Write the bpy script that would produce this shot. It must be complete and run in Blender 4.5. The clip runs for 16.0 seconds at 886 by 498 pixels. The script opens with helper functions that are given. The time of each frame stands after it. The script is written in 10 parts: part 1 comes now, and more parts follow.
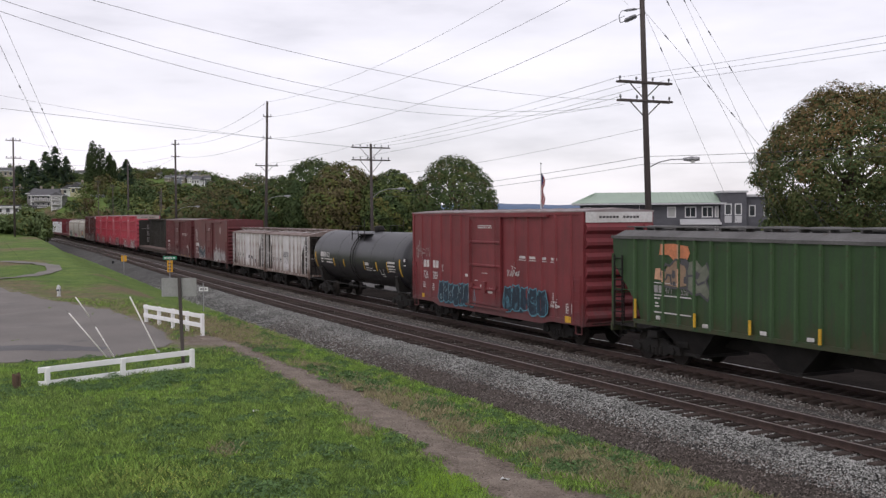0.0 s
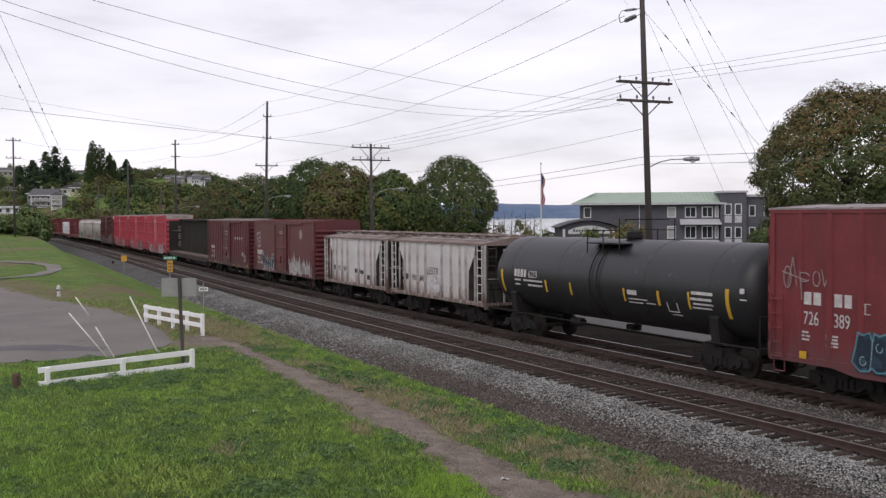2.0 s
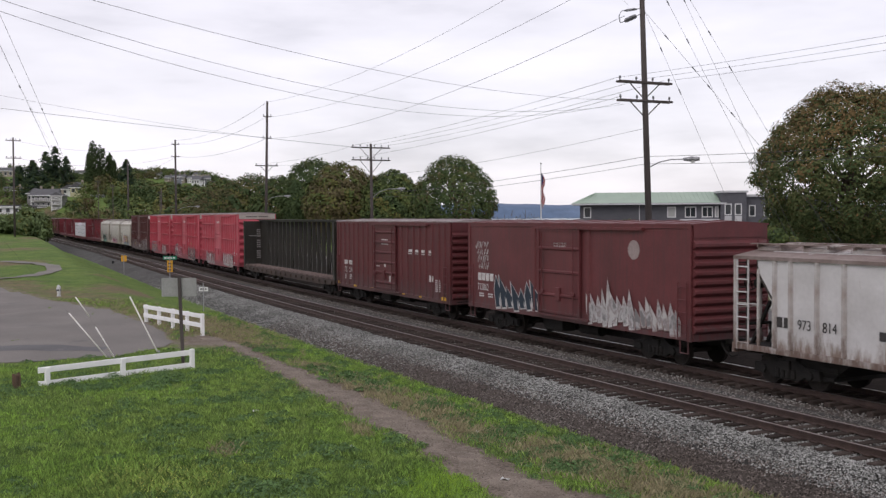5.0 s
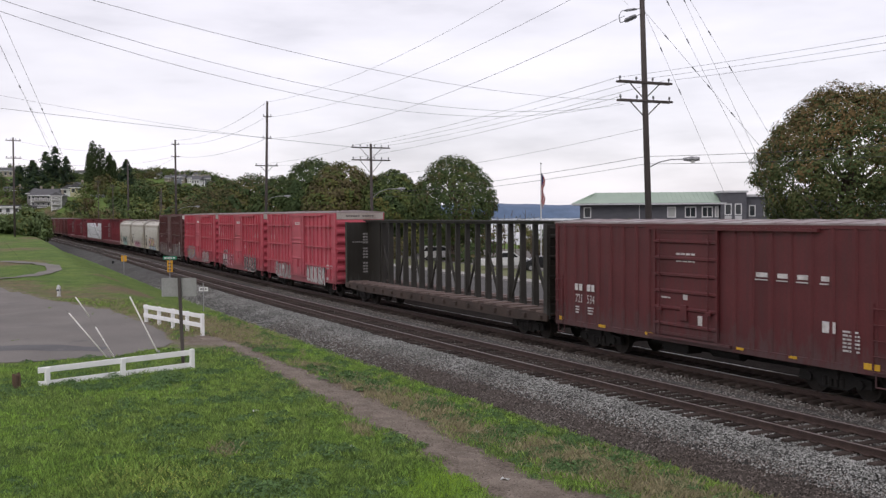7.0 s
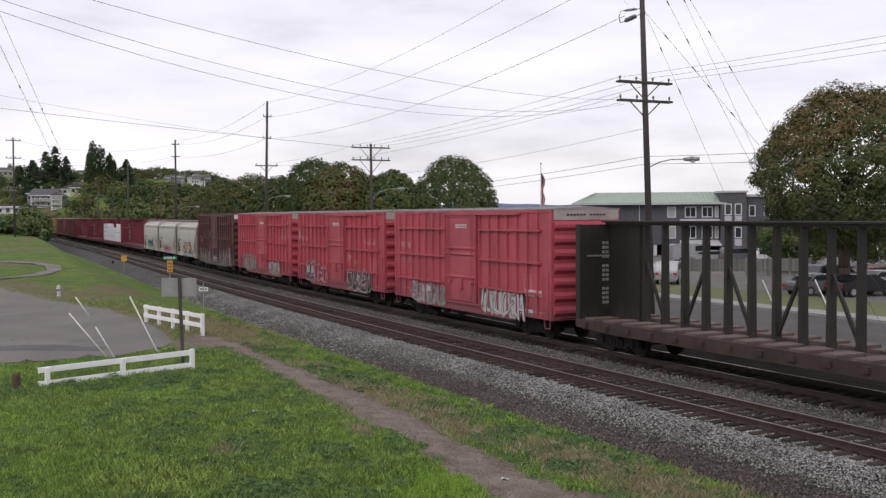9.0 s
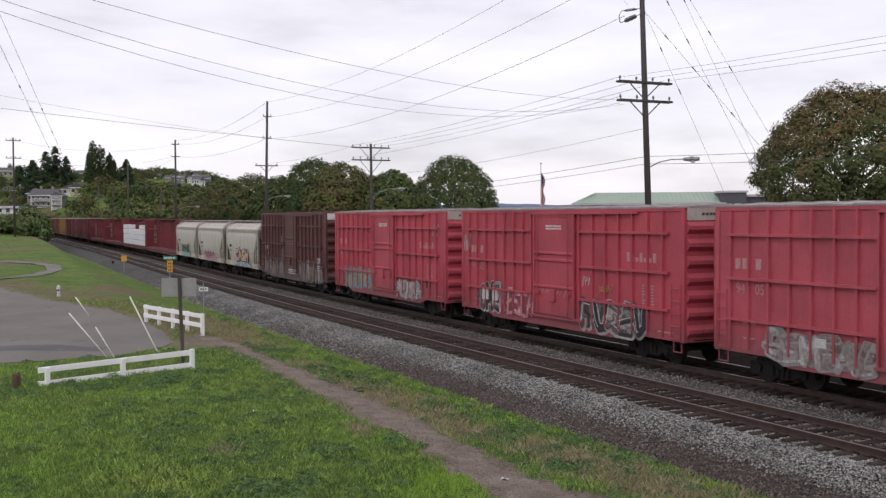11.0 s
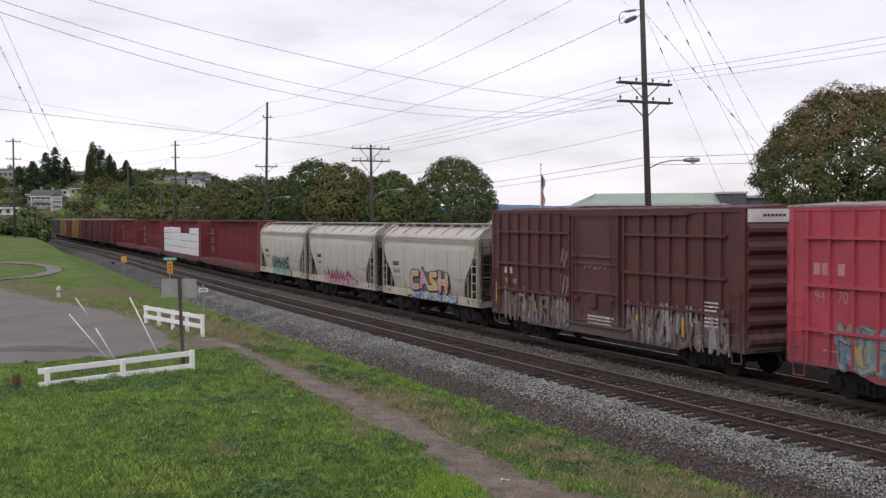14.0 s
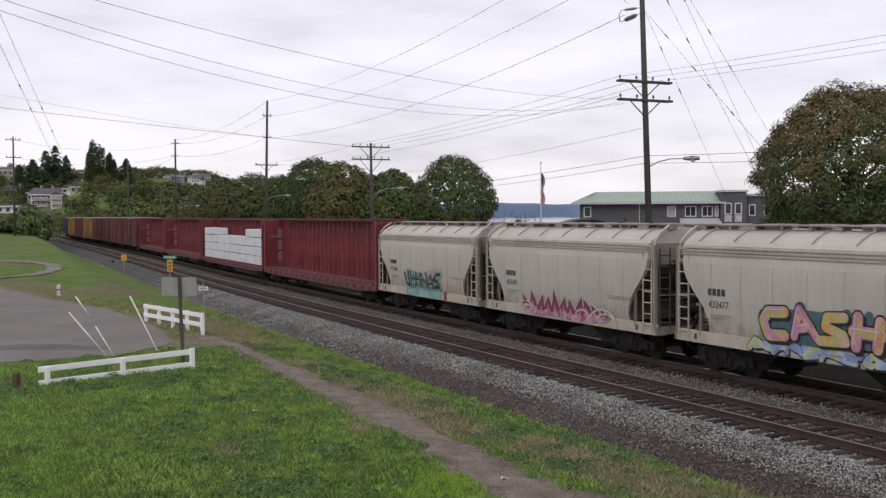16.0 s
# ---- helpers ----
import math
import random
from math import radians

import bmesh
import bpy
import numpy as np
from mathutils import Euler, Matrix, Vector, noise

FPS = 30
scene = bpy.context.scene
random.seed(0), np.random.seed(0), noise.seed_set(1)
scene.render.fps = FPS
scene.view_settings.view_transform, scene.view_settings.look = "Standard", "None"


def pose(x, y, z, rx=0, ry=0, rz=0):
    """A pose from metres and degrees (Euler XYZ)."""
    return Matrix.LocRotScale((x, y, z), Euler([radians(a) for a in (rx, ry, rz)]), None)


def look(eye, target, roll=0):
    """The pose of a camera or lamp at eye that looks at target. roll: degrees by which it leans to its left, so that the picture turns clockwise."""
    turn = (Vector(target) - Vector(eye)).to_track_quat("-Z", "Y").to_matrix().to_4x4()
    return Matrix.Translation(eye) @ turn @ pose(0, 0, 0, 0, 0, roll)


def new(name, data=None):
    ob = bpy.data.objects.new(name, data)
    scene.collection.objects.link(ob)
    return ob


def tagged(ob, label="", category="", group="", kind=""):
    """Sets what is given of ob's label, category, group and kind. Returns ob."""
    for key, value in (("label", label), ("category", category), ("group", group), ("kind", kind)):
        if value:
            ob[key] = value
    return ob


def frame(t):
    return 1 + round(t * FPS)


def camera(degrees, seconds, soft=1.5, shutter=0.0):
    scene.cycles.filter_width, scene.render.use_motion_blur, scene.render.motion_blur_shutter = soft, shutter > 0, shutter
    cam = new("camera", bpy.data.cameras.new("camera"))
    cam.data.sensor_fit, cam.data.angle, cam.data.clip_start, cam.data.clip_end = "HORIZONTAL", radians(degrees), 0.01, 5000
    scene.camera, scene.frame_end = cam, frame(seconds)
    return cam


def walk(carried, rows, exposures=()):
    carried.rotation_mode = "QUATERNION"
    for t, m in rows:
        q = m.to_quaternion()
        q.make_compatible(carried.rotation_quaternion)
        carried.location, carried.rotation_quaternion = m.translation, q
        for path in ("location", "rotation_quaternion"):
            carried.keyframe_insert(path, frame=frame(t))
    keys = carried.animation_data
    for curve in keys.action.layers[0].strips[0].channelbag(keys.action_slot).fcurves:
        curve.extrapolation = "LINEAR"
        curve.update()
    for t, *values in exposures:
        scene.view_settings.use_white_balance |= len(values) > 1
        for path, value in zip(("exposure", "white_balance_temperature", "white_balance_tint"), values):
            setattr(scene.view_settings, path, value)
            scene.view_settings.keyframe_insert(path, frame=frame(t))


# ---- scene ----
cam = camera(45.97, 16.0, soft=1.35, shutter=0.08)
EYE = (0.0, 0.0, 4.945)


def aim(tilt, roll=-0.328):
    """The camera's pose on its stand, tilted down by so many degrees."""
    return look(EYE, (0, 100 * math.cos(radians(tilt)), EYE[2] - 100 * math.sin(radians(tilt))), roll)


REST, DIP, RISE = 1.833, 1.782, 1.872
walk(cam, [(0, aim(REST)), (6.5, aim(REST)), (13.0, aim(REST)), (13.3, aim(DIP)), (14.6, aim(DIP)), (14.9, aim(REST)),
           (15.6, aim(REST)), (15.9, aim(RISE)), (16.0, aim(RISE))],
     exposures=((0, 0.0), (15.0, 0.0), (16.0, -0.06)))

# ---- light: a bright overcast sky ----
SUN_UP, SUN_TURN = radians(42), radians(200)
world = bpy.data.worlds.new("overcast_sky")
scene.world = world
world.use_nodes = True
wn, wl = world.node_tree.nodes, world.node_tree.links
wn.clear()
w_out = wn.new("ShaderNodeOutputWorld")
w_bg = wn.new("ShaderNodeBackground")
w_bg2 = wn.new("ShaderNodeBackground")
w_add = wn.new("ShaderNodeAddShader")
w_sky = wn.new("ShaderNodeTexSky")
w_sky.sky_type, w_sky.sun_disc = "NISHITA", False
w_sky.sun_elevation, w_sky.sun_rotation = SUN_UP, SUN_TURN
w_bg2.inputs["Strength"].default_value = 0.02
w_tc, w_map = wn.new("ShaderNodeTexCoord"), wn.new("ShaderNodeMapping")
w_map.inputs["Scale"].default_value = (1.0, 1.0, 4.2)
w_n1, w_n2 = wn.new("ShaderNodeTexNoise"), wn.new("ShaderNodeTexNoise")
w_n1.inputs["Scale"].default_value, w_n1.inputs["Detail"].default_value = 2.6, 7
w_n1.inputs["Roughness"].default_value = 0.52
w_n2.inputs["Scale"].default_value, w_n2.inputs["Detail"].default_value = 9.0, 4
w_mix = wn.new("ShaderNodeMix")
w_mix.data_type = "FLOAT"
w_mix.inputs[0].default_value = 0.22
w_ramp = wn.new("ShaderNodeValToRGB")
w_ramp.color_ramp.elements[0].position, w_ramp.color_ramp.elements[0].color = 0.36, (0.655, 0.62, 0.680, 1)
w_ramp.color_ramp.elements[1].position, w_ramp.color_ramp.elements[1].color = 0.60, (0.965, 0.915, 0.985, 1)
w_mid = w_ramp.color_ramp.elements.new(0.48)
w_mid.color = (0.855, 0.81, 0.878, 1)
wl.new(w_tc.outputs["Generated"], w_map.inputs["Vector"])
wl.new(w_map.outputs["Vector"], w_n1.inputs["Vector"])
wl.new(w_map.outputs["Vector"], w_n2.inputs["Vector"])
wl.new(w_n1.outputs["Fac"], w_mix.inputs[2])
wl.new(w_n2.outputs["Fac"], w_mix.inputs[3])
wl.new(w_mix.outputs[0], w_ramp.inputs["Fac"])
wl.new(w_ramp.outputs["Color"], w_bg.inputs["Color"])
wl.new(w_sky.outputs["Color"], w_bg2.inputs["Color"])
wl.new(w_bg.outputs[0], w_add.inputs[0])
wl.new(w_bg2.outputs[0], w_add.inputs[1])
wl.new(w_add.outputs[0], w_out.inputs["Surface"])
w_bg.inputs["Strength"].default_value = 0.97

sun_data = bpy.data.lights.new("sun", "SUN")
sun_data.energy, sun_data.angle, sun_data.color = 0.6, radians(25), (1.0, 0.96, 0.9)
sun = new("sun", sun_data)
sun.matrix_world = look((-20, -40, 60), (-20 + 40 * math.sin(SUN_TURN) * -1, -40 - 40 * math.cos(SUN_TURN), 60 - 40 * math.tan(SUN_UP)))


# ---- materials ----
def surf(name, c1, c2=None, rough=0.7, metal=0.0, s1=1.5, s2=18.0, bump=0.15, streak=0.0, spots=None, island=0.0, each=0.0, grime=0.0, spec=0.4, stretch=(1, 1, 1), grain=0.2, foot=None):
    """A worn surface: two colours mixed by a broad noise, a fine grain, streaks, stains with edges, ragged splashed dirt up to a height (foot), a relief."""
    m = bpy.data.materials.new(name)
    m.use_nodes = True
    nt = m.node_tree
    nd, ln = nt.nodes, nt.links
    bs = nd["Principled BSDF"]
    bs.inputs["Roughness"].default_value, bs.inputs["Metallic"].default_value = rough, metal
    bs.inputs["Specular IOR Level"].default_value = spec
    c2 = c2 or tuple(v * 0.72 for v in c1)
    tc = nd.new("ShaderNodeTexCoord")
    mp = nd.new("ShaderNodeMapping")
    mp.inputs["Scale"].default_value = stretch
    ln.new(tc.outputs["Object"], mp.inputs["Vector"])

    def noise_of(scale, detail=5, vec=None, rgh=0.55):
        n = nd.new("ShaderNodeTexNoise")
        n.inputs["Scale"].default_value, n.inputs["Detail"].default_value, n.inputs["Roughness"].default_value = scale, detail, rgh
        ln.new(vec or mp.outputs["Vector"], n.inputs["Vector"])
        return n.outputs["Fac"]

    def ramp_of(fac, a, b):
        r = nd.new("ShaderNodeMapRange")
        r.inputs[1].default_value, r.inputs[2].default_value = a, b
        ln.new(fac, r.inputs[0])
        return r.outputs[0]

    def blend(fac, a, b, kind="MIX"):
        x = nd.new("ShaderNodeMix")
        x.data_type, x.blend_type = "RGBA", kind
        for slot, v in ((0, fac), (6, a), (7, b)):
            if isinstance(v, (int, float)):
                x.inputs[slot].default_value = v
            elif isinstance(v, tuple):
                x.inputs[slot].default_value = (*v, 1)
            else:
                ln.new(v, x.inputs[slot])
        return x.outputs[2]

    col = blend(ramp_of(noise_of(s1), 0.35, 0.66), tuple(c1), tuple(c2))
    fine = noise_of(s2, 6, None, 0.65)
    g = ramp_of(fine, 0.25, 0.75)
    gv = nd.new("ShaderNodeMapRange")
    gv.inputs[3].default_value, gv.inputs[4].default_value = 1 - grain, 1 + grain
    ln.new(g, gv.inputs[0])
    hv = nd.new("ShaderNodeHueSaturation")
    ln.new(gv.outputs[0], hv.inputs["Value"])
    ln.new(col, hv.inputs["Color"])
    col = hv.outputs["Color"]
    if streak:
        mp2 = nd.new("ShaderNodeMapping")
        mp2.inputs["Scale"].default_value = (5.0, 5.0, 0.35)
        ln.new(tc.outputs["Object"], mp2.inputs["Vector"])
        sf = nd.new("ShaderNodeMath")
        sf.operation = "MULTIPLY"
        sf.inputs[1].default_value = min(1.0, streak)
        ln.new(ramp_of(noise_of(1.6, 6, mp2.outputs["Vector"], 0.6), 0.46, 0.74), sf.inputs[0])
        col = blend(sf.outputs[0], col, tuple(0.45 * v + 0.02 for v in c2))
    if spots:
        sc, scale, lo = spots
        col = blend(ramp_of(noise_of(scale, 8, None, 0.7), lo, lo + 0.07), col, tuple(sc))
    if foot:
        fc, z0, z1 = foot
        sx = nd.new("ShaderNodeSeparateXYZ")
        ln.new(tc.outputs["Object"], sx.inputs[0])
        mp3 = nd.new("ShaderNodeMapping")
        mp3.inputs["Scale"].default_value = (2.6, 2.6, 0.7)
        ln.new(tc.outputs["Object"], mp3.inputs["Vector"])
        hz = nd.new("ShaderNodeMapRange")
        for i, v in ((1, z0), (2, z1), (3, 0.34), (4, 0.0)):
            hz.inputs[i].default_value = v
        ln.new(sx.outputs[2], hz.inputs[0])
        ad = nd.new("ShaderNodeMath")
        ad.operation = "ADD"
        ln.new(hz.outputs[0], ad.inputs[0])
        ln.new(noise_of(1.5, 8, mp3.outputs["Vector"], 0.7), ad.inputs[1])
        col = blend(ramp_of(ad.outputs[0], 0.64, 0.86), col, tuple(fc))
    if island:
        geo = nd.new("ShaderNodeNewGeometry")
        hs = nd.new("ShaderNodeHueSaturation")
        r = nd.new("ShaderNodeMapRange")
        r.inputs[3].default_value, r.inputs[4].default_value = 1 - island, 1 + island
        ln.new(geo.outputs["Random Per Island"], r.inputs[0])
        ln.new(r.outputs[0], hs.inputs["Value"])
        ln.new(col, hs.inputs["Color"])
        col = hs.outputs["Color"]
    if each:
        oi = nd.new("ShaderNodeObjectInfo")
        hs = nd.new("ShaderNodeHueSaturation")
        r = nd.new("ShaderNodeMapRange")
        r.inputs[3].default_value, r.inputs[4].default_value = 1 - each, 1 + each
        ln.new(oi.outputs["Random"], r.inputs[0])
        ln.new(r.outputs[0], hs.inputs["Value"])
        ln.new(col, hs.inputs["Color"])
        col = hs.outputs["Color"]
    ln.new(col, bs.inputs["Base Color"])
    if bump:
        bp = nd.new("ShaderNodeBump")
        bp.inputs["Strength"].default_value, bp.inputs["Distance"].default_value = bump, 0.05
        ln.new(fine, bp.inputs["Height"])
        ln.new(bp.outputs["Normal"], bs.inputs["Normal"])
    return m


def plain(name, c, rough=0.6, metal=0.0):
    return surf(name, c, tuple(v * 0.85 for v in c), rough, metal, bump=0.05)


M = {}
M["ballast"] = surf("ballast_gravel", (0.105, 0.104, 0.100), (0.07, 0.068, 0.064), 0.9, s1=0.6, s2=22, bump=1.0, grain=0.5, spec=0.08)
M["ballast_dark"] = surf("cinder_gravel", (0.092, 0.078, 0.069), (0.115, 0.098, 0.087), 0.95, s1=0.9, s2=22, bump=1.0, grain=0.5, spec=0.08)
M["stone"] = surf("crushed_rock", (0.290, 0.290, 0.276), (0.175, 0.174, 0.164), 0.85, s1=0.4, s2=9, bump=0.3, island=0.85, spec=0.08)
M["stone_brown"] = surf("stained_crushed_rock", (0.205, 0.192, 0.180), (0.14, 0.129, 0.12), 0.9, s1=0.4, s2=9, bump=0.3, island=0.7, spec=0.08)
# near-black gravel: the train's shade is put into the base colour
M["shaded_gravel"] = surf("shade_darkened_ballast", (0.022, 0.019, 0.018), (0.034, 0.030, 0.027), 1.0, s1=0.7, s2=20, bump=1.0, grain=0.5, spec=0.0)
M["stone_dark"] = surf("cinder_rock", (0.105, 0.086, 0.076), (0.155, 0.137, 0.127), 0.95, s1=0.4, s2=9, bump=0.3, island=0.85, spec=0.08)
M["tie"] = surf("creosoted_timber", (0.040, 0.031, 0.027), (0.070, 0.055, 0.048), 0.85, s1=3, s2=30, bump=0.5, each=0.35, stretch=(6, 1, 6), spec=0.08)
M["rail"] = surf("rusty_rail_steel", (0.050, 0.032, 0.027), (0.075, 0.048, 0.040), 0.65, 0.2, s1=4, s2=50, bump=0.2)
M["rail_head"] = surf("polished_rail_steel", (0.42, 0.40, 0.39), (0.30, 0.26, 0.24), 0.32, 0.9, s1=2, s2=40, bump=0.05)
M["rail_dull"] = surf("dull_rail_head", (0.24, 0.19, 0.17), (0.30, 0.26, 0.25), 0.34, 0.75, s1=2, s2=40, bump=0.05)
M["asphalt"] = surf("asphalt", (0.186, 0.170, 0.156), (0.142, 0.130, 0.119), 0.9, s1=0.25, s2=30, bump=0.4, spots=((0.115, 0.11, 0.105), 0.35, 0.60))
M["street"] = surf("street_asphalt", (0.125, 0.121, 0.118), (0.100, 0.097, 0.095), 0.9, s1=0.3, s2=30, bump=0.4, spec=0.08)
M["concrete"] = surf("concrete", (0.34, 0.33, 0.315), (0.27, 0.262, 0.25), 0.85, s1=0.8, s2=20, bump=0.3)
M["dirt"] = surf("trodden_dirt", (0.252, 0.210, 0.170), (0.155, 0.124, 0.098), 0.95, s1=1.6, s2=18, bump=1.0, grain=0.45)
M["worn_path"] = surf("worn_grey_path", (0.20, 0.185, 0.168), (0.155, 0.145, 0.128), 0.95, s1=0.5, s2=9, bump=0.4)
M["verge_grass"] = surf("mown_verge_grass", (0.125, 0.150, 0.058), (0.155, 0.150, 0.075), 0.95, s1=0.5, s2=6, bump=0.6)
M["path_stone"] = surf("path_gravel", (0.225, 0.188, 0.16), (0.16, 0.13, 0.108), 0.95, s1=0.5, s2=9, island=0.6)
M["grass"] = surf("lawn_grass", (0.288, 0.412, 0.092), (0.110, 0.182, 0.050), 0.95, s1=2.2, s2=9, bump=0.8, island=0.62)
M["grass_lush"] = surf("lush_clover_grass", (0.270, 0.425, 0.078), (0.155, 0.255, 0.056), 0.95, s1=2.4, s2=9, bump=0.8, island=0.6)
M["grass_dry"] = surf("dry_grass", (0.36, 0.32, 0.19), (0.27, 0.235, 0.14), 0.95, s1=1.5, s2=12, bump=0.5, island=0.35)
M["weed"] = surf("weed_leaves", (0.120, 0.205, 0.068), (0.075, 0.138, 0.048), 0.9, s1=2, s2=12, bump=0.3, island=0.4)
M["flower"] = surf("yellow_flowers", (0.56, 0.56, 0.12), (0.44, 0.46, 0.12), 0.8, island=0.3)
M["bark"] = surf("bark", (0.10, 0.075, 0.055), (0.065, 0.05, 0.04), 0.95, s1=3, s2=14, bump=0.8, stretch=(1, 1, 0.3))
M["pole_wood"] = surf("weathered_pole_timber", (0.088, 0.074, 0.070), (0.066, 0.055, 0.053), 0.9, s1=2, s2=20, bump=0.4, stretch=(3, 3, 0.3))
M["wire"] = plain("dark_cable", (0.05, 0.05, 0.055), 0.6)
M["insulator"] = plain("grey_insulator", (0.10, 0.10, 0.11), 0.4)
M["galv"] = surf("galvanised_steel", (0.38, 0.38, 0.39), (0.30, 0.30, 0.31), 0.45, 0.7, s1=3, s2=30, bump=0.05)
M["lamp_glass"] = plain("lamp_lens", (0.62, 0.62, 0.60), 0.25)
M["white_wood"] = surf("white_painted_timber", (0.90, 0.90, 0.90), (0.84, 0.84, 0.83), 0.6, s1=2.5, s2=25, bump=0.1, grain=0.05)
M["white_plastic"] = surf("white_plastic", (0.78, 0.77, 0.74), (0.62, 0.60, 0.55), 0.5, s1=3, s2=20, bump=0.05)
M["sign_back"] = surf("bare_aluminium_sheet", (0.33, 0.33, 0.32), (0.27, 0.27, 0.26), 0.6, 0.3, s1=2, s2=25, bump=0.05)
M["sign_white"] = plain("white_sign_sheet", (0.75, 0.75, 0.74), 0.5)
M["sign_yellow"] = plain("yellow_sign_sheet", (0.70, 0.36, 0.03), 0.5)
M["sign_green"] = plain("green_sign_sheet", (0.03, 0.22, 0.13), 0.5)
M["black"] = plain("black_paint", (0.018, 0.018, 0.02), 0.5)
M["iron_white"] = surf("white_painted_iron", (0.62, 0.62, 0.62), (0.46, 0.46, 0.46), 0.5, s1=5, s2=30, bump=0.1)
M["stump"] = surf("weathered_stump", (0.16, 0.10, 0.07), (0.10, 0.07, 0.05), 0.95, s1=6, s2=25, bump=0.7, stretch=(1, 1, 0.3))


# ---- building helpers ----
def part(name, bm, material, parent=None, label="", smooth=False):
    """Link a bmesh as one mesh object, under a thing or a part."""
    me = bpy.data.meshes.new(name)
    bmesh.ops.recalc_face_normals(bm, faces=bm.faces)
    bm.to_mesh(me)
    bm.free()
    for m in material if isinstance(material, (list, tuple)) else [material]:
        me.materials.append(m)
    if smooth:
        me.shade_smooth()
    ob = new(name, me)
    if parent is not None:
        ob.parent = parent
    if label:
        ob["label"] = label
    return ob


def raw(name, verts, faces, material, parent=None, smooth=False):
    """Link plain vertex and face arrays as one mesh object."""
    me = bpy.data.meshes.new(name)
    me.from_pydata([tuple(v) for v in verts], [], [tuple(f) for f in faces])
    me.materials.append(material)
    if smooth:
        me.shade_smooth()
    ob = new(name, me)
    if parent is not None:
        ob.parent = parent
    return ob


def thing(name, label, category, group="", m=None):
    ob = new(name)
    ob.empty_display_size = 0.3
    if m is not None:
        ob.matrix_world = m
    return tagged(ob, label, category, group)


def box(bm, x0, x1, y0, y1, z0, z1, bevel=0.0, mi=0):
    v = [bm.verts.new((x, y, z)) for x in (x0, x1) for y in (y0, y1) for z in (z0, z1)]
    fs = [bm.faces.new([v[i] for i in q]) for q in ((0, 1, 3, 2), (4, 6, 7, 5), (0, 4, 5, 1), (2, 3, 7, 6), (0, 2, 6, 4), (1, 5, 7, 3))]
    for f in fs:
        f.material_index = mi
    if bevel:
        es = list({e for f in fs for e in f.edges})
        bmesh.ops.bevel(bm, geom=es, offset=bevel, segments=1, affect="EDGES")
    return fs


def frame_of(d):
    d = Vector(d).normalized()
    a = Vector((0, 0, 1)) if abs(d.z) < 0.9 else Vector((1, 0, 0))
    u = d.cross(a).normalized()
    return d, u, d.cross(u).normalized()


def rod(bm, p, q, r, seg=8, r2=None, cap=True):
    p, q = Vector(p), Vector(q)
    _, u, w = frame_of(q - p)
    r2 = r if r2 is None else r2
    a = [bm.verts.new(p + (u * math.cos(k * math.tau / seg) + w * math.sin(k * math.tau / seg)) * r) for k in range(seg)]
    b = [bm.verts.new(q + (u * math.cos(k * math.tau / seg) + w * math.sin(k * math.tau / seg)) * r2) for k in range(seg)]
    for k in range(seg):
        bm.faces.new((a[k], a[(k + 1) % seg], b[(k + 1) % seg], b[k]))
    if cap:
        bm.faces.new(a[::-1])
        bm.faces.new(b)


def beam(bm, p, q, w, h):
    """A straight bar of rectangular section from p to q."""
    p, q = Vector(p), Vector(q)
    _, u, v = frame_of(q - p)
    c = [[bm.verts.new(e + u * a * w / 2 + v * b * h / 2) for a, b in ((-1, -1), (1, -1), (1, 1), (-1, 1))] for e in (p, q)]
    for k in range(4):
        bm.faces.new((c[0][k], c[0][(k + 1) % 4], c[1][(k + 1) % 4], c[1][k]))
    bm.faces.new(c[0][::-1])
    bm.faces.new(c[1])


def prism(bm, pts, axis, a, b, mi=0):
    """Extrude a closed outline between a and b along an axis; pts are the other two coordinates in order."""
    def at(p, t):
        return {"x": (t, p[0], p[1]), "y": (p[0], t, p[1]), "z": (p[0], p[1], t)}[axis]
    A = [bm.verts.new(at(p, a)) for p in pts]
    B = [bm.verts.new(at(p, b)) for p in pts]
    n = len(pts)
    for k in range(n):
        f = bm.faces.new((A[k], A[(k + 1) % n], B[(k + 1) % n], B[k]))
        f.material_index = mi
    for f in (bm.faces.new(A[::-1]), bm.faces.new(B)):
        f.material_index = mi


def tube(bm, pts, r, seg=5):
    rings = []
    for i, p in enumerate(pts):
        d = Vector(pts[min(i + 1, len(pts) - 1)]) - Vector(pts[max(i - 1, 0)])
        _, u, w = frame_of(d)
        rings.append([bm.verts.new(Vector(p) + (u * math.cos(k * math.tau / seg) + w * math.sin(k * math.tau / seg)) * r) for k in range(seg)])
    for a, b in zip(rings, rings[1:]):
        for k in range(seg):
            bm.faces.new((a[k], a[(k + 1) % seg], b[(k + 1) % seg], b[k]))
    bm.faces.new(rings[0][::-1])
    bm.faces.new(rings[-1])


# ---- the line of the railway: distance s along the near track, n to its far side ----
KNOT_S = (-420, -320, -275, -250, -225, -190, -130, -80, -50, -20)
KNOT_K = (5.0, 5.0, 2.0, -0.4, -0.54, 0.265, 0.311, -0.555, -0.692, -0.42)
SPACING, SPEED = 4.3375, 12.3945
LINE_S = np.arange(-720, 120.01, 0.5)
turn_k = np.interp(LINE_S, KNOT_S, KNOT_K) * 1e-3
turn_k[LINE_S > -10] = 0
LINE_H = np.concatenate([[0], np.cumsum((turn_k[1:] + turn_k[:-1]) * 0.25)])
at30 = np.searchsorted(LINE_S, -30)
LINE_H = 1.1197 + LINE_H - LINE_H[at30]
LINE_U = np.stack([np.cos(LINE_H), -np.sin(LINE_H)], 1)
LINE_P = np.concatenate([[[0, 0]], np.cumsum((LINE_U[1:] + LINE_U[:-1]) * 0.25, 0)])
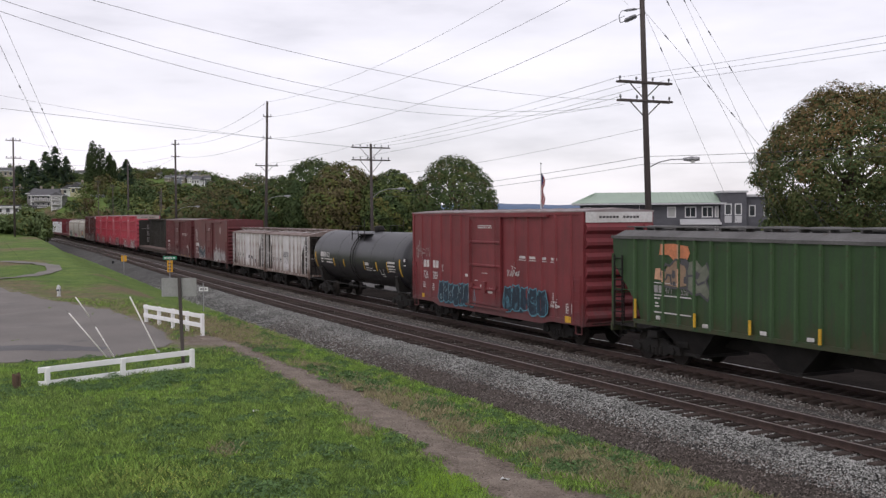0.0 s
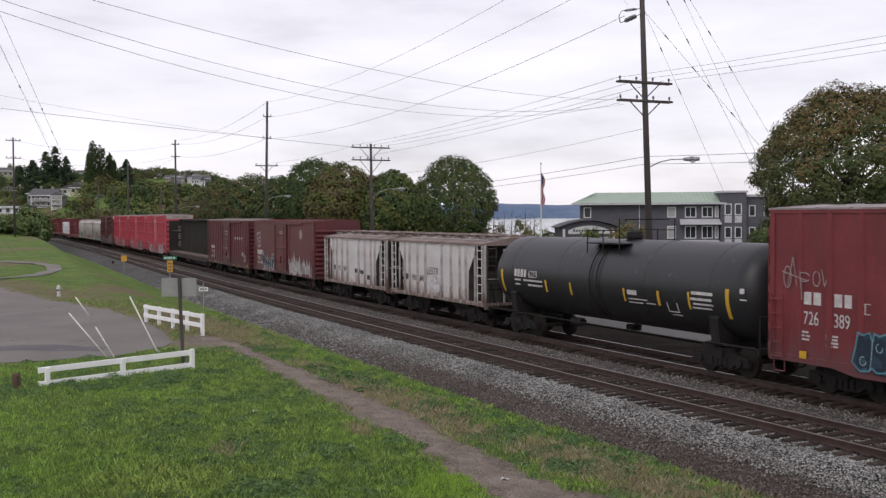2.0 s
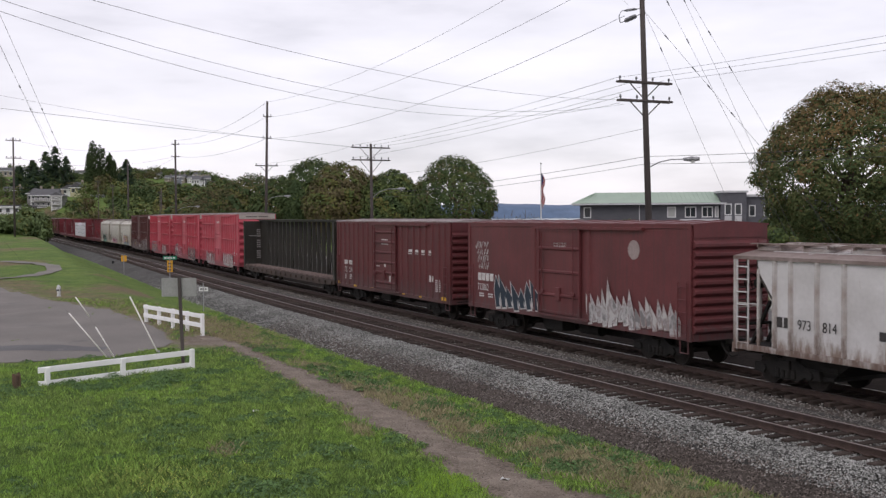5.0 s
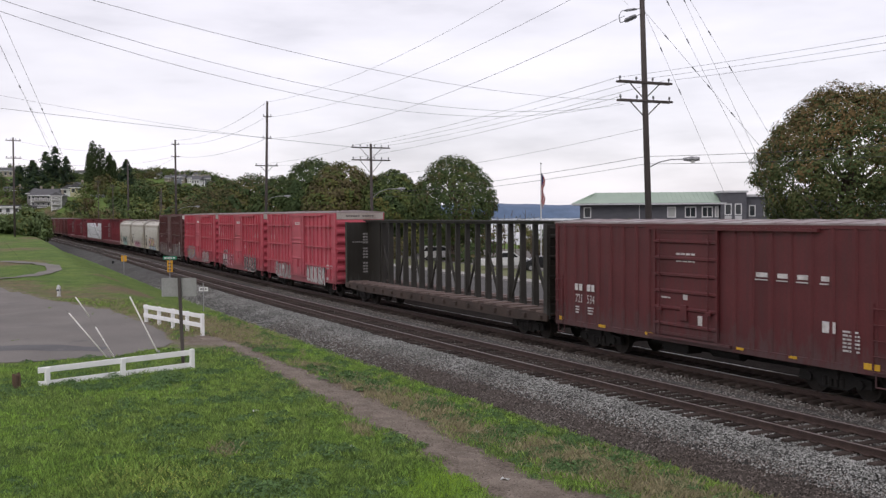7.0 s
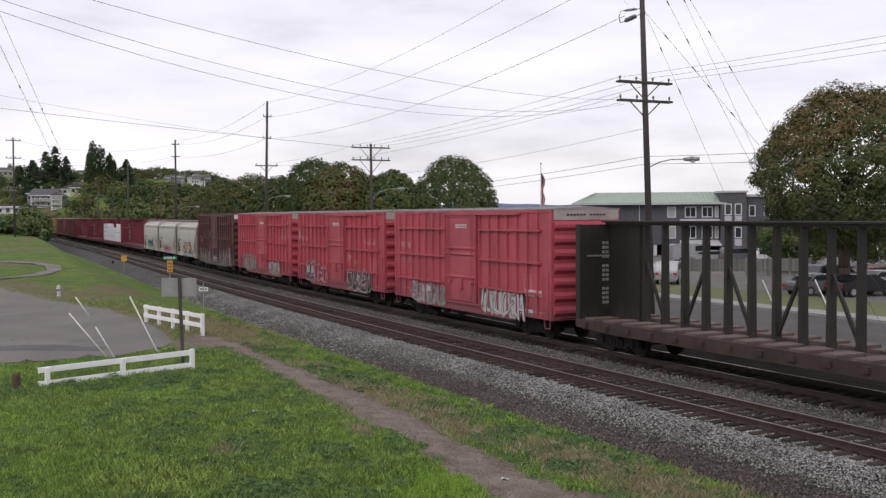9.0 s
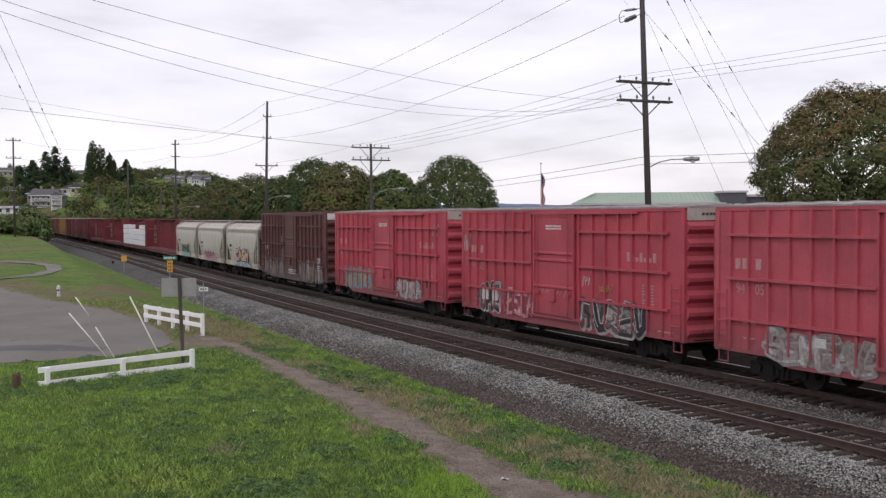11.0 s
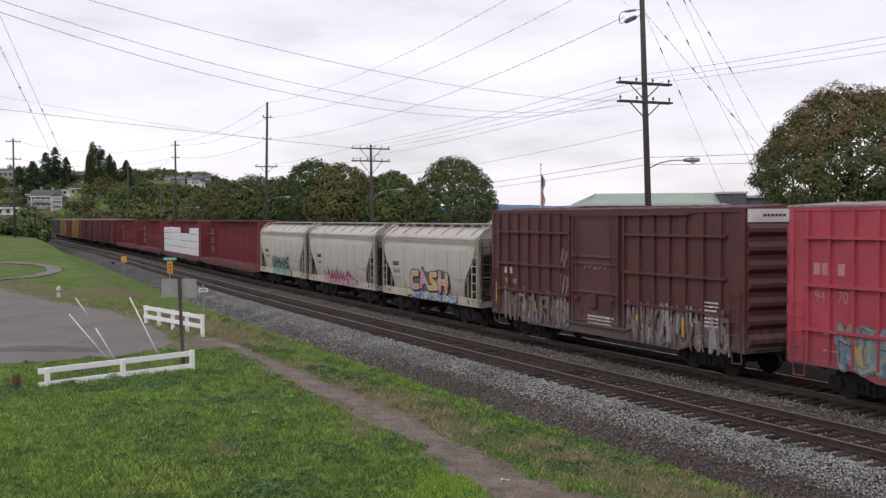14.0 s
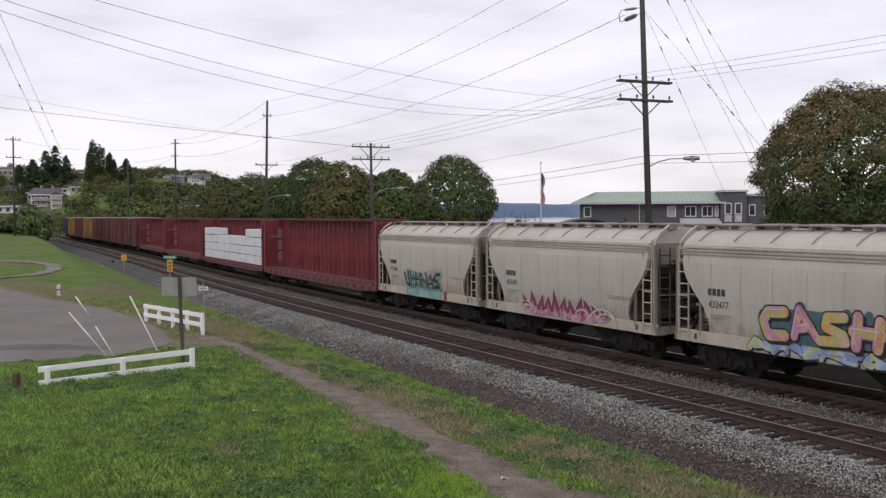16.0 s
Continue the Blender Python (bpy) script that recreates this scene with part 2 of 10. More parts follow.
LINE_P = LINE_P - LINE_P[at30] + 18.3871 * np.array([math.sin(1.1197), math.cos(1.1197)]) - 30 * np.array([math.cos(1.1197), -math.sin(1.1197)])


def track(s, n=0.0):
    """World x, y at s along the railway and n to its far side."""
    x, y = np.interp(s, LINE_S, LINE_P[:, 0]), np.interp(s, LINE_S, LINE_P[:, 1])
    ux, uy = np.interp(s, LINE_S, LINE_U[:, 0]), np.interp(s, LINE_S, LINE_U[:, 1])
    return x - uy * n, y + ux * n


def heading(s):
    return -float(np.interp(s, LINE_S, LINE_H))


def place(s, n, z, turn=0.0):
    x, y = track(s, n)
    return Matrix.LocRotScale((x, y, z), Euler((0, 0, heading(s) + turn)), None)


def along(x, y):
    """The s and n of points in the world."""
    x, y = np.asarray(x, float).ravel(), np.asarray(y, float).ravel()
    S, N = np.empty(len(x)), np.empty(len(x))
    coarse = slice(None, None, 4)
    P, U, Q = LINE_P[coarse], LINE_U[coarse], LINE_S[coarse]
    for a in range(0, len(x), 20000):
        b = slice(a, a + 20000)
        i = np.argmin((x[b, None] - P[None, :, 0]) ** 2 + (y[b, None] - P[None, :, 1]) ** 2, axis=1)
        dx, dy = x[b] - P[i, 0], y[b] - P[i, 1]
        S[b] = Q[i] + dx * U[i, 0] + dy * U[i, 1]
        N[b] = -dx * U[i, 1] + dy * U[i, 0]
    return S, N


def ease(v, a, b):
    t = np.clip((v - a) / (b - a), 0, 1)
    return t * t * (3 - 2 * t)


def bumps(x, y):
    return 0.05 * np.sin(0.9 * x + 1.3 * np.sin(0.5 * y)) * np.sin(0.7 * y + 0.4) + 0.03 * np.sin(2.1 * x + 0.6) * np.sin(1.9 * y + 1.1 * np.sin(x))


WATER_Z = -3.3


def ground_z(x, y):
    """Height of the ground; the rail heads lie at 0."""
    x, y = np.asarray(x, float).ravel(), np.asarray(y, float).ravel()
    s, n = along(x, y)
    lawn = np.clip(-0.62 + 0.02 * (y - 27), -0.75, 2.1) + bumps(x, y)
    w = ease(-n, 3.9, 9.0)
    z = -0.78 * (1 - w) + lawn * w
    bank = ease(-n, 8.0, 14.0) * (1 - ease(y, 4.0, 15.0)) * (1 - ease(np.abs(x), 14, 30))
    z = z + bank * 3.6
    far_side = n > 2.0
    flat = -0.92 + 0 * n
    z = np.where(far_side, flat, z)
    # the shore
    px = np.where(y > 20, x / np.maximum(y, 1.0), 9.0)
    shore = ease(n, 84.0, 92.0) * ease(px, -0.10, -0.04)
    z = np.where(far_side, z - shore * 7.0, z)
    # the wooded hill
    r = np.hypot(x, y)
    hill = np.clip((r - 190) / 380, 0, 1.25) * 28 * (1 - ease(px, -0.225, -0.165)) * ease(y, 30, 120)
    hill = hill * (0.86 + 0.14 * np.sin(x * 0.021 + 1.0) * np.cos(y * 0.013))
    return z + hill * ease(np.abs(n - 2), 7, 45)


def gz(x, y):
    return float(ground_z([x], [y])[0])


# the trodden path: s and n of its middle, and its half width
PATH = ((-8, -7.43, 1.45), (-18.0, -7.60, 1.18), (-20.0, -7.58, 0.95), (-22.9, -7.4, 0.80), (-27.2, -7.22, 0.84), (-33.2, -7.29, 0.84), (-38.0, -7.33, 0.62), (-41.9, -7.36, 0.62), (-44.9, -8.06, 0.95))

DRY = ((-1.3, 30.9, 1.1), (-2.6, 33.3, 1.0), (3.3, 23.8, 0.8), (4.6, 21.3, 0.8), (2.4, 24.9, 0.6), (0.6, 27.2, 0.6), (-0.3, 29.2, 0.7), (5.6, 19.6, 0.9), (-4.9, 38.5, 0.6), (-9.2, 45.0, 1.4), (-12.5, 52.0, 2.5), (-5.3, 25.0, 0.22), (-2.2, 27.0, 0.25))


def dry_at(x, y):
    """How dry the grass is, 0 to 1."""
    d = 0 * x
    for a, b, r in DRY:
        r = r * 1.3
        d = np.maximum(d, np.exp(-((x - a + 0.35 * (y - b)) / r) ** 2 - ((y - b) / (r * 1.9)) ** 2))
    return d


# ---- the ground: one sheet to the horizon ----
def build_ground():
    az = np.concatenate([np.radians(np.arange(-180, -36, 6.0)), np.radians(np.arange(-36, 36, 0.3)), np.radians(np.arange(36, 180, 6.0))])
    rad = [0.0, 1.5]
    while rad[-1] < 4800:
        rad.append(rad[-1] * (1.022 if rad[-1] < 120 else 1.05) + 0.02)
    rad = np.array(rad[1:])
    A, R = np.meshgrid(az, rad)
    X, Y = (np.sin(A) * R).ravel(), (np.cos(A) * R).ravel()
    Z = ground_z(X, Y)
    na, nr = len(az), len(rad)
    verts = list(zip(X, Y, Z)) + [(0, 0, gz(0, 0.2))]
    faces = []
    for i in range(nr - 1):
        for j in range(na):
            k = (j + 1) % na
            faces.append((i * na + j, i * na + k, (i + 1) * na + k, (i + 1) * na + j))
    for j in range(na):
        faces.append((j, len(verts) - 1, (j + 1) % na))
    ob = raw("ground", verts, faces, ground_material(), smooth=True)
    me = ob.data
    s, n = along(X, Y)
    dry = 0.70 * dry_at(X, Y) + 0.13 * np.exp(-((n + 5.6) / 1.1) ** 2) * (s > -60)
    dry = np.maximum(dry, 0.5 * (n > 8) * (n < 34))
    edge = np.interp(X, (-60, -29.6, -22.2, -17.4, -13.2, -11.3), (93, 69.7, 60.2, 55.2, 48.0, 43.3))
    dry = np.maximum(dry, 0.42 * np.exp(-((Y - edge - 3) / 4.0) ** 2) * (X < -9) * (X > -34))
    dry = np.maximum(dry, np.clip(0.55 * np.sin(X * 0.31 + 1.7 * np.sin(Y * 0.11)) * np.sin(Y * 0.19 + 0.8 * np.sin(X * 0.2)), 0, 1) * (Y > 46) * (n < -6))
    ps = [-p[0] for p in PATH]
    off = np.abs(n - np.interp(-s, ps, [p[1] for p in PATH])) / np.interp(-s, ps, [p[2] for p in PATH])
    soil = np.clip(1.55 - off, 0, 1) * (s > PATH[-1][0] - 1) * (s < -4) * (n < 0)
    near = np.interp(X, (-60, -23.0, -16.2, -12.6, -11.3), (31, 37.2, 38.4, 39.5, 42.2))
    rim = np.maximum(0.62 * np.exp(-((Y - edge - 0.2) / 1.3) ** 2), 0.55 * np.exp(-((Y - near + 0.1) / 0.5) ** 2)) * (X < -11) * (X > -50)
    rim = np.maximum(rim, 0.75 * np.exp(-((X + 10.2) / 1.7) ** 2 - ((Y - 43.2) / 2.3) ** 2))
    soil = np.maximum(soil, rim)
    at2 = me.attributes.new("soil", "FLOAT", "POINT")
    at2.data.foreach_set("value", np.append(soil, 0.0).astype(np.float32))
    at = me.attributes.new("dryness", "FLOAT", "POINT")
    at.data.foreach_set("value", np.append(np.clip(dry, 0, 1), 0.2).astype(np.float32))
    return tagged(ob, "uneven green grass with dry and bare patches", "ground", kind="structure")


def ground_material():
    m = bpy.data.materials.new("grass_ground")
    m.use_nodes = True
    nd, ln = m.node_tree.nodes, m.node_tree.links
    bs = nd["Principled BSDF"]
    bs.inputs["Roughness"].default_value, bs.inputs["Specular IOR Level"].default_value = 0.95, 0.15
    tc = nd.new("ShaderNodeTexCoord")

    def nz(scale, detail=6, rgh=0.6):
        n = nd.new("ShaderNodeTexNoise")
        n.inputs["Scale"].default_value, n.inputs["Detail"].default_value, n.inputs["Roughness"].default_value = scale, detail, rgh
        ln.new(tc.outputs["Object"], n.inputs["Vector"])
        return n.outputs["Fac"]

    def rng(v, a, b):
        r = nd.new("ShaderNodeMapRange")
        r.inputs[1].default_value, r.inputs[2].default_value = a, b
        ln.new(v, r.inputs[0])
        return r.outputs[0]

    def mx(f, a, b):
        x = nd.new("ShaderNodeMix")
        x.data_type = "RGBA"
        ln.new(f, x.inputs[0])
        for slot, v in ((6, a), (7, b)):
            if isinstance(v, tuple):
                x.inputs[slot].default_value = (*v, 1)
            else:
                ln.new(v, x.inputs[slot])
        return x.outputs[2]

    green = mx(rng(nz(0.35), 0.38, 0.62), (0.100, 0.165, 0.037), (0.155, 0.218, 0.052))
    green = mx(rng(nz(1.7), 0.5, 0.68), green, (0.066, 0.112, 0.032))
    tan = mx(rng(nz(2.3), 0.4, 0.6), (0.20, 0.155, 0.09), (0.15, 0.12, 0.08))
    att = nd.new("ShaderNodeAttribute")
    att.attribute_name = "dryness"
    sm = nd.new("ShaderNodeMath")
    sm.operation = "ADD"
    ln.new(att.outputs["Fac"], sm.inputs[0])
    ln.new(nz(0.8, 8, 0.7), sm.inputs[1])
    col = mx(rng(sm.outputs[0], 0.66, 0.98), green, tan)
    att2 = nd.new("ShaderNodeAttribute")
    att2.attribute_name = "soil"
    sm2 = nd.new("ShaderNodeMath")
    sm2.operation = "ADD"
    ln.new(att2.outputs["Fac"], sm2.inputs[0])
    ln.new(nz(2.6, 8, 0.72), sm2.inputs[1])
    soil = mx(rng(nz(1.2), 0.35, 0.66), (0.245, 0.204, 0.168), (0.180, 0.146, 0.118))
    col = mx(rng(sm2.outputs[0], 0.88, 1.14), col, soil)
    fine = nz(9, 8, 0.7)
    hs = nd.new("ShaderNodeHueSaturation")
    v = nd.new("ShaderNodeMapRange")
    v.inputs[1].default_value, v.inputs[2].default_value, v.inputs[3].default_value, v.inputs[4].default_value = 0.3, 0.7, 0.42, 1.42
    ln.new(fine, v.inputs[0])
    ln.new(v.outputs[0], hs.inputs["Value"])
    ln.new(col, hs.inputs["Color"])
    ln.new(hs.outputs["Color"], bs.inputs["Base Color"])
    bp = nd.new("ShaderNodeBump")
    bp.inputs["Strength"].default_value, bp.inputs["Distance"].default_value = 0.8, 0.12
    ln.new(fine, bp.inputs["Height"])
    ln.new(bp.outputs["Normal"], bs.inputs["Normal"])
    return m


ground = build_ground()


def strip(name, rows, material, label, category, lift=0.012, kind="structure"):
    """A sheet laid on the ground, given as rows of (x, y) from edge to edge; each row is cut fine enough to follow the ground."""
    rows = np.array(rows, float)
    nr, nc = rows.shape[:2]
    X, Y = rows[..., 0].ravel(), rows[..., 1].ravel()
    Z = ground_z(X, Y) + lift
    faces = [(i * nc + j, i * nc + j + 1, (i + 1) * nc + j + 1, (i + 1) * nc + j) for i in range(nr - 1) for j in range(nc - 1)]
    return tagged(raw(name, list(zip(X, Y, Z)), faces, material, smooth=True), label, category, kind=kind)


def wobble(t, seed, amp):
    return amp * (math.sin(t * 1.1 + seed) * 0.5 + math.sin(t * 2.7 + seed * 2.1) * 0.3 + math.sin(t * 6.1 + seed * 3.3) * 0.2)


# the paved lot: its outline between a far and a near edge
def paved_lot():
    left, rows = -60.0, []
    for i in range(81):
        t = i / 80
        x = left + (-11.3 - left) * t
        far = np.interp(x, (-60, -29.6, -22.2, -17.4, -13.2, -11.3), (93, 69.7, 60.2, 55.2, 48.0, 43.3)) + wobble(x * 1.3, 1.0, 0.35) + wobble(x * 5.1, 2.3, 0.22)
        near = np.interp(x, (-60, -23.0, -16.2, -12.6, -11.3), (31, 37.2, 38.4, 39.5, 42.2)) + wobble(x * 1.7, 2.0, 0.22) + wobble(x * 5.7, 1.3, 0.15)
        rows.append([(x, near + (far - near) * k / 30) for k in range(31)])
    return strip("pavement", rows, M["asphalt"], "cracked grey asphalt lot with patched darker bands", "pavement", 0.02)


paved_lot()
# newer darker band of asphalt across the lot
strip("asphalt_patch", [[(x, 41.2 + 0.02 * (x + 14) + k * 0.45 + wobble(x + k, 4, 0.06)) for k in range(4)] for x in np.arange(-30, -13.4, 0.4)],
      surf("patched_asphalt", (0.095, 0.092, 0.095), (0.12, 0.118, 0.12), 0.9, s1=0.6, s2=30, bump=0.4), "darker patch strip in grey asphalt", "pavement", 0.026)



def path_strip():
    rows = []
    for s in np.arange(PATH[-1][0], -7.9, 0.25):
        n, h = np.interp(-s, [-p[0] for p in PATH], [p[1] for p in PATH]), np.interp(-s, [-p[0] for p in PATH], [p[2] for p in PATH])
        h = h * 0.5
        a, b = n - h + wobble(s * 2.2, 3, 0.26), n + h + wobble(s * 2.5, 5, 0.26)
        rows.append([track(s, a + (b - a) * k / 6) for k in range(7)])
    return strip("footpath", rows, M["dirt"], "bare trodden dirt path through the grass", "path", 0.004)


path_strip()
# a pale looping path on the far lawn
LOOP = ((-35.0, 76.6), (-33.1, 78.0), (-32.1, 79.5), (-31.6, 82.3), (-32.5, 87.3), (-34.3, 91.6), (-37.8, 96.4), (-42.2, 99.3), (-45.9, 100.5), (-52.0, 102.0))


def loop_path():
    rows = []
    q = [Vector((*p, 0)) for p in LOOP]
    for i in range(len(q) - 1):
        for k in range(6):
            c = q[i].lerp(q[i + 1], k / 6)
            d = (q[min(i + 2, len(q) - 1)] - q[max(i - 1, 0)]).normalized()
            o = Vector((-d.y, d.x, 0))
            rows.append([tuple((c + o * w)[:2]) for w in (-0.6, -0.2, 0.2, 0.6)])
    return strip("lawn_path", rows, M["worn_path"], "grey looping footpath on the far lawn", "path", 0.05)


loop_path()


# ---- ballast, ties and rails ----
def ballast_bed():
    prof = [(-4.0, -0.88), (-3.3, -0.76), (-2.6, -0.53), (-1.75, -0.29), (-1.35, -0.240), (1.35, -0.240), (2.0, -0.28), (2.4, -0.28), (3.0, -0.28), (5.65, -0.28), (6.1, -0.28), (7.0, -0.55), (8.3, -0.84)]
    ss = np.concatenate([np.arange(-420, -80, 3.0), np.arange(-80, 40.1, 0.5)])
    verts = []
    for i, s in enumerate(ss):
        for j, (n, z) in enumerate(prof):
            ragged = wobble(s * 1.9, j, 0.16) if j in (0, 11, 12) else 0
            x, y = track(s, n + ragged)
            verts.append((x, y, z))
    nc = len(prof)
    faces = [(i * nc + j, i * nc + j + 1, (i + 1) * nc + j + 1, (i + 1) * nc + j) for i in range(len(ss) - 1) for j in range(nc - 1)]
    ob = raw("ballast", verts, faces, M["ballast"], smooth=True)
    ob.data.materials.append(M["ballast_dark"])
    ob.data.materials.append(M["shaded_gravel"])
    # strips under and behind the train take the gravel with shade in its colour
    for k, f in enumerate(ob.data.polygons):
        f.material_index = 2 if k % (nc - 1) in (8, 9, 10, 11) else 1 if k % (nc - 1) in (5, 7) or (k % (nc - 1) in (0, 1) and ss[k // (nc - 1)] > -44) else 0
    return tagged(ob, "crushed grey rock ballast bed with dark cinder foot", "ballast", kind="structure")


bed = ballast_bed()


def scatter_stones(name, count, s0, s1, n0, n1, zf, material, size, seed, label, soft=0.0):
    rng = np.random.default_rng(seed)
    base = np.array([(1, 0, -0.4), (-0.5, 0.87, -0.4), (-0.5, -0.87, -0.4), (0.5, 0.3, 0.6), (-0.45, -0.2, 0.7)], float)
    tri = np.array([(0, 1, 3), (1, 4, 3), (1, 2, 4), (2, 0, 4), (0, 3, 4)])
    u = rng.random(count)
    s = s1 - (s1 - s0) * u ** 1.5 - np.abs(rng.normal(0, soft, count))
    n = n0 + (n1 - n0) * rng.random(count) + rng.normal(0, 0.13, count) * (n0 < -2)
    x, y = track(s, n)
    z = zf(n, s)
    V = base[None] * (size * (0.6 + 0.8 * rng.random((count, 1, 1)))) * (0.65 + 0.7 * rng.random((count, 5, 1)))
    a = rng.random(count) * math.tau
    c, d = np.cos(a)[:, None], np.sin(a)[:, None]
    W = np.stack([V[..., 0] * c - V[..., 1] * d, V[..., 0] * d + V[..., 1] * c, V[..., 2] * 0.75], -1) + np.stack([x, y, z], -1)[:, None]
    F = (tri[None] + 5 * np.arange(count)[:, None, None]).reshape(-1, 3)
    return tagged(raw(name, W.reshape(-1, 3), F, material), label, "gravel", kind="stuff")


def shoulder(n, s):
    return np.interp(n, (-3.75, -3.3, -2.6, -1.75, -1.3, 1.3, 2.0, 3.0), (-0.82, -0.70, -0.48, -0.25, -0.23, -0.23, -0.25, -0.27)) + 0.01


scatter_stones("ballast_stones", 72000, -80, -8, -2.55, -0.85, shoulder, M["stone"], 0.0255, 1, "loose crushed grey ballast stones")
scatter_stones("ballast_stones", 17000, -75, -8, 0.85, 3.3, shoulder, M["stone_brown"], 0.027, 2, "loose brown-grey ballast stones between the tracks")
scatter_stones("ballast_stones", 10000, -80, -34, -3.6, -2.3, shoulder, M["stone"], 0.026, 8, "loose grey ballast stones down the shoulder", 9.0)
scatter_stones("cinder_stones", 32000, -52, -8, -4.1, -2.2, shoulder, M["stone_dark"], 0.0245, 3, "loose brown cinder stones at the ballast foot")
scatter_stones("crib_stones", 12000, -75, -8, -1.0, 1.1, lambda n, s: -0.214 + 0 * n, M["stone_brown"], 0.026, 4, "brown-grey stones between the ties")
scatter_stones("crib_stones", 17000, -75, -8, -1.0, 1.1, lambda n, s: -0.210 + 0 * n, M["stone"], 0.024, 6, "grey stones between the ties")

RAIL_H, RAIL_PROF = 0.172, ((-0.07, -0.172), (0.07, -0.172), (0.07, -0.160), (0.012, -0.140), (0.012, -0.045), (0.037, -0.034), (0.037, -0.006), (0.028, 0.0), (-0.028, 0.0), (-0.037, -0.006), (-0.037, -0.034), (-0.012, -0.045), (-0.012, -0.140), (-0.07, -0.160))


def rail(n0, head, parent):
    ss = np.concatenate([np.arange(-420, -100, 2.0), np.arange(-100, 60.1, 1.0)])
    verts, k = [], len(RAIL_PROF)
    for s in ss:
        for a, z in RAIL_PROF:
            x, y = track(s, n0 + a)
            verts.append((x, y, z))
    faces = [(i * k + j, i * k + (j + 1) % k, (i + 1) * k + (j + 1) % k, (i + 1) * k + j) for i in range(len(ss) - 1) for j in range(k)]
    ob = raw("rail", verts, faces, M["rail"], parent)
    ob.data.materials.append(head)
    for q, f in enumerate(ob.data.polygons):
        f.material_index = 1 if q % k in (6, 7, 8) else 0
    ob["label"] = "rusty steel rail with a worn head"
    return ob


def railway_track(n0, head, label):
    t = tagged(new("railway_track"), label, "railway track", "railway tracks", "structure")
    for a in (-0.7525, 0.7525):
        rail(n0 + a, head, t)
    tie_mesh = None
    rest_v, rest_f = [], []
    s, k = -8.0, 0
    rnd = random.Random(int(n0 * 10) + 5)
    while s > -380:
        dz, dn, da = rnd.uniform(-0.012, 0.012), rnd.uniform(-0.06, 0.06), rnd.uniform(-0.02, 0.02)
        m = place(s, n0 + dn, -0.172 + dz, da)
        if k < 290:
            if tie_mesh is None:
                bm = bmesh.new()
                box(bm, -0.115, 0.115, -1.3, 1.3, -0.17, 0.0, 0.012)
                ob = part("tie", bm, M["tie"], t)
                tie_mesh = ob.data
            else:
                ob = new("tie", tie_mesh)
                ob.parent = t
            ob.matrix_basis = m
        else:
            b = len(rest_v)
            rest_v += [m @ Vector(v) for v in ((-0.115, -1.3, 0), (0.115, -1.3, 0), (0.115, 1.3, 0), (-0.115, 1.3, 0), (-0.115, -1.3, -0.15), (0.115, -1.3, -0.15))]
            rest_f += [(b, b + 1, b + 2, b + 3), (b + 4, b + 5, b + 1, b)]
        s -= 0.488
        k += 1
    rest = raw("distant_ties", rest_v, rest_f, M["tie"], t)
    rest["kind"] = "stuff"
    # tie plates under the near rails
    plate_v, plate_f = [], []
    s = -8.0
    for k in range(110):
        for a in (-0.7525, 0.7525):
            m = place(s - 0.488 * k, n0 + a, -0.170)
            b = len(plate_v)
            for dx in (-0.09, 0.09):
                for dy in (-0.16, 0.16):
                    for dz in (0, 0.022):
                        plate_v.append(m @ Vector((dx, dy, dz)))
            plate_f += [tuple(b + i for i in q) for q in ((0, 1, 3, 2), (4, 6, 7, 5), (0, 4, 5, 1), (2, 3, 7, 6), (1, 5, 7, 3))]
    pl = raw("tie_plates", plate_v, plate_f, M["rail"], t)
    pl["kind"] = "stuff"
    return t


railway_track(0.0, M["rail_dull"], "rusty empty railway track on dark wooden ties")
railway_track(SPACING, M["rail_head"], "railway track with polished rails under the train")


# ---- the goods train ----
def paint(name, c, fade=1.0, rough=0.55, streak=0.5, rust=(0.12, 0.05, 0.03), lo=0.70, foot=None):
    c2 = tuple(v * 0.70 for v in c)
    return surf(name, c, c2, rough, s1=0.55, s2=16, bump=0.04, grain=0.12, streak=streak, spots=(rust, 2.2, lo), foot=foot or (tuple(0.45 * v + 0.035 for v in c), 0.85, 2.0))


P = {}
P["oxide"] = paint("faded_oxide_red_paint", (0.205, 0.034, 0.040))
P["brown"] = paint("oxide_brown_paint", (0.140, 0.033, 0.036))
P["maroon"] = paint("deep_maroon_paint", (0.112, 0.022, 0.025))
P["red"] = paint("bright_red_paint", (0.47, 0.071, 0.100), streak=0.22, rust=(0.25, 0.04, 0.05))
P["red2"] = paint("sunfaded_red_paint", (0.49, 0.088, 0.118), streak=0.2, rust=(0.30, 0.05, 0.06))
P["umber"] = paint("dark_brown_paint", (0.112, 0.038, 0.038), streak=0.8, foot=((0.12, 0.09, 0.088), 0.85, 2.1))
P["tank"] = paint("black_tank_paint", (0.023, 0.023, 0.026), rough=0.40, streak=0.5, rust=(0.055, 0.052, 0.052), lo=0.60)
P["green"] = paint("weathered_green_paint", (0.033, 0.076, 0.024), streak=0.85, rust=(0.040, 0.040, 0.018), lo=0.60, foot=((0.050, 0.052, 0.026), 1.2, 2.6))
P["green_edge"] = paint("rubbed_green_post_paint", (0.052, 0.105, 0.040), streak=0.6, rust=(0.05, 0.05, 0.025), lo=0.6)
P["dull_roof"] = surf("sooty_grey_roof_sheet", (0.125, 0.122, 0.12), (0.08, 0.077, 0.075), 0.75, s1=0.9, s2=10, bump=0.15, spots=((0.08, 0.065, 0.055), 1.4, 0.60))
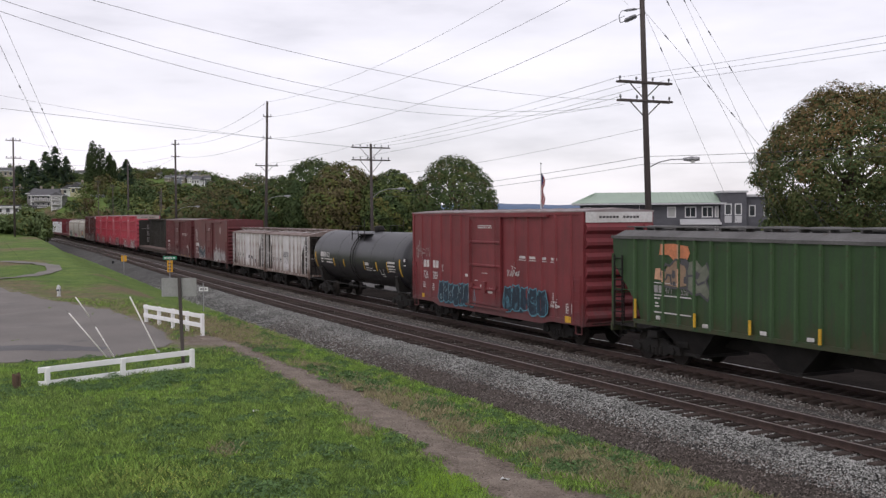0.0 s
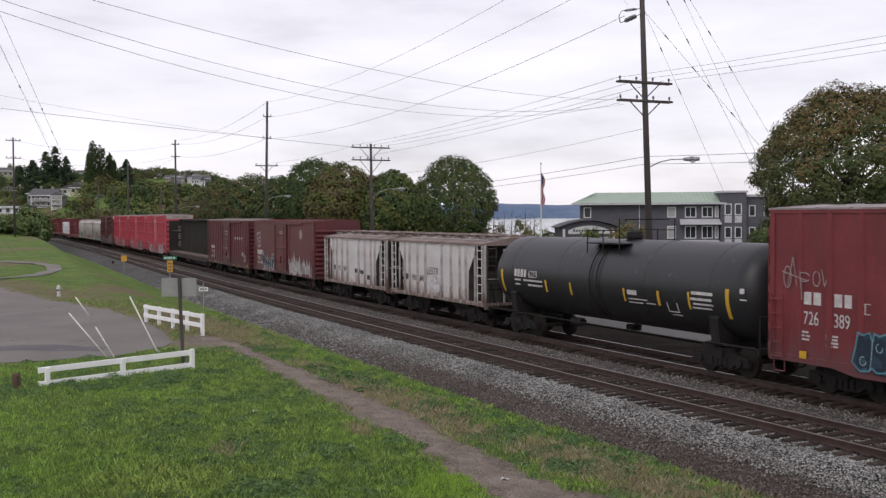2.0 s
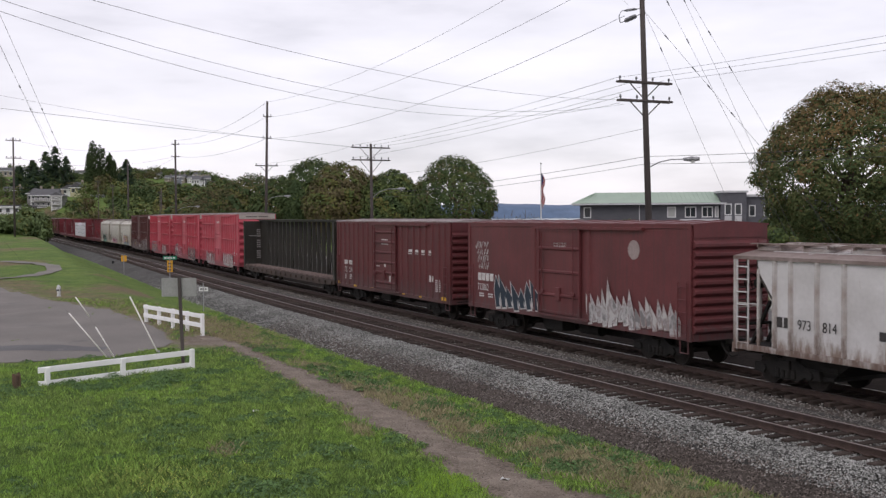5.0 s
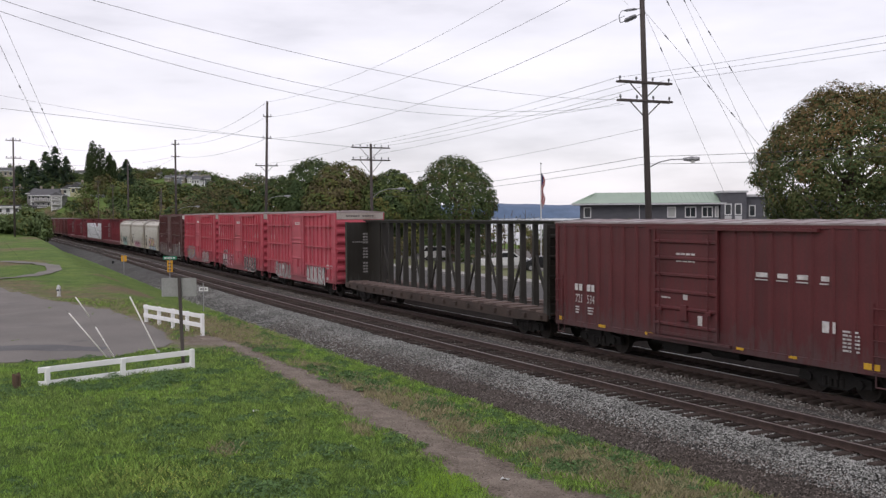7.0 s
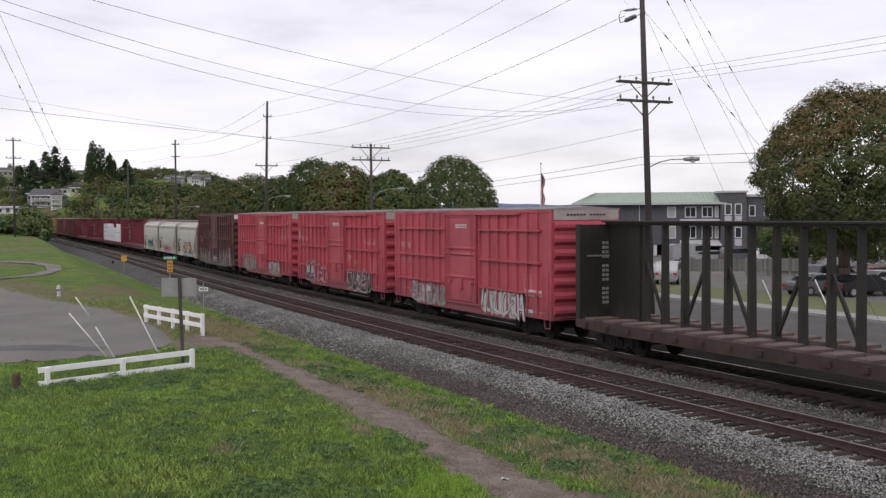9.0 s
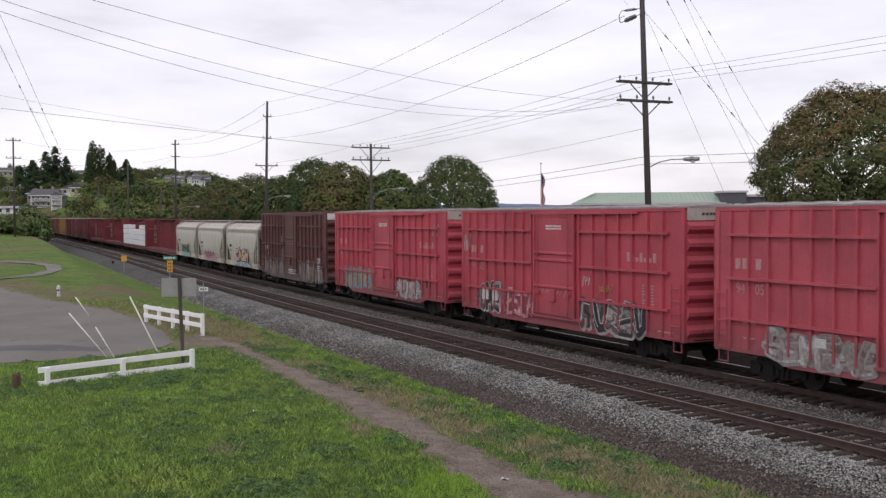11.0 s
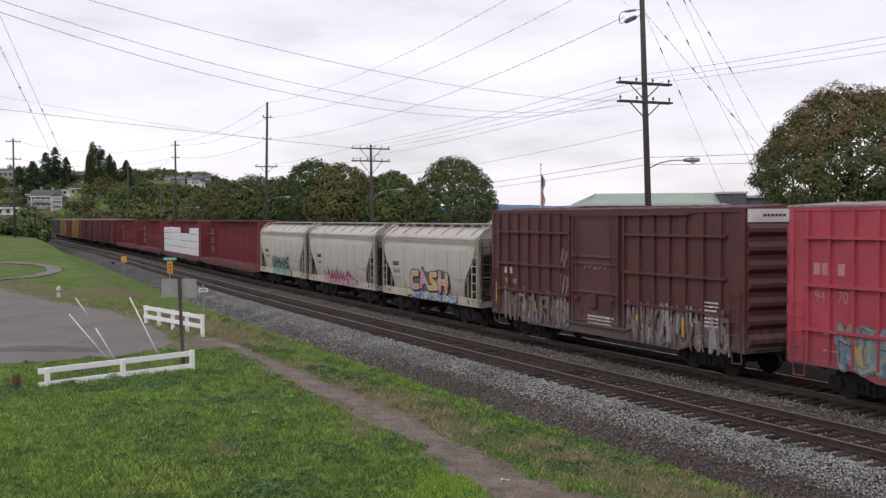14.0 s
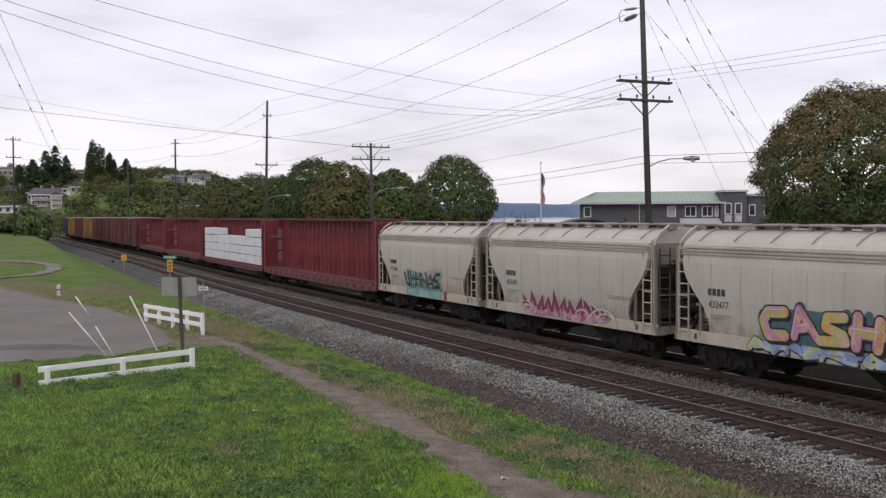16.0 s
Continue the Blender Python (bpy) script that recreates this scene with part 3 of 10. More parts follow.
P["grey"] = surf("dirty_light_grey_paint", (0.62, 0.60, 0.60), (0.52, 0.50, 0.495), 0.65, s1=0.8, s2=7, bump=0.03, grain=0.07, spots=((0.36, 0.30, 0.27), 1.0, 0.66), foot=((0.235, 0.175, 0.145), 1.0, 1.9))
P["grey_post"] = surf("rust_edged_grey_posts", (0.50, 0.475, 0.46), (0.34, 0.29, 0.265), 0.75, s1=1.5, s2=12, bump=0.1, foot=((0.15, 0.10, 0.082), 1.0, 2.2))
# rusty brown, darkened to paint the shade inside the hopper ends
P["grey_end"] = surf("rusty_shaded_hopper_end", (0.060, 0.050, 0.046), (0.040, 0.033, 0.030), 0.85, s1=1.2, s2=10, bump=0.2, spots=((0.16, 0.13, 0.12), 2.0, 0.66))
P["hopper_roof"] = surf("rust_stained_hopper_roof", (0.255, 0.205, 0.190), (0.165, 0.120, 0.105), 0.8, s1=0.9, s2=9, bump=0.2, spots=((0.62, 0.60, 0.59), 0.8, 0.60))
P["hatch_a"] = surf("weathered_hatch_cover", (0.46, 0.43, 0.42), (0.30, 0.25, 0.23), 0.7, s1=1.8, s2=9, bump=0.1)
P["hatch_b"] = surf("rusty_hatch_cover", (0.22, 0.165, 0.15), (0.34, 0.30, 0.285), 0.8, s1=1.8, s2=9, bump=0.1)
P["cream_sill"] = surf("brown_stained_cream_paint", (0.49, 0.45, 0.37), (0.40, 0.355, 0.285), 0.7, s1=0.9, s2=10, bump=0.05, spots=((0.26, 0.21, 0.165), 1.4, 0.63))
P["cream_end"] = surf("sooty_cream_frame", (0.25, 0.228, 0.20), (0.165, 0.145, 0.128), 0.8, s1=1.3, s2=10, bump=0.1)
# cream ends in shadow: the shade is painted as a dark base colour
P["cream_shade"] = surf("shaded_slope_sheet", (0.085, 0.072, 0.062), (0.055, 0.046, 0.040), 0.85, s1=1.3, s2=10, bump=0.1)
P["cream_band"] = surf("stained_cream_chord", (0.42, 0.385, 0.335), (0.345, 0.31, 0.265), 0.6, s1=0.7, s2=9, bump=0.03)
P["seam_stain"] = surf("stained_weld_seam", (0.31, 0.285, 0.25), (0.38, 0.355, 0.315), 0.7, s1=1.5, s2=9, bump=0)
P["cream"] = surf("off_white_paint", (0.505, 0.480, 0.432), (0.435, 0.408, 0.362), 0.5, s1=0.35, s2=7, bump=0.02, grain=0.04, streak=0.22, spots=((0.40, 0.36, 0.30), 1.0, 0.74), foot=((0.33, 0.285, 0.225), 1.2, 2.2))
P["lumber_red"] = paint("centre_beam_maroon_paint", (0.20, 0.030, 0.040), streak=0.5)
P["lumber_dark"] = paint("centre_beam_dark_paint", (0.027, 0.023, 0.018), streak=0.6, rust=(0.085, 0.06, 0.045))
P["deck"] = surf("rusty_deck_steel", (0.066, 0.045, 0.037), (0.044, 0.032, 0.027), 0.85, s1=1.0, s2=14, bump=0.2)
P["deck_board"] = surf("worn_deck_boards", (0.165, 0.118, 0.104), (0.118, 0.084, 0.074), 0.85, s1=1.2, s2=14, bump=0.2)
P["yellow"] = paint("faded_yellow_paint", (0.30, 0.17, 0.045))
P["blue"] = paint("dull_blue_paint", (0.045, 0.055, 0.075))
P["roof"] = surf("galvanised_roof_sheet", (0.36, 0.33, 0.33), (0.24, 0.18, 0.18), 0.6, 0.2, s1=0.8, s2=12, bump=0.1, spots=((0.20, 0.08, 0.07), 1.2, 0.62))
P["roof_rust"] = surf("rusty_roof_sheet", (0.27, 0.23, 0.215), (0.38, 0.36, 0.35), 0.75, s1=0.9, s2=9, bump=0.2, spots=((0.16, 0.09, 0.075), 1.3, 0.60))
# grime and wheel steel, coloured nearer black for the shade beneath the cars
P["under"] = surf("grimy_shaded_gear", (0.0085, 0.0075, 0.007), (0.016, 0.0135, 0.012), 0.85, s1=2, s2=16, bump=0.3)
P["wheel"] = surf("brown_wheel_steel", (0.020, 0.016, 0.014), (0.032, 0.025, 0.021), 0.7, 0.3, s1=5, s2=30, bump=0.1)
P["white"] = surf("worn_white_lettering", (0.62, 0.60, 0.59), (0.45, 0.42, 0.41), 0.7, s1=4, s2=20, bump=0)
P["end_white"] = surf("white_end_panel", (0.66, 0.65, 0.64), (0.52, 0.50, 0.48), 0.6, s1=1.5, s2=15, bump=0.05)
P["end_tan"] = surf("weathered_tan_end_panel", (0.40, 0.36, 0.33), (0.30, 0.25, 0.22), 0.7, s1=1.2, s2=14, bump=0.1)
P["dark_letter"] = plain("dark_stencil_paint", (0.05, 0.045, 0.045), 0.7)
P["mark_yellow"] = plain("yellow_reflector", (0.62, 0.36, 0.03), 0.5)
SPRAY = {k: surf("spray_" + k, c, tuple(v * 0.75 for v in c), 0.6, s1=2.5, s2=14, bump=0.02) for k, c in {
    "navy": (0.016, 0.030, 0.05), "teal": (0.10, 0.26, 0.33), "white": (0.56, 0.54, 0.53), "grey": (0.30, 0.28, 0.28), "ash": (0.34, 0.27, 0.26), "black": (0.025, 0.025, 0.028),
    "orange": (0.58, 0.21, 0.10), "peach": (0.60, 0.34, 0.22), "pink": (0.55, 0.24, 0.30), "magenta": (0.22, 0.045, 0.085), "lilac": (0.42, 0.28, 0.36), "sky": (0.25, 0.325, 0.37),
    "lime": (0.42, 0.45, 0.12), "gold": (0.37, 0.255, 0.085), "mint": (0.26, 0.50, 0.44), "steel": (0.12, 0.20, 0.27), "darkred": (0.22, 0.05, 0.06), "rose": (0.52, 0.25, 0.26), "dust": (0.165, 0.120, 0.117), "blue": (0.085, 0.16, 0.33), "halo": (0.29, 0.030, 0.042), "ice": (0.30, 0.42, 0.46), "tar": (0.085, 0.082, 0.09), "bone": (0.66, 0.62, 0.64), "haze": (0.19, 0.15, 0.145), "sea": (0.085, 0.15, 0.175), "fawn": (0.30, 0.20, 0.135), "moss": (0.165, 0.175, 0.135), "periwinkle": (0.24, 0.30, 0.48)}.items()}


def faded(name, colours, scale=1.5):
    """Sprayed paint that runs from colour to colour."""
    m = surf("spray_" + name, colours[0], None, 0.6, bump=0)
    nd, ln = m.node_tree.nodes, m.node_tree.links
    n, r = nd.new("ShaderNodeTexNoise"), nd.new("ShaderNodeValToRGB")
    n.inputs["Scale"].default_value, n.inputs["Detail"].default_value = scale, 2
    ln.new(nd["Texture Coordinate"].outputs["Object"], n.inputs["Vector"])
    ln.new(n.outputs["Fac"], r.inputs["Fac"])
    els = r.color_ramp.elements
    while len(els) < len(colours):
        els.new(0.5)
    for k, c in enumerate(colours):
        els[k].position, els[k].color = 0.38 + 0.24 * k / (len(colours) - 1), (*c, 1)
    ln.new(r.outputs["Color"], nd["Principled BSDF"].inputs["Base Color"])
    return m


SPRAY["sunset"] = faded("sunset", ((0.60, 0.22, 0.12), (0.56, 0.42, 0.16), (0.38, 0.40, 0.14), (0.58, 0.30, 0.34), (0.50, 0.26, 0.36)), 1.9)
SPRAY["rosy"] = faded("rosy", ((0.50, 0.24, 0.34), (0.60, 0.36, 0.36), (0.62, 0.34, 0.20), (0.44, 0.20, 0.32)), 1.7)
SPRAY["limey"] = faded("limey", ((0.60, 0.30, 0.12), (0.50, 0.46, 0.16), (0.40, 0.42, 0.15), (0.58, 0.38, 0.30)), 1.7)
SPRAY["icy"] = faded("icy", ((0.26, 0.34, 0.52), (0.42, 0.50, 0.58), (0.46, 0.48, 0.12), (0.26, 0.32, 0.50)), 1.6)
SPRAY["blush"] = faded("blush", ((0.30, 0.06, 0.12), (0.48, 0.16, 0.25), (0.62, 0.44, 0.48), (0.40, 0.09, 0.17)), 1.4)
SPRAY["deepsea"] = faded("deepsea", ((0.012, 0.022, 0.038), (0.025, 0.055, 0.085), (0.012, 0.020, 0.035), (0.05, 0.12, 0.16)), 1.8)
SPRAY["silver"] = faded("silver", ((0.20, 0.19, 0.19), (0.42, 0.40, 0.40), (0.26, 0.22, 0.22), (0.46, 0.44, 0.43)), 2.2)
SPRAY["smoke"] = faded("smoke", ((0.045, 0.040, 0.042), (0.16, 0.12, 0.12), (0.035, 0.032, 0.034), (0.30, 0.26, 0.24)), 2.0)
SPRAY["drab"] = faded("drab", ((0.13, 0.085, 0.082), (0.24, 0.20, 0.195), (0.15, 0.105, 0.10), (0.30, 0.26, 0.26)), 2.6)
SPRAY["slate"] = faded("slate", ((0.15, 0.21, 0.25), (0.34, 0.26, 0.10), (0.24, 0.30, 0.34), (0.13, 0.17, 0.20), (0.38, 0.28, 0.12)), 1.5)
TEXTS = {}


def words(text, size, x, z, y, material, parent, name="lettering", slant=0.0, squeeze=1.0):
    """Painted characters on a camera-facing side, 2 mm proud."""
    if text not in TEXTS:
        cu = bpy.data.curves.new("lettering", "FONT")
        cu.body, cu.extrude = text, 0.0015
        tmp = bpy.data.objects.new("lettering", cu)
        scene.collection.objects.link(tmp)
        dg = bpy.context.evaluated_depsgraph_get()
        TEXTS[text] = bpy.data.meshes.new_from_object(tmp.evaluated_get(dg))
        bpy.data.objects.remove(tmp)
    me = TEXTS[text].copy()
    me.materials.clear()
    me.materials.append(material)
    for v in me.vertices:
        a, b, c = v.co
        v.co = (x + (a + slant * b) * size * squeeze, y - 0.004 - c, z + b * size)
    ob = new(name, me)
    ob.parent = parent
    return ob


def bars(parent, items, y, material, name="stencilling"):
    """Unreadable lettering as small bars: (x0, x1, z0, z1)."""
    bm = bmesh.new()
    for x0, x1, z0, z1 in items:
        box(bm, x0, x1, y - 0.005, y + 0.01, z0, z1)
    ob = part(name, bm, material, parent)
    ob["kind"] = "stuff"
    return ob


def text_block(x, z, w, lines, h=0.07, gap=0.06, rnd=None):
    rnd = rnd or random.Random(int(abs(x) * 100 + z * 10))
    out = []
    for k in range(lines):
        p, zz = x, z - k * (h + gap)
        while p < x + w - 0.05:
            q = min(x + w, p + rnd.uniform(0.08, 0.3))
            out.append((p, q, zz - h, zz))
            p = q + 0.05
    return out


def blob(rnd, cx, cz, w, h, spikes=10, jag=0.3):
    pts = []
    for k in range(spikes):
        a = math.tau * k / spikes + rnd.uniform(-0.15, 0.15)
        # squarish outline, so that it reads as a lettered block
        c, s = math.cos(a), math.sin(a)
        q = max(abs(c), abs(s)) ** 0.75
        r = (1 - jag * rnd.random()) / q
        pts.append((cx + c * r * w / 2, cz + s * r * h / 2))
    return pts


def outline(pts, cx, cz, k):
    return [(cx + (x - cx) * k[0], cz + (z - cz) * k[1]) for x, z in pts]


FORMS = ((((0.12, 0), (0.15, 1)), ((0.85, 0), (0.82, 1)), ((0.12, 0.55), (0.85, 0.45))), (((0.1, 1), (0.12, 0.15), (0.5, 0), (0.85, 0.15), (0.88, 1)),), (((0.05, 0), (0.42, 1), (0.92, 0)), ((0.25, 0.36), (0.75, 0.36))),
         (((0.85, 0.9), (0.25, 0.98), (0.12, 0.6), (0.8, 0.42), (0.85, 0.08), (0.1, 0.02)),), (((0.1, 0), (0.12, 1), (0.8, 0.85), (0.75, 0.52), (0.15, 0.48)), ((0.4, 0.48), (0.9, 0))))
FORMS += ((((0.88, 1), (0.12, 0.95), (0.12, 0.05), (0.9, 0)), ((0.12, 0.5), (0.7, 0.5))),
         (((0.1, 0), (0.15, 1), (0.5, 0.4), (0.85, 1), (0.88, 0)),), (((0.5, 0), (0.12, 0.3), (0.12, 0.75), (0.5, 1), (0.88, 0.75), (0.88, 0.3), (0.5, 0)),), (((0.88, 0.88), (0.3, 1), (0.1, 0.5), (0.3, 0), (0.9, 0.1)),))


def graffiti(parent, x0, x1, z0, z1, fills, edge, count, seed, y=-1.57, strokes="white", jag=0.35, label="spray-painted graffiti blocks", lean=0.15, slope=0.0, wash=None, cloud=None, forms=None, fat=1.0):
    """Sprayed lettering: fat crossing strokes with a drop shadow, an outline, lights, overspray and a cloud behind, as thin layers of paint. slope: how fast the wall leans out with height."""
    rnd = random.Random(seed)
    root = None
    layers = {}
    w, h = (x1 - x0) / count, z1 - z0

    def stroke(key, pts, t):
        for i, (ax, az) in enumerate(pts):
            layers.setdefault(key, []).append([(ax + t * 1.03 * math.cos(k * 0.785 + 0.4), az + t * 1.03 * math.sin(k * 0.785 + 0.4)) for k in range(8)])
            if i:
                bx, bz = pts[i - 1]
                d = Vector((ax - bx, az - bz))
                if d.length > 0.01:
                    o = Vector((-d.y, d.x)).normalized() * t
                    layers[key].append([(ax + o.x, az + o.y), (ax - o.x, az - o.y), (bx - o.x, bz - o.y), (bx + o.x, bz + o.y)])
    if cloud:
        for k in range(int(count * 2.5)):
            cx, cz, r = x0 - 0.05 * h + (x1 - x0 + 0.1 * h) * (k + rnd.random()) / (count * 2.5), z0 + h * rnd.uniform(0.25, 0.92), h * rnd.uniform(0.12, 0.22)
            layers.setdefault((cloud, 1), []).append([(cx + r * math.cos(a * 0.524), cz + r * math.sin(a * 0.524)) for a in range(12)])
    if wash:
        layers.setdefault((wash, 2), []).append(blob(rnd, (x0 + x1) / 2, z0 + h * 0.47, (x1 - x0) * 1.02, h * 0.96, 26, 0.22))
    for k in range(count):
        cx, tilt, up = x0 + w * (k + 0.5), rnd.uniform(-0.5, 1.0) * lean, rnd.uniform(-0.05, 0.05) * h
        t = min(w, h) * rnd.uniform(0.125, 0.165) * fat
        ww, hh = w * rnd.uniform(0.86, 1.02), h - 2.2 * t
        for line in FORMS[forms[k]] if forms else rnd.choice(FORMS):
            pts = []
            for u, v in line:
                j = 0.09 + 0.22 * jag * (0.3 if forms else 1)
                u, v = u + rnd.uniform(-j, j), v + rnd.uniform(-j, j) * 0.7
                pts.append((cx + (u - 0.5) * ww + (v - 0.5) * tilt * h, min(max(z0 + 1.1 * t + v * hh + up, z0 + 0.6 * t), z1 - 0.6 * t)))
            stroke((edge, 3), [(a + t * 0.5, b - t * 0.45) for a, b in pts], t * 1.15)
            stroke((edge, 4), pts, t * 1.3)
            stroke((fills[k % len(fills)], 5), pts, t)
            if rnd.random() < 0.8:
                stroke((strokes, 7), [(a - t * 0.5, b + t * 0.45) for a, b in pts[:3]], t * 0.11)
            if rnd.random() < 0.6:
                stroke((fills[(k + 1) % len(fills)], 6), [(a + t * 0.3, b - t * 0.35) for a, b in pts[-2:]], t * 0.42)
    for (colour, lev), polys in sorted(layers.items(), key=lambda kv: kv[0][1]):
        bm = bmesh.new()
        for q, pts in enumerate(polys):
            vs = [bm.verts.new((px, y - slope * (pz - z0) - lev * 0.004 - (q % 60) * 0.00006, pz)) for px, pz in pts]
            bm.faces.new(vs)
        bmesh.ops.triangulate(bm, faces=[f for f in bm.faces if len(f.verts) > 12])
        ob = part("graffiti" if root is None else "graffiti_layer", bm, SPRAY[colour], root or parent, label if root is None else "")
        root = root or ob
        ob["kind"] = "stuff"
    return root


def sprayed_lines(parent, lines, colour, t, y, name="scrawl"):
    """Thin sprayed polylines of (x, z)."""
    bm = bmesh.new()
    q = 0
    for pts in lines:
        for (ax, az), (bx, bz) in zip(pts, pts[1:]):
            d = Vector((bx - ax, bz - az))
            if d.length < 0.005:
                continue
            d.normalize()
            o, e, q = Vector((-d.y, d.x)) * t, d * t * 0.6, q + 1
            bm.faces.new([bm.verts.new((px, y - 0.012 - (q % 40) * 0.0001, pz)) for px, pz in ((ax - e.x + o.x, az - e.y + o.y), (ax - e.x - o.x, az - e.y - o.y), (bx + e.x - o.x, bz + e.y - o.y), (bx + e.x + o.x, bz + e.y + o.y))])
    ob = part(name, bm, SPRAY[colour], parent)
    ob["kind"] = "stuff"
    return ob


def curl(cx, cz, rx, rz, a0, a1, k=14):
    return [(cx + rx * math.cos(math.radians(a0 + (a1 - a0) * i / k)), cz + rz * math.sin(math.radians(a0 + (a1 - a0) * i / k))) for i in range(k + 1)]


def navy_piece(parent, x0, x1, z0, z1, count, seed, y, line, label):
    """One dark mass of crowded letters: a stepped ragged outline in a thin line, cut by a few thin strokes."""
    rnd = random.Random(seed)
    w, h = (x1 - x0) / count, z1 - z0
    top, low, inner, cuts = [], [], [], []
    for k in range(count):
        a = x0 + w * k
        up, dn = rnd.uniform(0.0, 0.12) * h, rnd.uniform(0.0, 0.16) * h
        top += [(a + 0.03, z1 - up - 0.16 * h), (a + w * 0.12, z1 - up), (a + w * 0.45, z1 - up - 0.05 * h), (a + w * 0.86, z1 - up + 0.02 * h), (a + w * 0.97, z1 - up - 0.14 * h)]
        low += [(a + w * 0.06, z0 + dn + 0.08 * h), (a + w * 0.3, z0 + dn), (a + w * 0.8, z0 + dn + 0.03 * h), (a + w * 0.95, z0 + dn + 0.10 * h)]
        for u, v in rnd.choice(FORMS)[0]:
            inner.append((a + w * (0.1 + 0.8 * u), z0 + h * (0.14 + 0.7 * v)))
        cuts.append([(a + w * rnd.uniform(0.8, 1.0), z0 + h * rnd.uniform(0.1, 0.4)), (a + w * rnd.uniform(0.85, 1.05), z0 + h * rnd.uniform(0.5, 0.7)), (a + w * rnd.uniform(0.9, 1.15), z1 - h * rnd.uniform(0.08, 0.2))])
        if rnd.random() < 0.7:
            cuts.append(curl(a + w * 0.45, z0 + h * rnd.uniform(0.35, 0.7), w * 0.2, h * 0.1, rnd.uniform(0, 200), rnd.uniform(260, 420), 7))
    rim = top + [(x1 + 0.12, z0 + 0.45 * h), (x1 + 0.06, z0 + 0.2 * h)] + low[::-1] + [(x0 - 0.12, z0 + 0.3 * h), (x0 - 0.02, z0 + 0.6 * h)]
    bm = bmesh.new()
    bm.faces.new([bm.verts.new((px, y - 0.004, pz)) for px, pz in rim])
    bmesh.ops.triangulate(bm, faces=bm.faces[:])
    ob = part("graffiti", bm, SPRAY["deepsea"], parent, label)
    ob["kind"] = "stuff"
    sprayed_lines(ob, [inner], "navy", 0.075, y, "graffiti_layer")
    sprayed_lines(ob, [rim + rim[:1]], "teal", 0.024, y - 0.006, "graffiti_line")
    sprayed_lines(ob, cuts, line, 0.014, y - 0.012, "graffiti_line")
    return ob


def flames(parent, x0, x1, z0, z1, count, seed, y, slope, label):
    """Pointed maroon tongues with white rims over a pink glow, and white curls at both ends."""
    rnd = random.Random(seed)
    w, h, layers = (x1 - x0) / count, z1 - z0, {}
    layers[("blush", 1)] = [blob(rnd, (x0 + x1) / 2, z0 + h * 0.24, (x1 - x0) * 0.98, h * 0.52, 24, 0.25)]
    for k in range(count):
        cx, top = x0 + w * (k + 0.5), z0 + h * (rnd.uniform(0.70, 1.0) - 0.30 * abs(2 * (k + 0.5) / count - 1) ** 2)
        d = rnd.choice((-1, 1)) * w * rnd.uniform(0.15, 0.6)
        low = z0 + h * rnd.uniform(0.18, 0.30)
        for key, g in ((("white", 2), 0.045), (("magenta", 3), 0.0)):
            layers.setdefault(key, []).append([(cx - w * 0.62 - g, low), (cx + w * 0.62 + g, low), (cx + w * 0.42 + g + d * 0.2, low + (top - low) * 0.45), (cx + d + g * 0.6, top + g * 1.8), (cx - w * 0.28 - g + d * 0.2, low + (top - low) * 0.5)])
        layers.setdefault(("pink", 4), []).append([(cx - w * 0.2 + d * 0.2, low - 0.12 * h), (cx + w * 0.25, low), (cx + d * 0.45, low + (top - low) * 0.42)])
        layers.setdefault(("lilac", 5), []).append([(cx - w * 0.35, z0 + h * 0.02), (cx + w * 0.3, z0 + h * rnd.uniform(0.05, 0.2)), (cx + rnd.uniform(-w, w), z0 + h * rnd.uniform(0.2, 0.38))])
    root = None
    for (colour, lev), polys in layers.items():
        bm = bmesh.new()
        for q, pts in enumerate(polys):
            bm.faces.new([bm.verts.new((px, y - slope * (pz - z0) - lev * 0.004 - q * 0.0001, pz)) for px, pz in pts])
        bmesh.ops.triangulate(bm, faces=bm.faces[:])
        ob = part("graffiti" if root is None else "graffiti_layer", bm, SPRAY[colour], root or parent, label if root is None else "")
        root = root or ob
        ob["kind"] = "stuff"
    return root


def scrawl(parent, x0, x1, z0, z1, colour, count, seed, y=-1.57, thick=0.02, name="scrawl"):
    """A thin sprayed scribble of looping strokes."""
    rnd = random.Random(seed)
    bm = bmesh.new()
    for k in range(count):
        pts = []
        cx = x0 + (x1 - x0) * (k + 0.5) / count
        a0, r = rnd.uniform(0, 6), rnd.uniform(0.6, 1.0)
        for i in range(9):
            a = a0 + i * rnd.uniform(0.5, 1.0)
            pts.append((cx + math.cos(a) * r * (x1 - x0) / count * 0.55, (z0 + z1) / 2 + math.sin(a * 1.3) * r * (z1 - z0) * 0.5))
        for (ax, az), (bx, bz) in zip(pts, pts[1:]):
            d = Vector((bx - ax, bz - az))
            if d.length < 0.02:
                continue
            o = Vector((-d.y, d.x)).normalized() * thick
            bm.faces.new([bm.verts.new((px, y - 0.012, pz)) for px, pz in ((ax + o.x, az + o.y), (ax - o.x, az - o.y), (bx - o.x, bz - o.y), (bx + o.x, bz + o.y))])
    ob = part(name, bm, SPRAY[colour], parent)
    ob["kind"] = "stuff"
    return ob


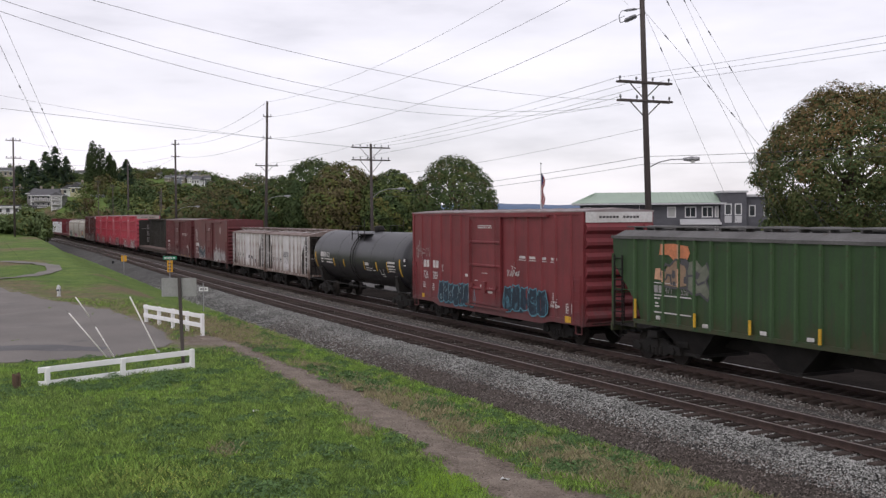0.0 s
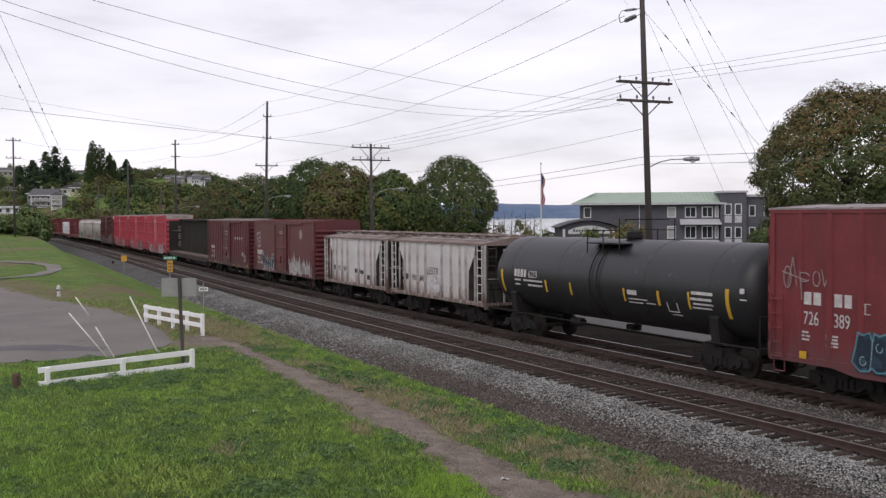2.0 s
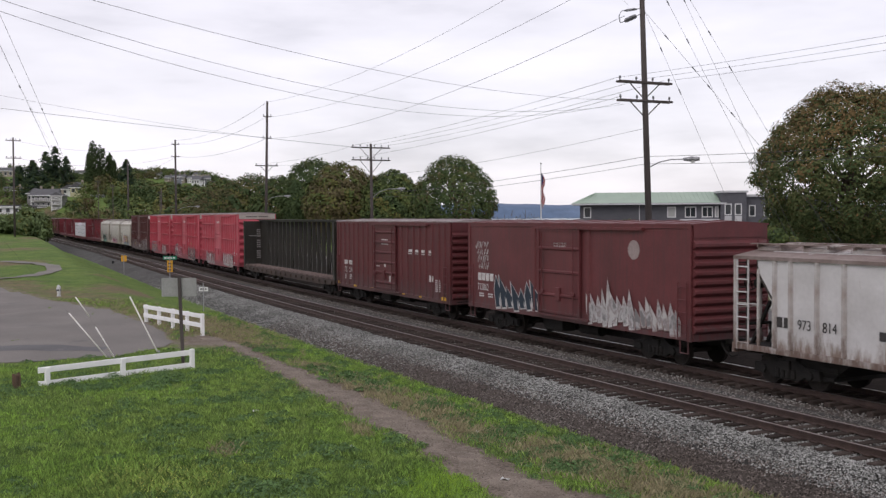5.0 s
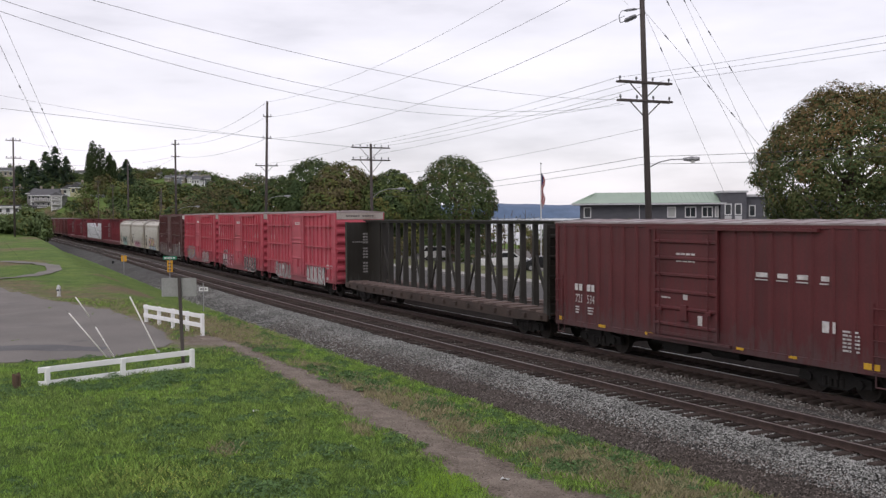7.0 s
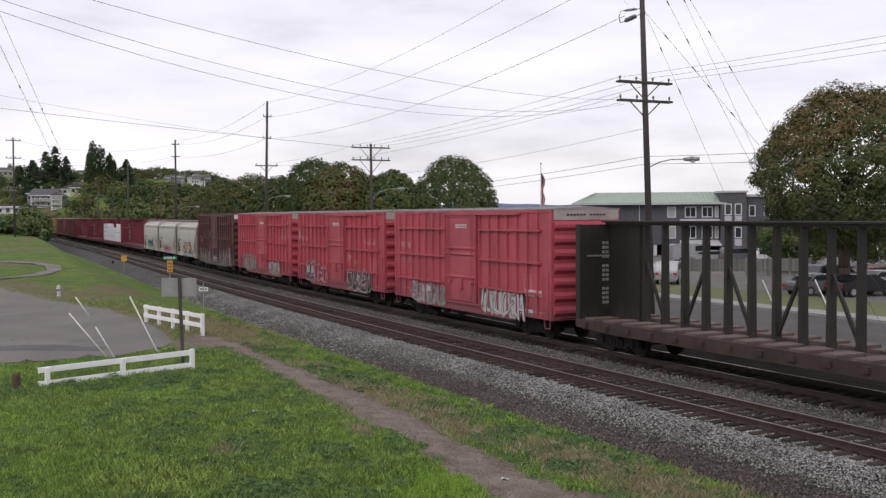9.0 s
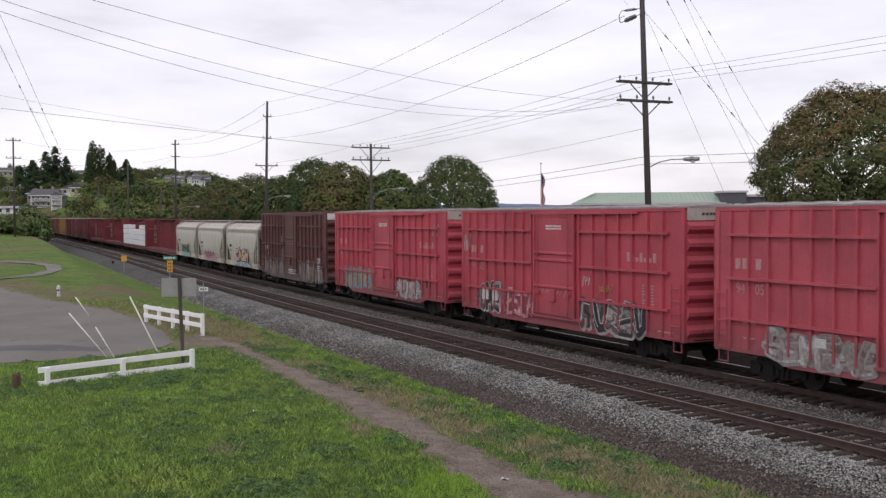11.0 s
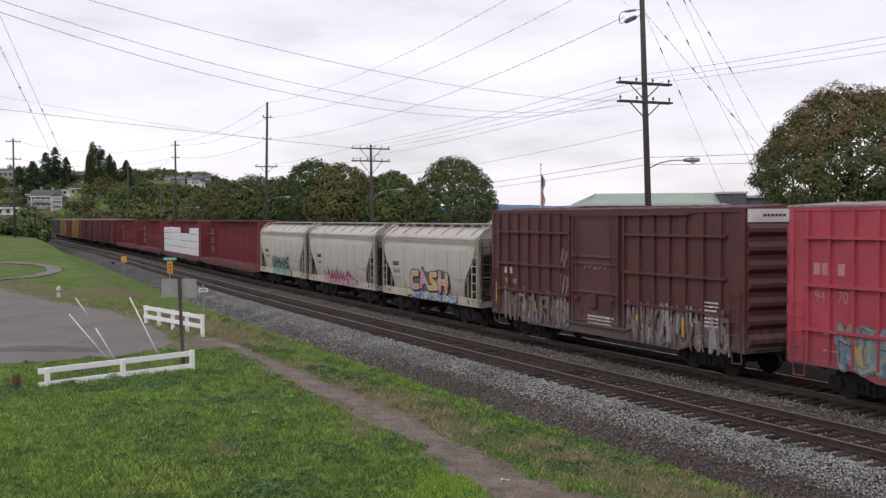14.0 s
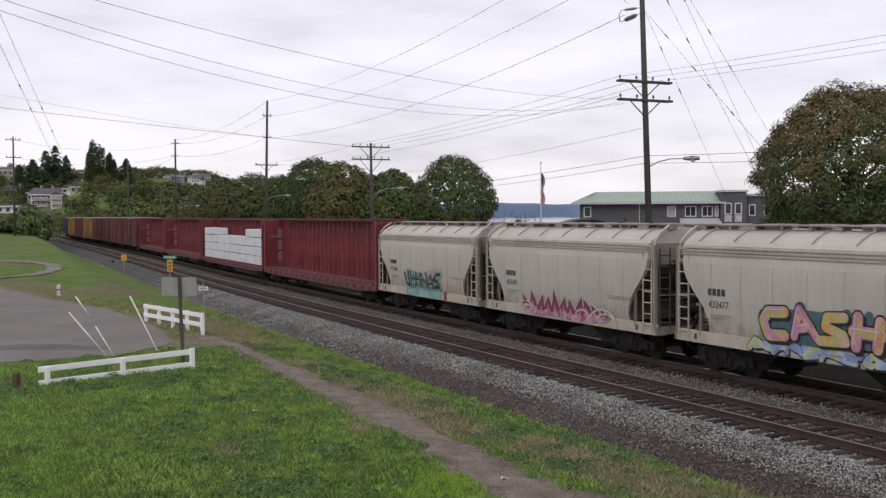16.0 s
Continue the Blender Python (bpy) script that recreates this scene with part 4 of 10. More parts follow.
def spikes(parent, x0, x1, z0, z1, count, seed, y=-1.57, back="navy", front="white", label="spiky white and navy graffiti strokes"):
    """Tall leaning blades with pale rims and slivers between them."""
    rnd = random.Random(seed)
    root = None
    w = (x1 - x0) / count
    shapes = {1: [], 2: [], 3: []}
    for k in range(count):
        cx, top, low = x0 + w * (k + 0.5), z1 - rnd.uniform(0, 0.38) * (z1 - z0), z0 + rnd.uniform(0, 0.16) * (z1 - z0)
        d, m = -w * rnd.uniform(0.1, 0.7), low + (top - low) * rnd.uniform(0.42, 0.6)
        blade = [(cx - w * 0.15, low), (cx + w * 0.5, low + 0.04), (cx + w * 0.52, m), (cx + d, top), (cx - w * 0.48, m)]
        shapes[1].append([(a + (a - cx) * 0.25, b + (b - m) * 0.12) for a, b in blade])
        shapes[2].append(blade)
        shapes[3].append([(cx + w * 0.42, low + 0.1), (cx + w * 0.62, low + 0.05), (cx + w * 0.30, low + (top - low) * 0.45)])
    for lev, colour in ((1, front), (2, back), (3, front)):
        bm = bmesh.new()
        for q, pts in enumerate(shapes[lev]):
            bm.faces.new([bm.verts.new((a, y - lev * 0.004 - q * 0.0001, b)) for a, b in pts])
        ob = part("graffiti" if root is None else "graffiti_layer", bm, SPRAY[colour], root or parent, label if root is None else "")
        ob["kind"] = "stuff"
        root = root or ob
    return root


SHARED = {}


def shared(name, key, build, material, parent, loc, smooth=False, flip=False):
    """A part that looks alike on every car: one mesh, an object of its own."""
    if key not in SHARED:
        bm = bmesh.new()
        build(bm)
        ob = part(name, bm, material, parent, smooth=smooth)
        SHARED[key] = ob.data
    else:
        ob = new(name, SHARED[key])
        ob.parent = parent
    ob.matrix_basis = pose(*loc, rz=180 if flip else 0)
    return ob


WHEEL_R = 0.457


def wheelset_shape(bm):
    rod(bm, (0, -1.0, 0), (0, 1.0, 0), 0.075, 10)
    for y in (-0.7525, 0.7525):
        d = 1 if y > 0 else -1
        rod(bm, (0, y - 0.06, 0), (0, y + 0.065, 0), WHEEL_R, 26)
        rod(bm, (0, y - d * 0.065, 0), (0, y - d * 0.06 - d * 0.03, 0), WHEEL_R + 0.026, 26)
        rod(bm, (0, y + d * 0.066, 0), (0, y + d * 0.075, 0), WHEEL_R * 0.80, 20)
        rod(bm, (0, y, 0), (0, y + d * 0.13, 0), 0.14, 12)
        for k in range(3):
            a = k * math.tau / 3
            rod(bm, (0.27 * math.cos(a), y + d * 0.07, 0.27 * math.sin(a)), (0.27 * math.cos(a), y + d * 0.085, 0.27 * math.sin(a)), 0.035, 6)


def truck_shape(bm):
    out = [(-1.28, 0.36), (-1.24, 0.62), (-0.72, 0.66), (-0.42, 0.84), (0.42, 0.84), (0.72, 0.66), (1.24, 0.62), (1.28, 0.36), (1.02, 0.34), (0.80, 0.44), (0.46, 0.24), (-0.46, 0.24), (-0.80, 0.44), (-1.02, 0.34)]
    for y in (-1.12, 0.98):
        prism(bm, out, "y", y, y + 0.14)
        for x in (-0.3, -0.1, 0.1, 0.3):
            rod(bm, (x, y - 0.02, 0.30), (x, y - 0.02, 0.56), 0.07, 8)
        for x in (-0.89, 0.89):
            rod(bm, (x, y - 0.06 if y < 0 else y + 0.14, WHEEL_R), (x, y if y < 0 else y + 0.20, WHEEL_R), 0.13, 10)
    box(bm, -0.2, 0.2, -1.2, 1.2, 0.5, 0.78, 0.02)
    rod(bm, (0, 0, 0.75), (0, 0, 0.92), 0.2, 12)
    box(bm, -1.15, 1.15, -0.5, -0.42, 0.42, 0.5)
    box(bm, -1.15, 1.15, 0.42, 0.5, 0.42, 0.5)


def coupler_shape(bm):
    box(bm, -0.2, 0.55, -0.09, 0.09, 0.80, 0.96, 0.02)
    prism(bm, [(0.5, -0.16), (0.72, -0.18), (0.80, -0.02), (0.72, 0.06), (0.74, 0.17), (0.6, 0.20), (0.5, 0.14)], "z", 0.72, 1.04)
    tube(bm, [(0.1, -0.35, 0.85), (0.3, -0.37, 0.6), (0.55, -0.33, 0.48), (0.75, -0.25, 0.55)], 0.03, 6)
    rod(bm, (0.05, -1.3, 0.93), (0.25, -0.2, 0.98), 0.018, 5)


def running_gear(car, L, truck_at, spins):
    for d in (-1, 1):
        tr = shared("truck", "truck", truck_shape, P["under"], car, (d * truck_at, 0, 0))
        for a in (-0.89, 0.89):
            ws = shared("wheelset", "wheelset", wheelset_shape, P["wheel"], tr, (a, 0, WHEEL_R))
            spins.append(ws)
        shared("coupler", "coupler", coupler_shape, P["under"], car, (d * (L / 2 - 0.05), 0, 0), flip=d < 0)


def ladder(bm, x, y, z0, z1, w=0.42, step=0.36, along_x=True, rail_r=0.022):
    """Two stiles and rungs; along_x: it faces the side, else the end."""
    for k in (-w / 2, w / 2):
        p, q = ((x + k, y, z0), (x + k, y, z1)) if along_x else ((x, y + k, z0), (x, y + k, z1))
        beam(bm, p, q, 0.045, 0.03)
    z = z0 + step * 0.6
    while z < z1:
        p, q = ((x - w / 2, y, z), (x + w / 2, y, z)) if along_x else ((x, y - w / 2, z), (x, y + w / 2, z))
        rod(bm, p, q, rail_r, 5)
        z += step


CARS = []


def start_car(name, label, rear, front, group="cars of the goods train"):
    car = thing(name, label, "railway car", group)
    car["kind"] = "thing"
    mid, L = (rear + front) / 2, front - rear
    CARS.append((car, mid, []))
    return car, L, CARS[-1][2]


W = 1.50  # half width of a car's side


def boxcar(label, rear, front, eave, side, roof, end, ribs=(), grid=None, sill=0.90, deep=None, top_panel=None, door_ribs=(0.25, 0.5, 0.75), door=(-1.38, 1.50), rail_top=True, plain_side=False):
    car, L, spins = start_car("boxcar", label, rear, front)
    h = L / 2
    running_gear(car, L, h - 2.3, spins)
    # underframe
    bm = bmesh.new()
    box(bm, -h + 0.1, h - 0.1, -0.25, 0.25, 0.72, 1.06)
    box(bm, -h + 4.1, h - 4.1, -0.22, 0.22, 0.44, 0.73)
    for x in np.linspace(-h + 0.6, h - 0.6, 10):
        box(bm, x - 0.05, x + 0.05, -1.42, 1.42, 0.88, 1.02)
    box(bm, -1.9, -0.6, -1.1, -0.5, 0.45, 0.88, 0.03)
    rod(bm, (0.3, -0.75, 0.66), (1.6, -0.75, 0.66), 0.2, 12)
    rod(bm, (-h + 2, 0.5, 0.8), (h - 2, 0.5, 0.8), 0.03, 5)
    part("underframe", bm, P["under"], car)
    for d in (-1, 1):
        # the side in one pressing: sill flange, sheet, top chord
        def q(y):
            return d * (W + y)
        bm = bmesh.new()
        prism(bm, [(q(0.06), sill), (q(0.06), sill + 0.18), (q(0.03), sill + 0.19), (q(0.03), eave - 0.14), (q(0.06), eave - 0.13), (q(0.06), eave), (q(-0.03), eave), (q(-0.03), sill)], "x", -h + 0.02, h - 0.02)
        wall = part("side_wall", bm, side, car)
        if deep:
            bm = bmesh.new()
            prism(bm, [(-h + 2.2, sill + 0.01), (-h + 3.0, deep), (h - 3.0, deep), (h - 2.2, sill + 0.01)], "y", q(-0.02), q(0.055))
            part("deep_sill", bm, side, wall)
        for x in (-h + 0.09, h - 0.09):
            shared("corner_post", ("corner", sill, eave, d, side.name), lambda b: box(b, -0.09, 0.09, min(q(-0.01), q(0.07)), max(q(-0.01), q(0.07)), sill - 0.02, eave, 0.01), side, wall, (x, 0, 0))
        for x in ribs:
            shared("side_post", ("rib", sill, eave, d, side.name), lambda b: prism(b, [(-0.10, q(0.02)), (-0.05, q(0.09)), (0.05, q(0.09)), (0.10, q(0.02))], "z", sill + 0.16, eave - 0.1), side, wall, (x, 0, 0))
        if grid:
            xs, zs = grid
            for x in xs:
                shared("side_post", ("thin_rib", sill, eave, d, side.name), lambda b: box(b, -0.035, 0.035, min(q(0.02), q(0.12)), max(q(0.02), q(0.12)), sill + 0.1, eave - 0.1), side, wall, (x, 0, 0))
            for z in zs:
                for e0, e1 in ((-h + 0.55, -1.62), (1.80, h - 0.75)):
                    bm = bmesh.new()
                    box(bm, e0, e1, min(q(0.02), q(0.15)), max(q(0.02), q(0.15)), z - 0.04, z + 0.04)
                    part("side_rail", bm, side, wall)
        # sliding door with pressed stiffeners, and its rails
        bm = bmesh.new()
        dh = eave - sill - 0.5
        prof = [(q(0.045), sill + 0.22)]
        prof += [(q(0.105), sill + 0.22)]
        for k in door_ribs:
            z = sill + 0.25 + dh * k
            prof += [(q(0.105), z - 0.07), (q(0.16), z - 0.03), (q(0.16), z + 0.03), (q(0.105), z + 0.07)]
        prof += [(q(0.105), eave - 0.22), (q(0.045), eave - 0.22)]
        prism(bm, prof, "x", door[0], door[1])
        dr = part("door", bm, side, car)
        for x in (door[0] + 0.03, door[1] - 0.03):
            shared("door_stile", ("stile", sill, eave, d, side.name), lambda b: box(b, -0.05, 0.05, min(q(0.08), q(0.15)), max(q(0.08), q(0.15)), sill + 0.2, eave - 0.2), side, dr, (x, 0, 0))
        for z in (sill + 0.26, eave - 0.30):
            bm = bmesh.new()
            box(bm, door[0] + 0.05, door[1] - 0.05, min(q(0.10), q(0.135)), max(q(0.10), q(0.135)), z, z + 0.07)
            part("door_rail", bm, side, dr)
        bm = bmesh.new()
        box(bm, (door[0] + door[1]) / 2 - 0.16, (door[0] + door[1]) / 2 + 0.16, min(q(0.10), q(0.20)), max(q(0.10), q(0.20)), sill + 0.75, sill + 1.25, 0.02)
        part("lock_plate", bm, side, dr)
        for x in (door[0] + 0.35, door[1] - 0.35):
            bm = bmesh.new()
            rod(bm, (x, q(0.19), sill + 0.25), (x, q(0.19), eave - 0.35), 0.022, 6)
            part("lock_rod", bm, side, dr)
            bm = bmesh.new()
            box(bm, x - 0.12, x + 0.12, min(q(0.15), q(0.22)), max(q(0.15), q(0.22)), sill + 1.0, sill + 1.12, 0.01)
            part("lock_handle", bm, side, dr)
        bm = bmesh.new()
        box(bm, door[0] - 0.25, h - 2.4, min(q(0.06), q(0.17)), max(q(0.06), q(0.17)), eave - 0.21, eave - 0.12)
        part("upper_door_rail", bm, side, car)
        bm = bmesh.new()
        box(bm, door[0] - 0.3, door[1] + 0.6, min(q(0.05), q(0.17)), max(q(0.05), q(0.17)), sill + 0.12, sill + 0.20)
        part("lower_door_rail", bm, side, car)
        # ladders and grab irons at the corners
        for x in (-h + 0.35, h - 0.35):
            bm = bmesh.new()
            z = sill + 0.1
            while z < (sill + 1.9):
                rod(bm, (x - 0.22, d * (W + 0.13), z), (x + 0.22, d * (W + 0.13), z), 0.016, 5)
                z += 0.40
            for e in (-0.22, 0.22):
                beam(bm, (x + e, d * (W + 0.12), sill + 0.05), (x + e, d * (W + 0.12), sill + 1.85), 0.03, 0.03)
            beam(bm, (x - 0.2, d * (W + 0.03), sill + 0.1), (x - 0.2, d * (W + 0.03), 0.55), 0.04, 0.02)
            beam(bm, (x + 0.2, d * (W + 0.03), sill + 0.1), (x + 0.2, d * (W + 0.03), 0.55), 0.04, 0.02)
            rod(bm, (x - 0.2, d * (W + 0.03), 0.55), (x + 0.2, d * (W + 0.03), 0.55), 0.02, 5)
            part("corner_ladder", bm, side, car)
    for d in (-1, 1):
        bm = bmesh.new()
        zt, n = eave - 0.45, 7 if eave > 5 else 10
        g = 0.20 if n == 7 else 0.14
        prof = [(d * (h - 0.03), sill), (d * (h + 0.03), sill)]
        for k in range(n):
            z = sill + 0.35 + (zt - sill - 0.55) * k / (n - 1)
            prof += [(d * (h + 0.03), z - g), (d * (h + 0.15), z - g * 0.3), (d * (h + 0.15), z + g * 0.3), (d * (h + 0.03), z + g)]
        prof += [(d * (h + 0.03), eave - 0.02), (d * (h - 0.03), eave - 0.02)]
        prism(bm, prof, "y", -W + 0.02, W - 0.02)
        part("end_wall", bm, end, car)
        bm = bmesh.new()
        box(bm, d * (h + 0.045) - 0.012, d * (h + 0.045) + 0.012, -W + 0.02, W - 0.02, eave - 0.42, eave - 0.02)
        tp = part("end_panel", bm, top_panel or end, car)
        if top_panel and d > 0:
            bm = bmesh.new()
            for k in range(12):
                y = -0.9 + k * 0.15
                if k != 6:
                    box(bm, h + 0.058, h + 0.062, y, y + 0.11, eave - 0.26, eave - 0.18)
            part("stencilling", bm, P["dark_letter"], tp)["kind"] = "stuff"
        bm = bmesh.new()
        ladder(bm, d * (h + 0.17), 1.22 * d, sill, eave - 0.5, 0.4, 0.38, False)
        part("ladder", bm, end, car)
    # low peaked roof with cross ribs
    bm = bmesh.new()
    prism(bm, [(-W - 0.07, eave - 0.03), (-W - 0.07, eave + 0.02), (0, eave + 0.11), (W + 0.07, eave + 0.02), (W + 0.07, eave - 0.03)], "x", -h - 0.06, h + 0.06)
    rf = part("roof", bm, roof, car)
    for x in np.linspace(-h + 0.5, h - 0.5, 13):
        shared("roof_rib", ("roof_rib", eave, roof.name), lambda b: prism(b, [(-W - 0.08, eave - 0.02), (-W - 0.08, eave + 0.035), (0, eave + 0.135), (W + 0.08, eave + 0.035), (W + 0.08, eave - 0.02)], "x", -0.05, 0.05), roof, rf, (float(x), 0, 0))
    return car, h


def hopper_body(rows, material, parent, name="body"):
    """A closed hopper body from rows of (z, half width, half length)."""
    bm = bmesh.new()
    rings = []
    for z, y, x in rows:
        rings.append([bm.verts.new(p) for p in ((-x, -y, z), (x, -y, z), (x, y, z), (-x, y, z))])
    for a, b in zip(rings, rings[1:]):
        for k in range(4):
            bm.faces.new((a[k], a[(k + 1) % 4], b[(k + 1) % 4], b[k]))
    bm.faces.new(rings[0][::-1])
    bm.faces.new(rings[-1])
    return part(name, bm, material, parent)


def bays(car, xs, top, material):
    for x in xs:
        bm = bmesh.new()
        for z, w, l in ((top, 1.25, 1.5),):
            a = [bm.verts.new(p) for p in ((x - l, -w, z), (x + l, -w, z), (x + l, w, z), (x - l, w, z))]
            b = [bm.verts.new(p) for p in ((x - 0.35, -w * 0.75, 0.42), (x + 0.35, -w * 0.75, 0.42), (x + 0.35, w * 0.75, 0.42), (x - 0.35, w * 0.75, 0.42))]
            for k in range(4):
                bm.faces.new((a[k], a[(k + 1) % 4], b[(k + 1) % 4], b[k]))
            bm.faces.new(b[::-1])
        box(bm, x - 0.45, x + 0.45, -1.0, 1.0, 0.36, 0.46)
        part("discharge_bay", bm, material, car)


def end_cage(car, h, d, top, material, sill=1.0, reach=1.0, ladder_paint=None, end_paint=None):
    bm = bmesh.new()
    for y in (-W + 0.05, W - 0.05):
        beam(bm, (d * (h - 0.06), y, sill), (d * (h - 0.06), y, top), 0.10, 0.10)
        beam(bm, (d * (h - reach), y, sill), (d * (h - reach), y, top - 0.3), 0.07, 0.07)
        rod(bm, (d * (h - 0.06), y, sill + 1.25), (d * (h - reach), y, sill + 1.25), 0.022, 6)
    for y in (-0.5, 0.5):
        beam(bm, (d * (h - 0.06), y, sill), (d * (h - 0.06), y, top - 0.2), 0.07, 0.07)
    box(bm, d * h - 0.05, d * h + 0.05, -W, W, sill - 0.22, sill + 0.06)
    rod(bm, (d * h, -W, sill + 1.1), (d * h, W, sill + 1.1), 0.022, 6)
    cage = part("end_frame", bm, material, car)
    bm = bmesh.new()
    ladder(bm, d * (h - 0.42), -W - 0.02, sill - 0.12, top - 0.05, 0.46, 0.37, True)
    part("ladder", bm, ladder_paint or material, cage)
    bm = bmesh.new()
    ladder(bm, d * (h + 0.04), -1.15, sill - 0.02, top - 0.1, 0.42, 0.37, False)
    part("end_ladder", bm, end_paint or material, cage)
    bm = bmesh.new()
    box(bm, min(d * h, d * (h - reach - 0.5)), max(d * h, d * (h - reach - 0.5)), -W + 0.1, W - 0.1, sill - 0.02, sill + 0.02)
    rod(bm, (d * (h - 0.35), 0.55, sill + 0.5), (d * (h - 0.35), -0.3, sill + 0.5), 0.16, 12)
    part("end_platform", bm, P["under"], cage)
    bm = bmesh.new()
    tube(bm, [(d * (h + 0.08), -0.75 + 0.25 * math.cos(a), top - 0.75 + 0.25 * math.sin(a)) for a in np.linspace(0, math.tau, 15)], 0.02, 5)
    for a in (0.3, 1.87, 3.44, 5.01):
        rod(bm, (d * (h + 0.08), -0.75, top - 0.75), (d * (h + 0.08), -0.75 + 0.25 * math.cos(a), top - 0.75 + 0.25 * math.sin(a)), 0.014, 5)
    part("brake_wheel", bm, P["under"], cage)
    return cage


def running_board(car, h, z, material):
    bm = bmesh.new()
    for y in (-0.62, 0.62):
        box(bm, -h, h, y - 0.2, y + 0.2, z, z + 0.035)
        for x in np.arange(-h + 0.4, h, 1.1):
            box(bm, x - 0.03, x + 0.03, y - 0.18, y + 0.18, z - 0.14, z)
    for x in np.arange(-h + 0.9, h - 0.5, 1.9):
        box(bm, x - 0.42, x + 0.42, -0.36, 0.36, z - 0.10, z + 0.06, 0.03)
    return part("running_board", bm, material, car)


def sill_part(car, h, z0, z1, material, y=W):
    for d in (-1, 1):
        bm = bmesh.new()
        prism(bm, [(d * (y - 0.06), z0), (d * (y + 0.04), z0), (d * (y + 0.04), z1), (d * (y - 0.06), z1)], "x", -h, h)
        part("side_sill", bm, material, car)


def centre_sill(car, h):
    bm = bmesh.new()
    box(bm, -h + 0.05, h - 0.05, -0.28, 0.28, 0.70, 1.02)
    for d in (-1, 1):
        box(bm, d * (h - 2.1) - 0.25, d * (h - 2.1) + 0.25, -1.35, 1.35, 0.86, 1.08)
        rod(bm, (d * (h - 3.0), -0.9, 0.75), (d * (h - 3.6), -0.9, 0.75), 0.2, 10)
    part("underframe", bm, P["under"], car)


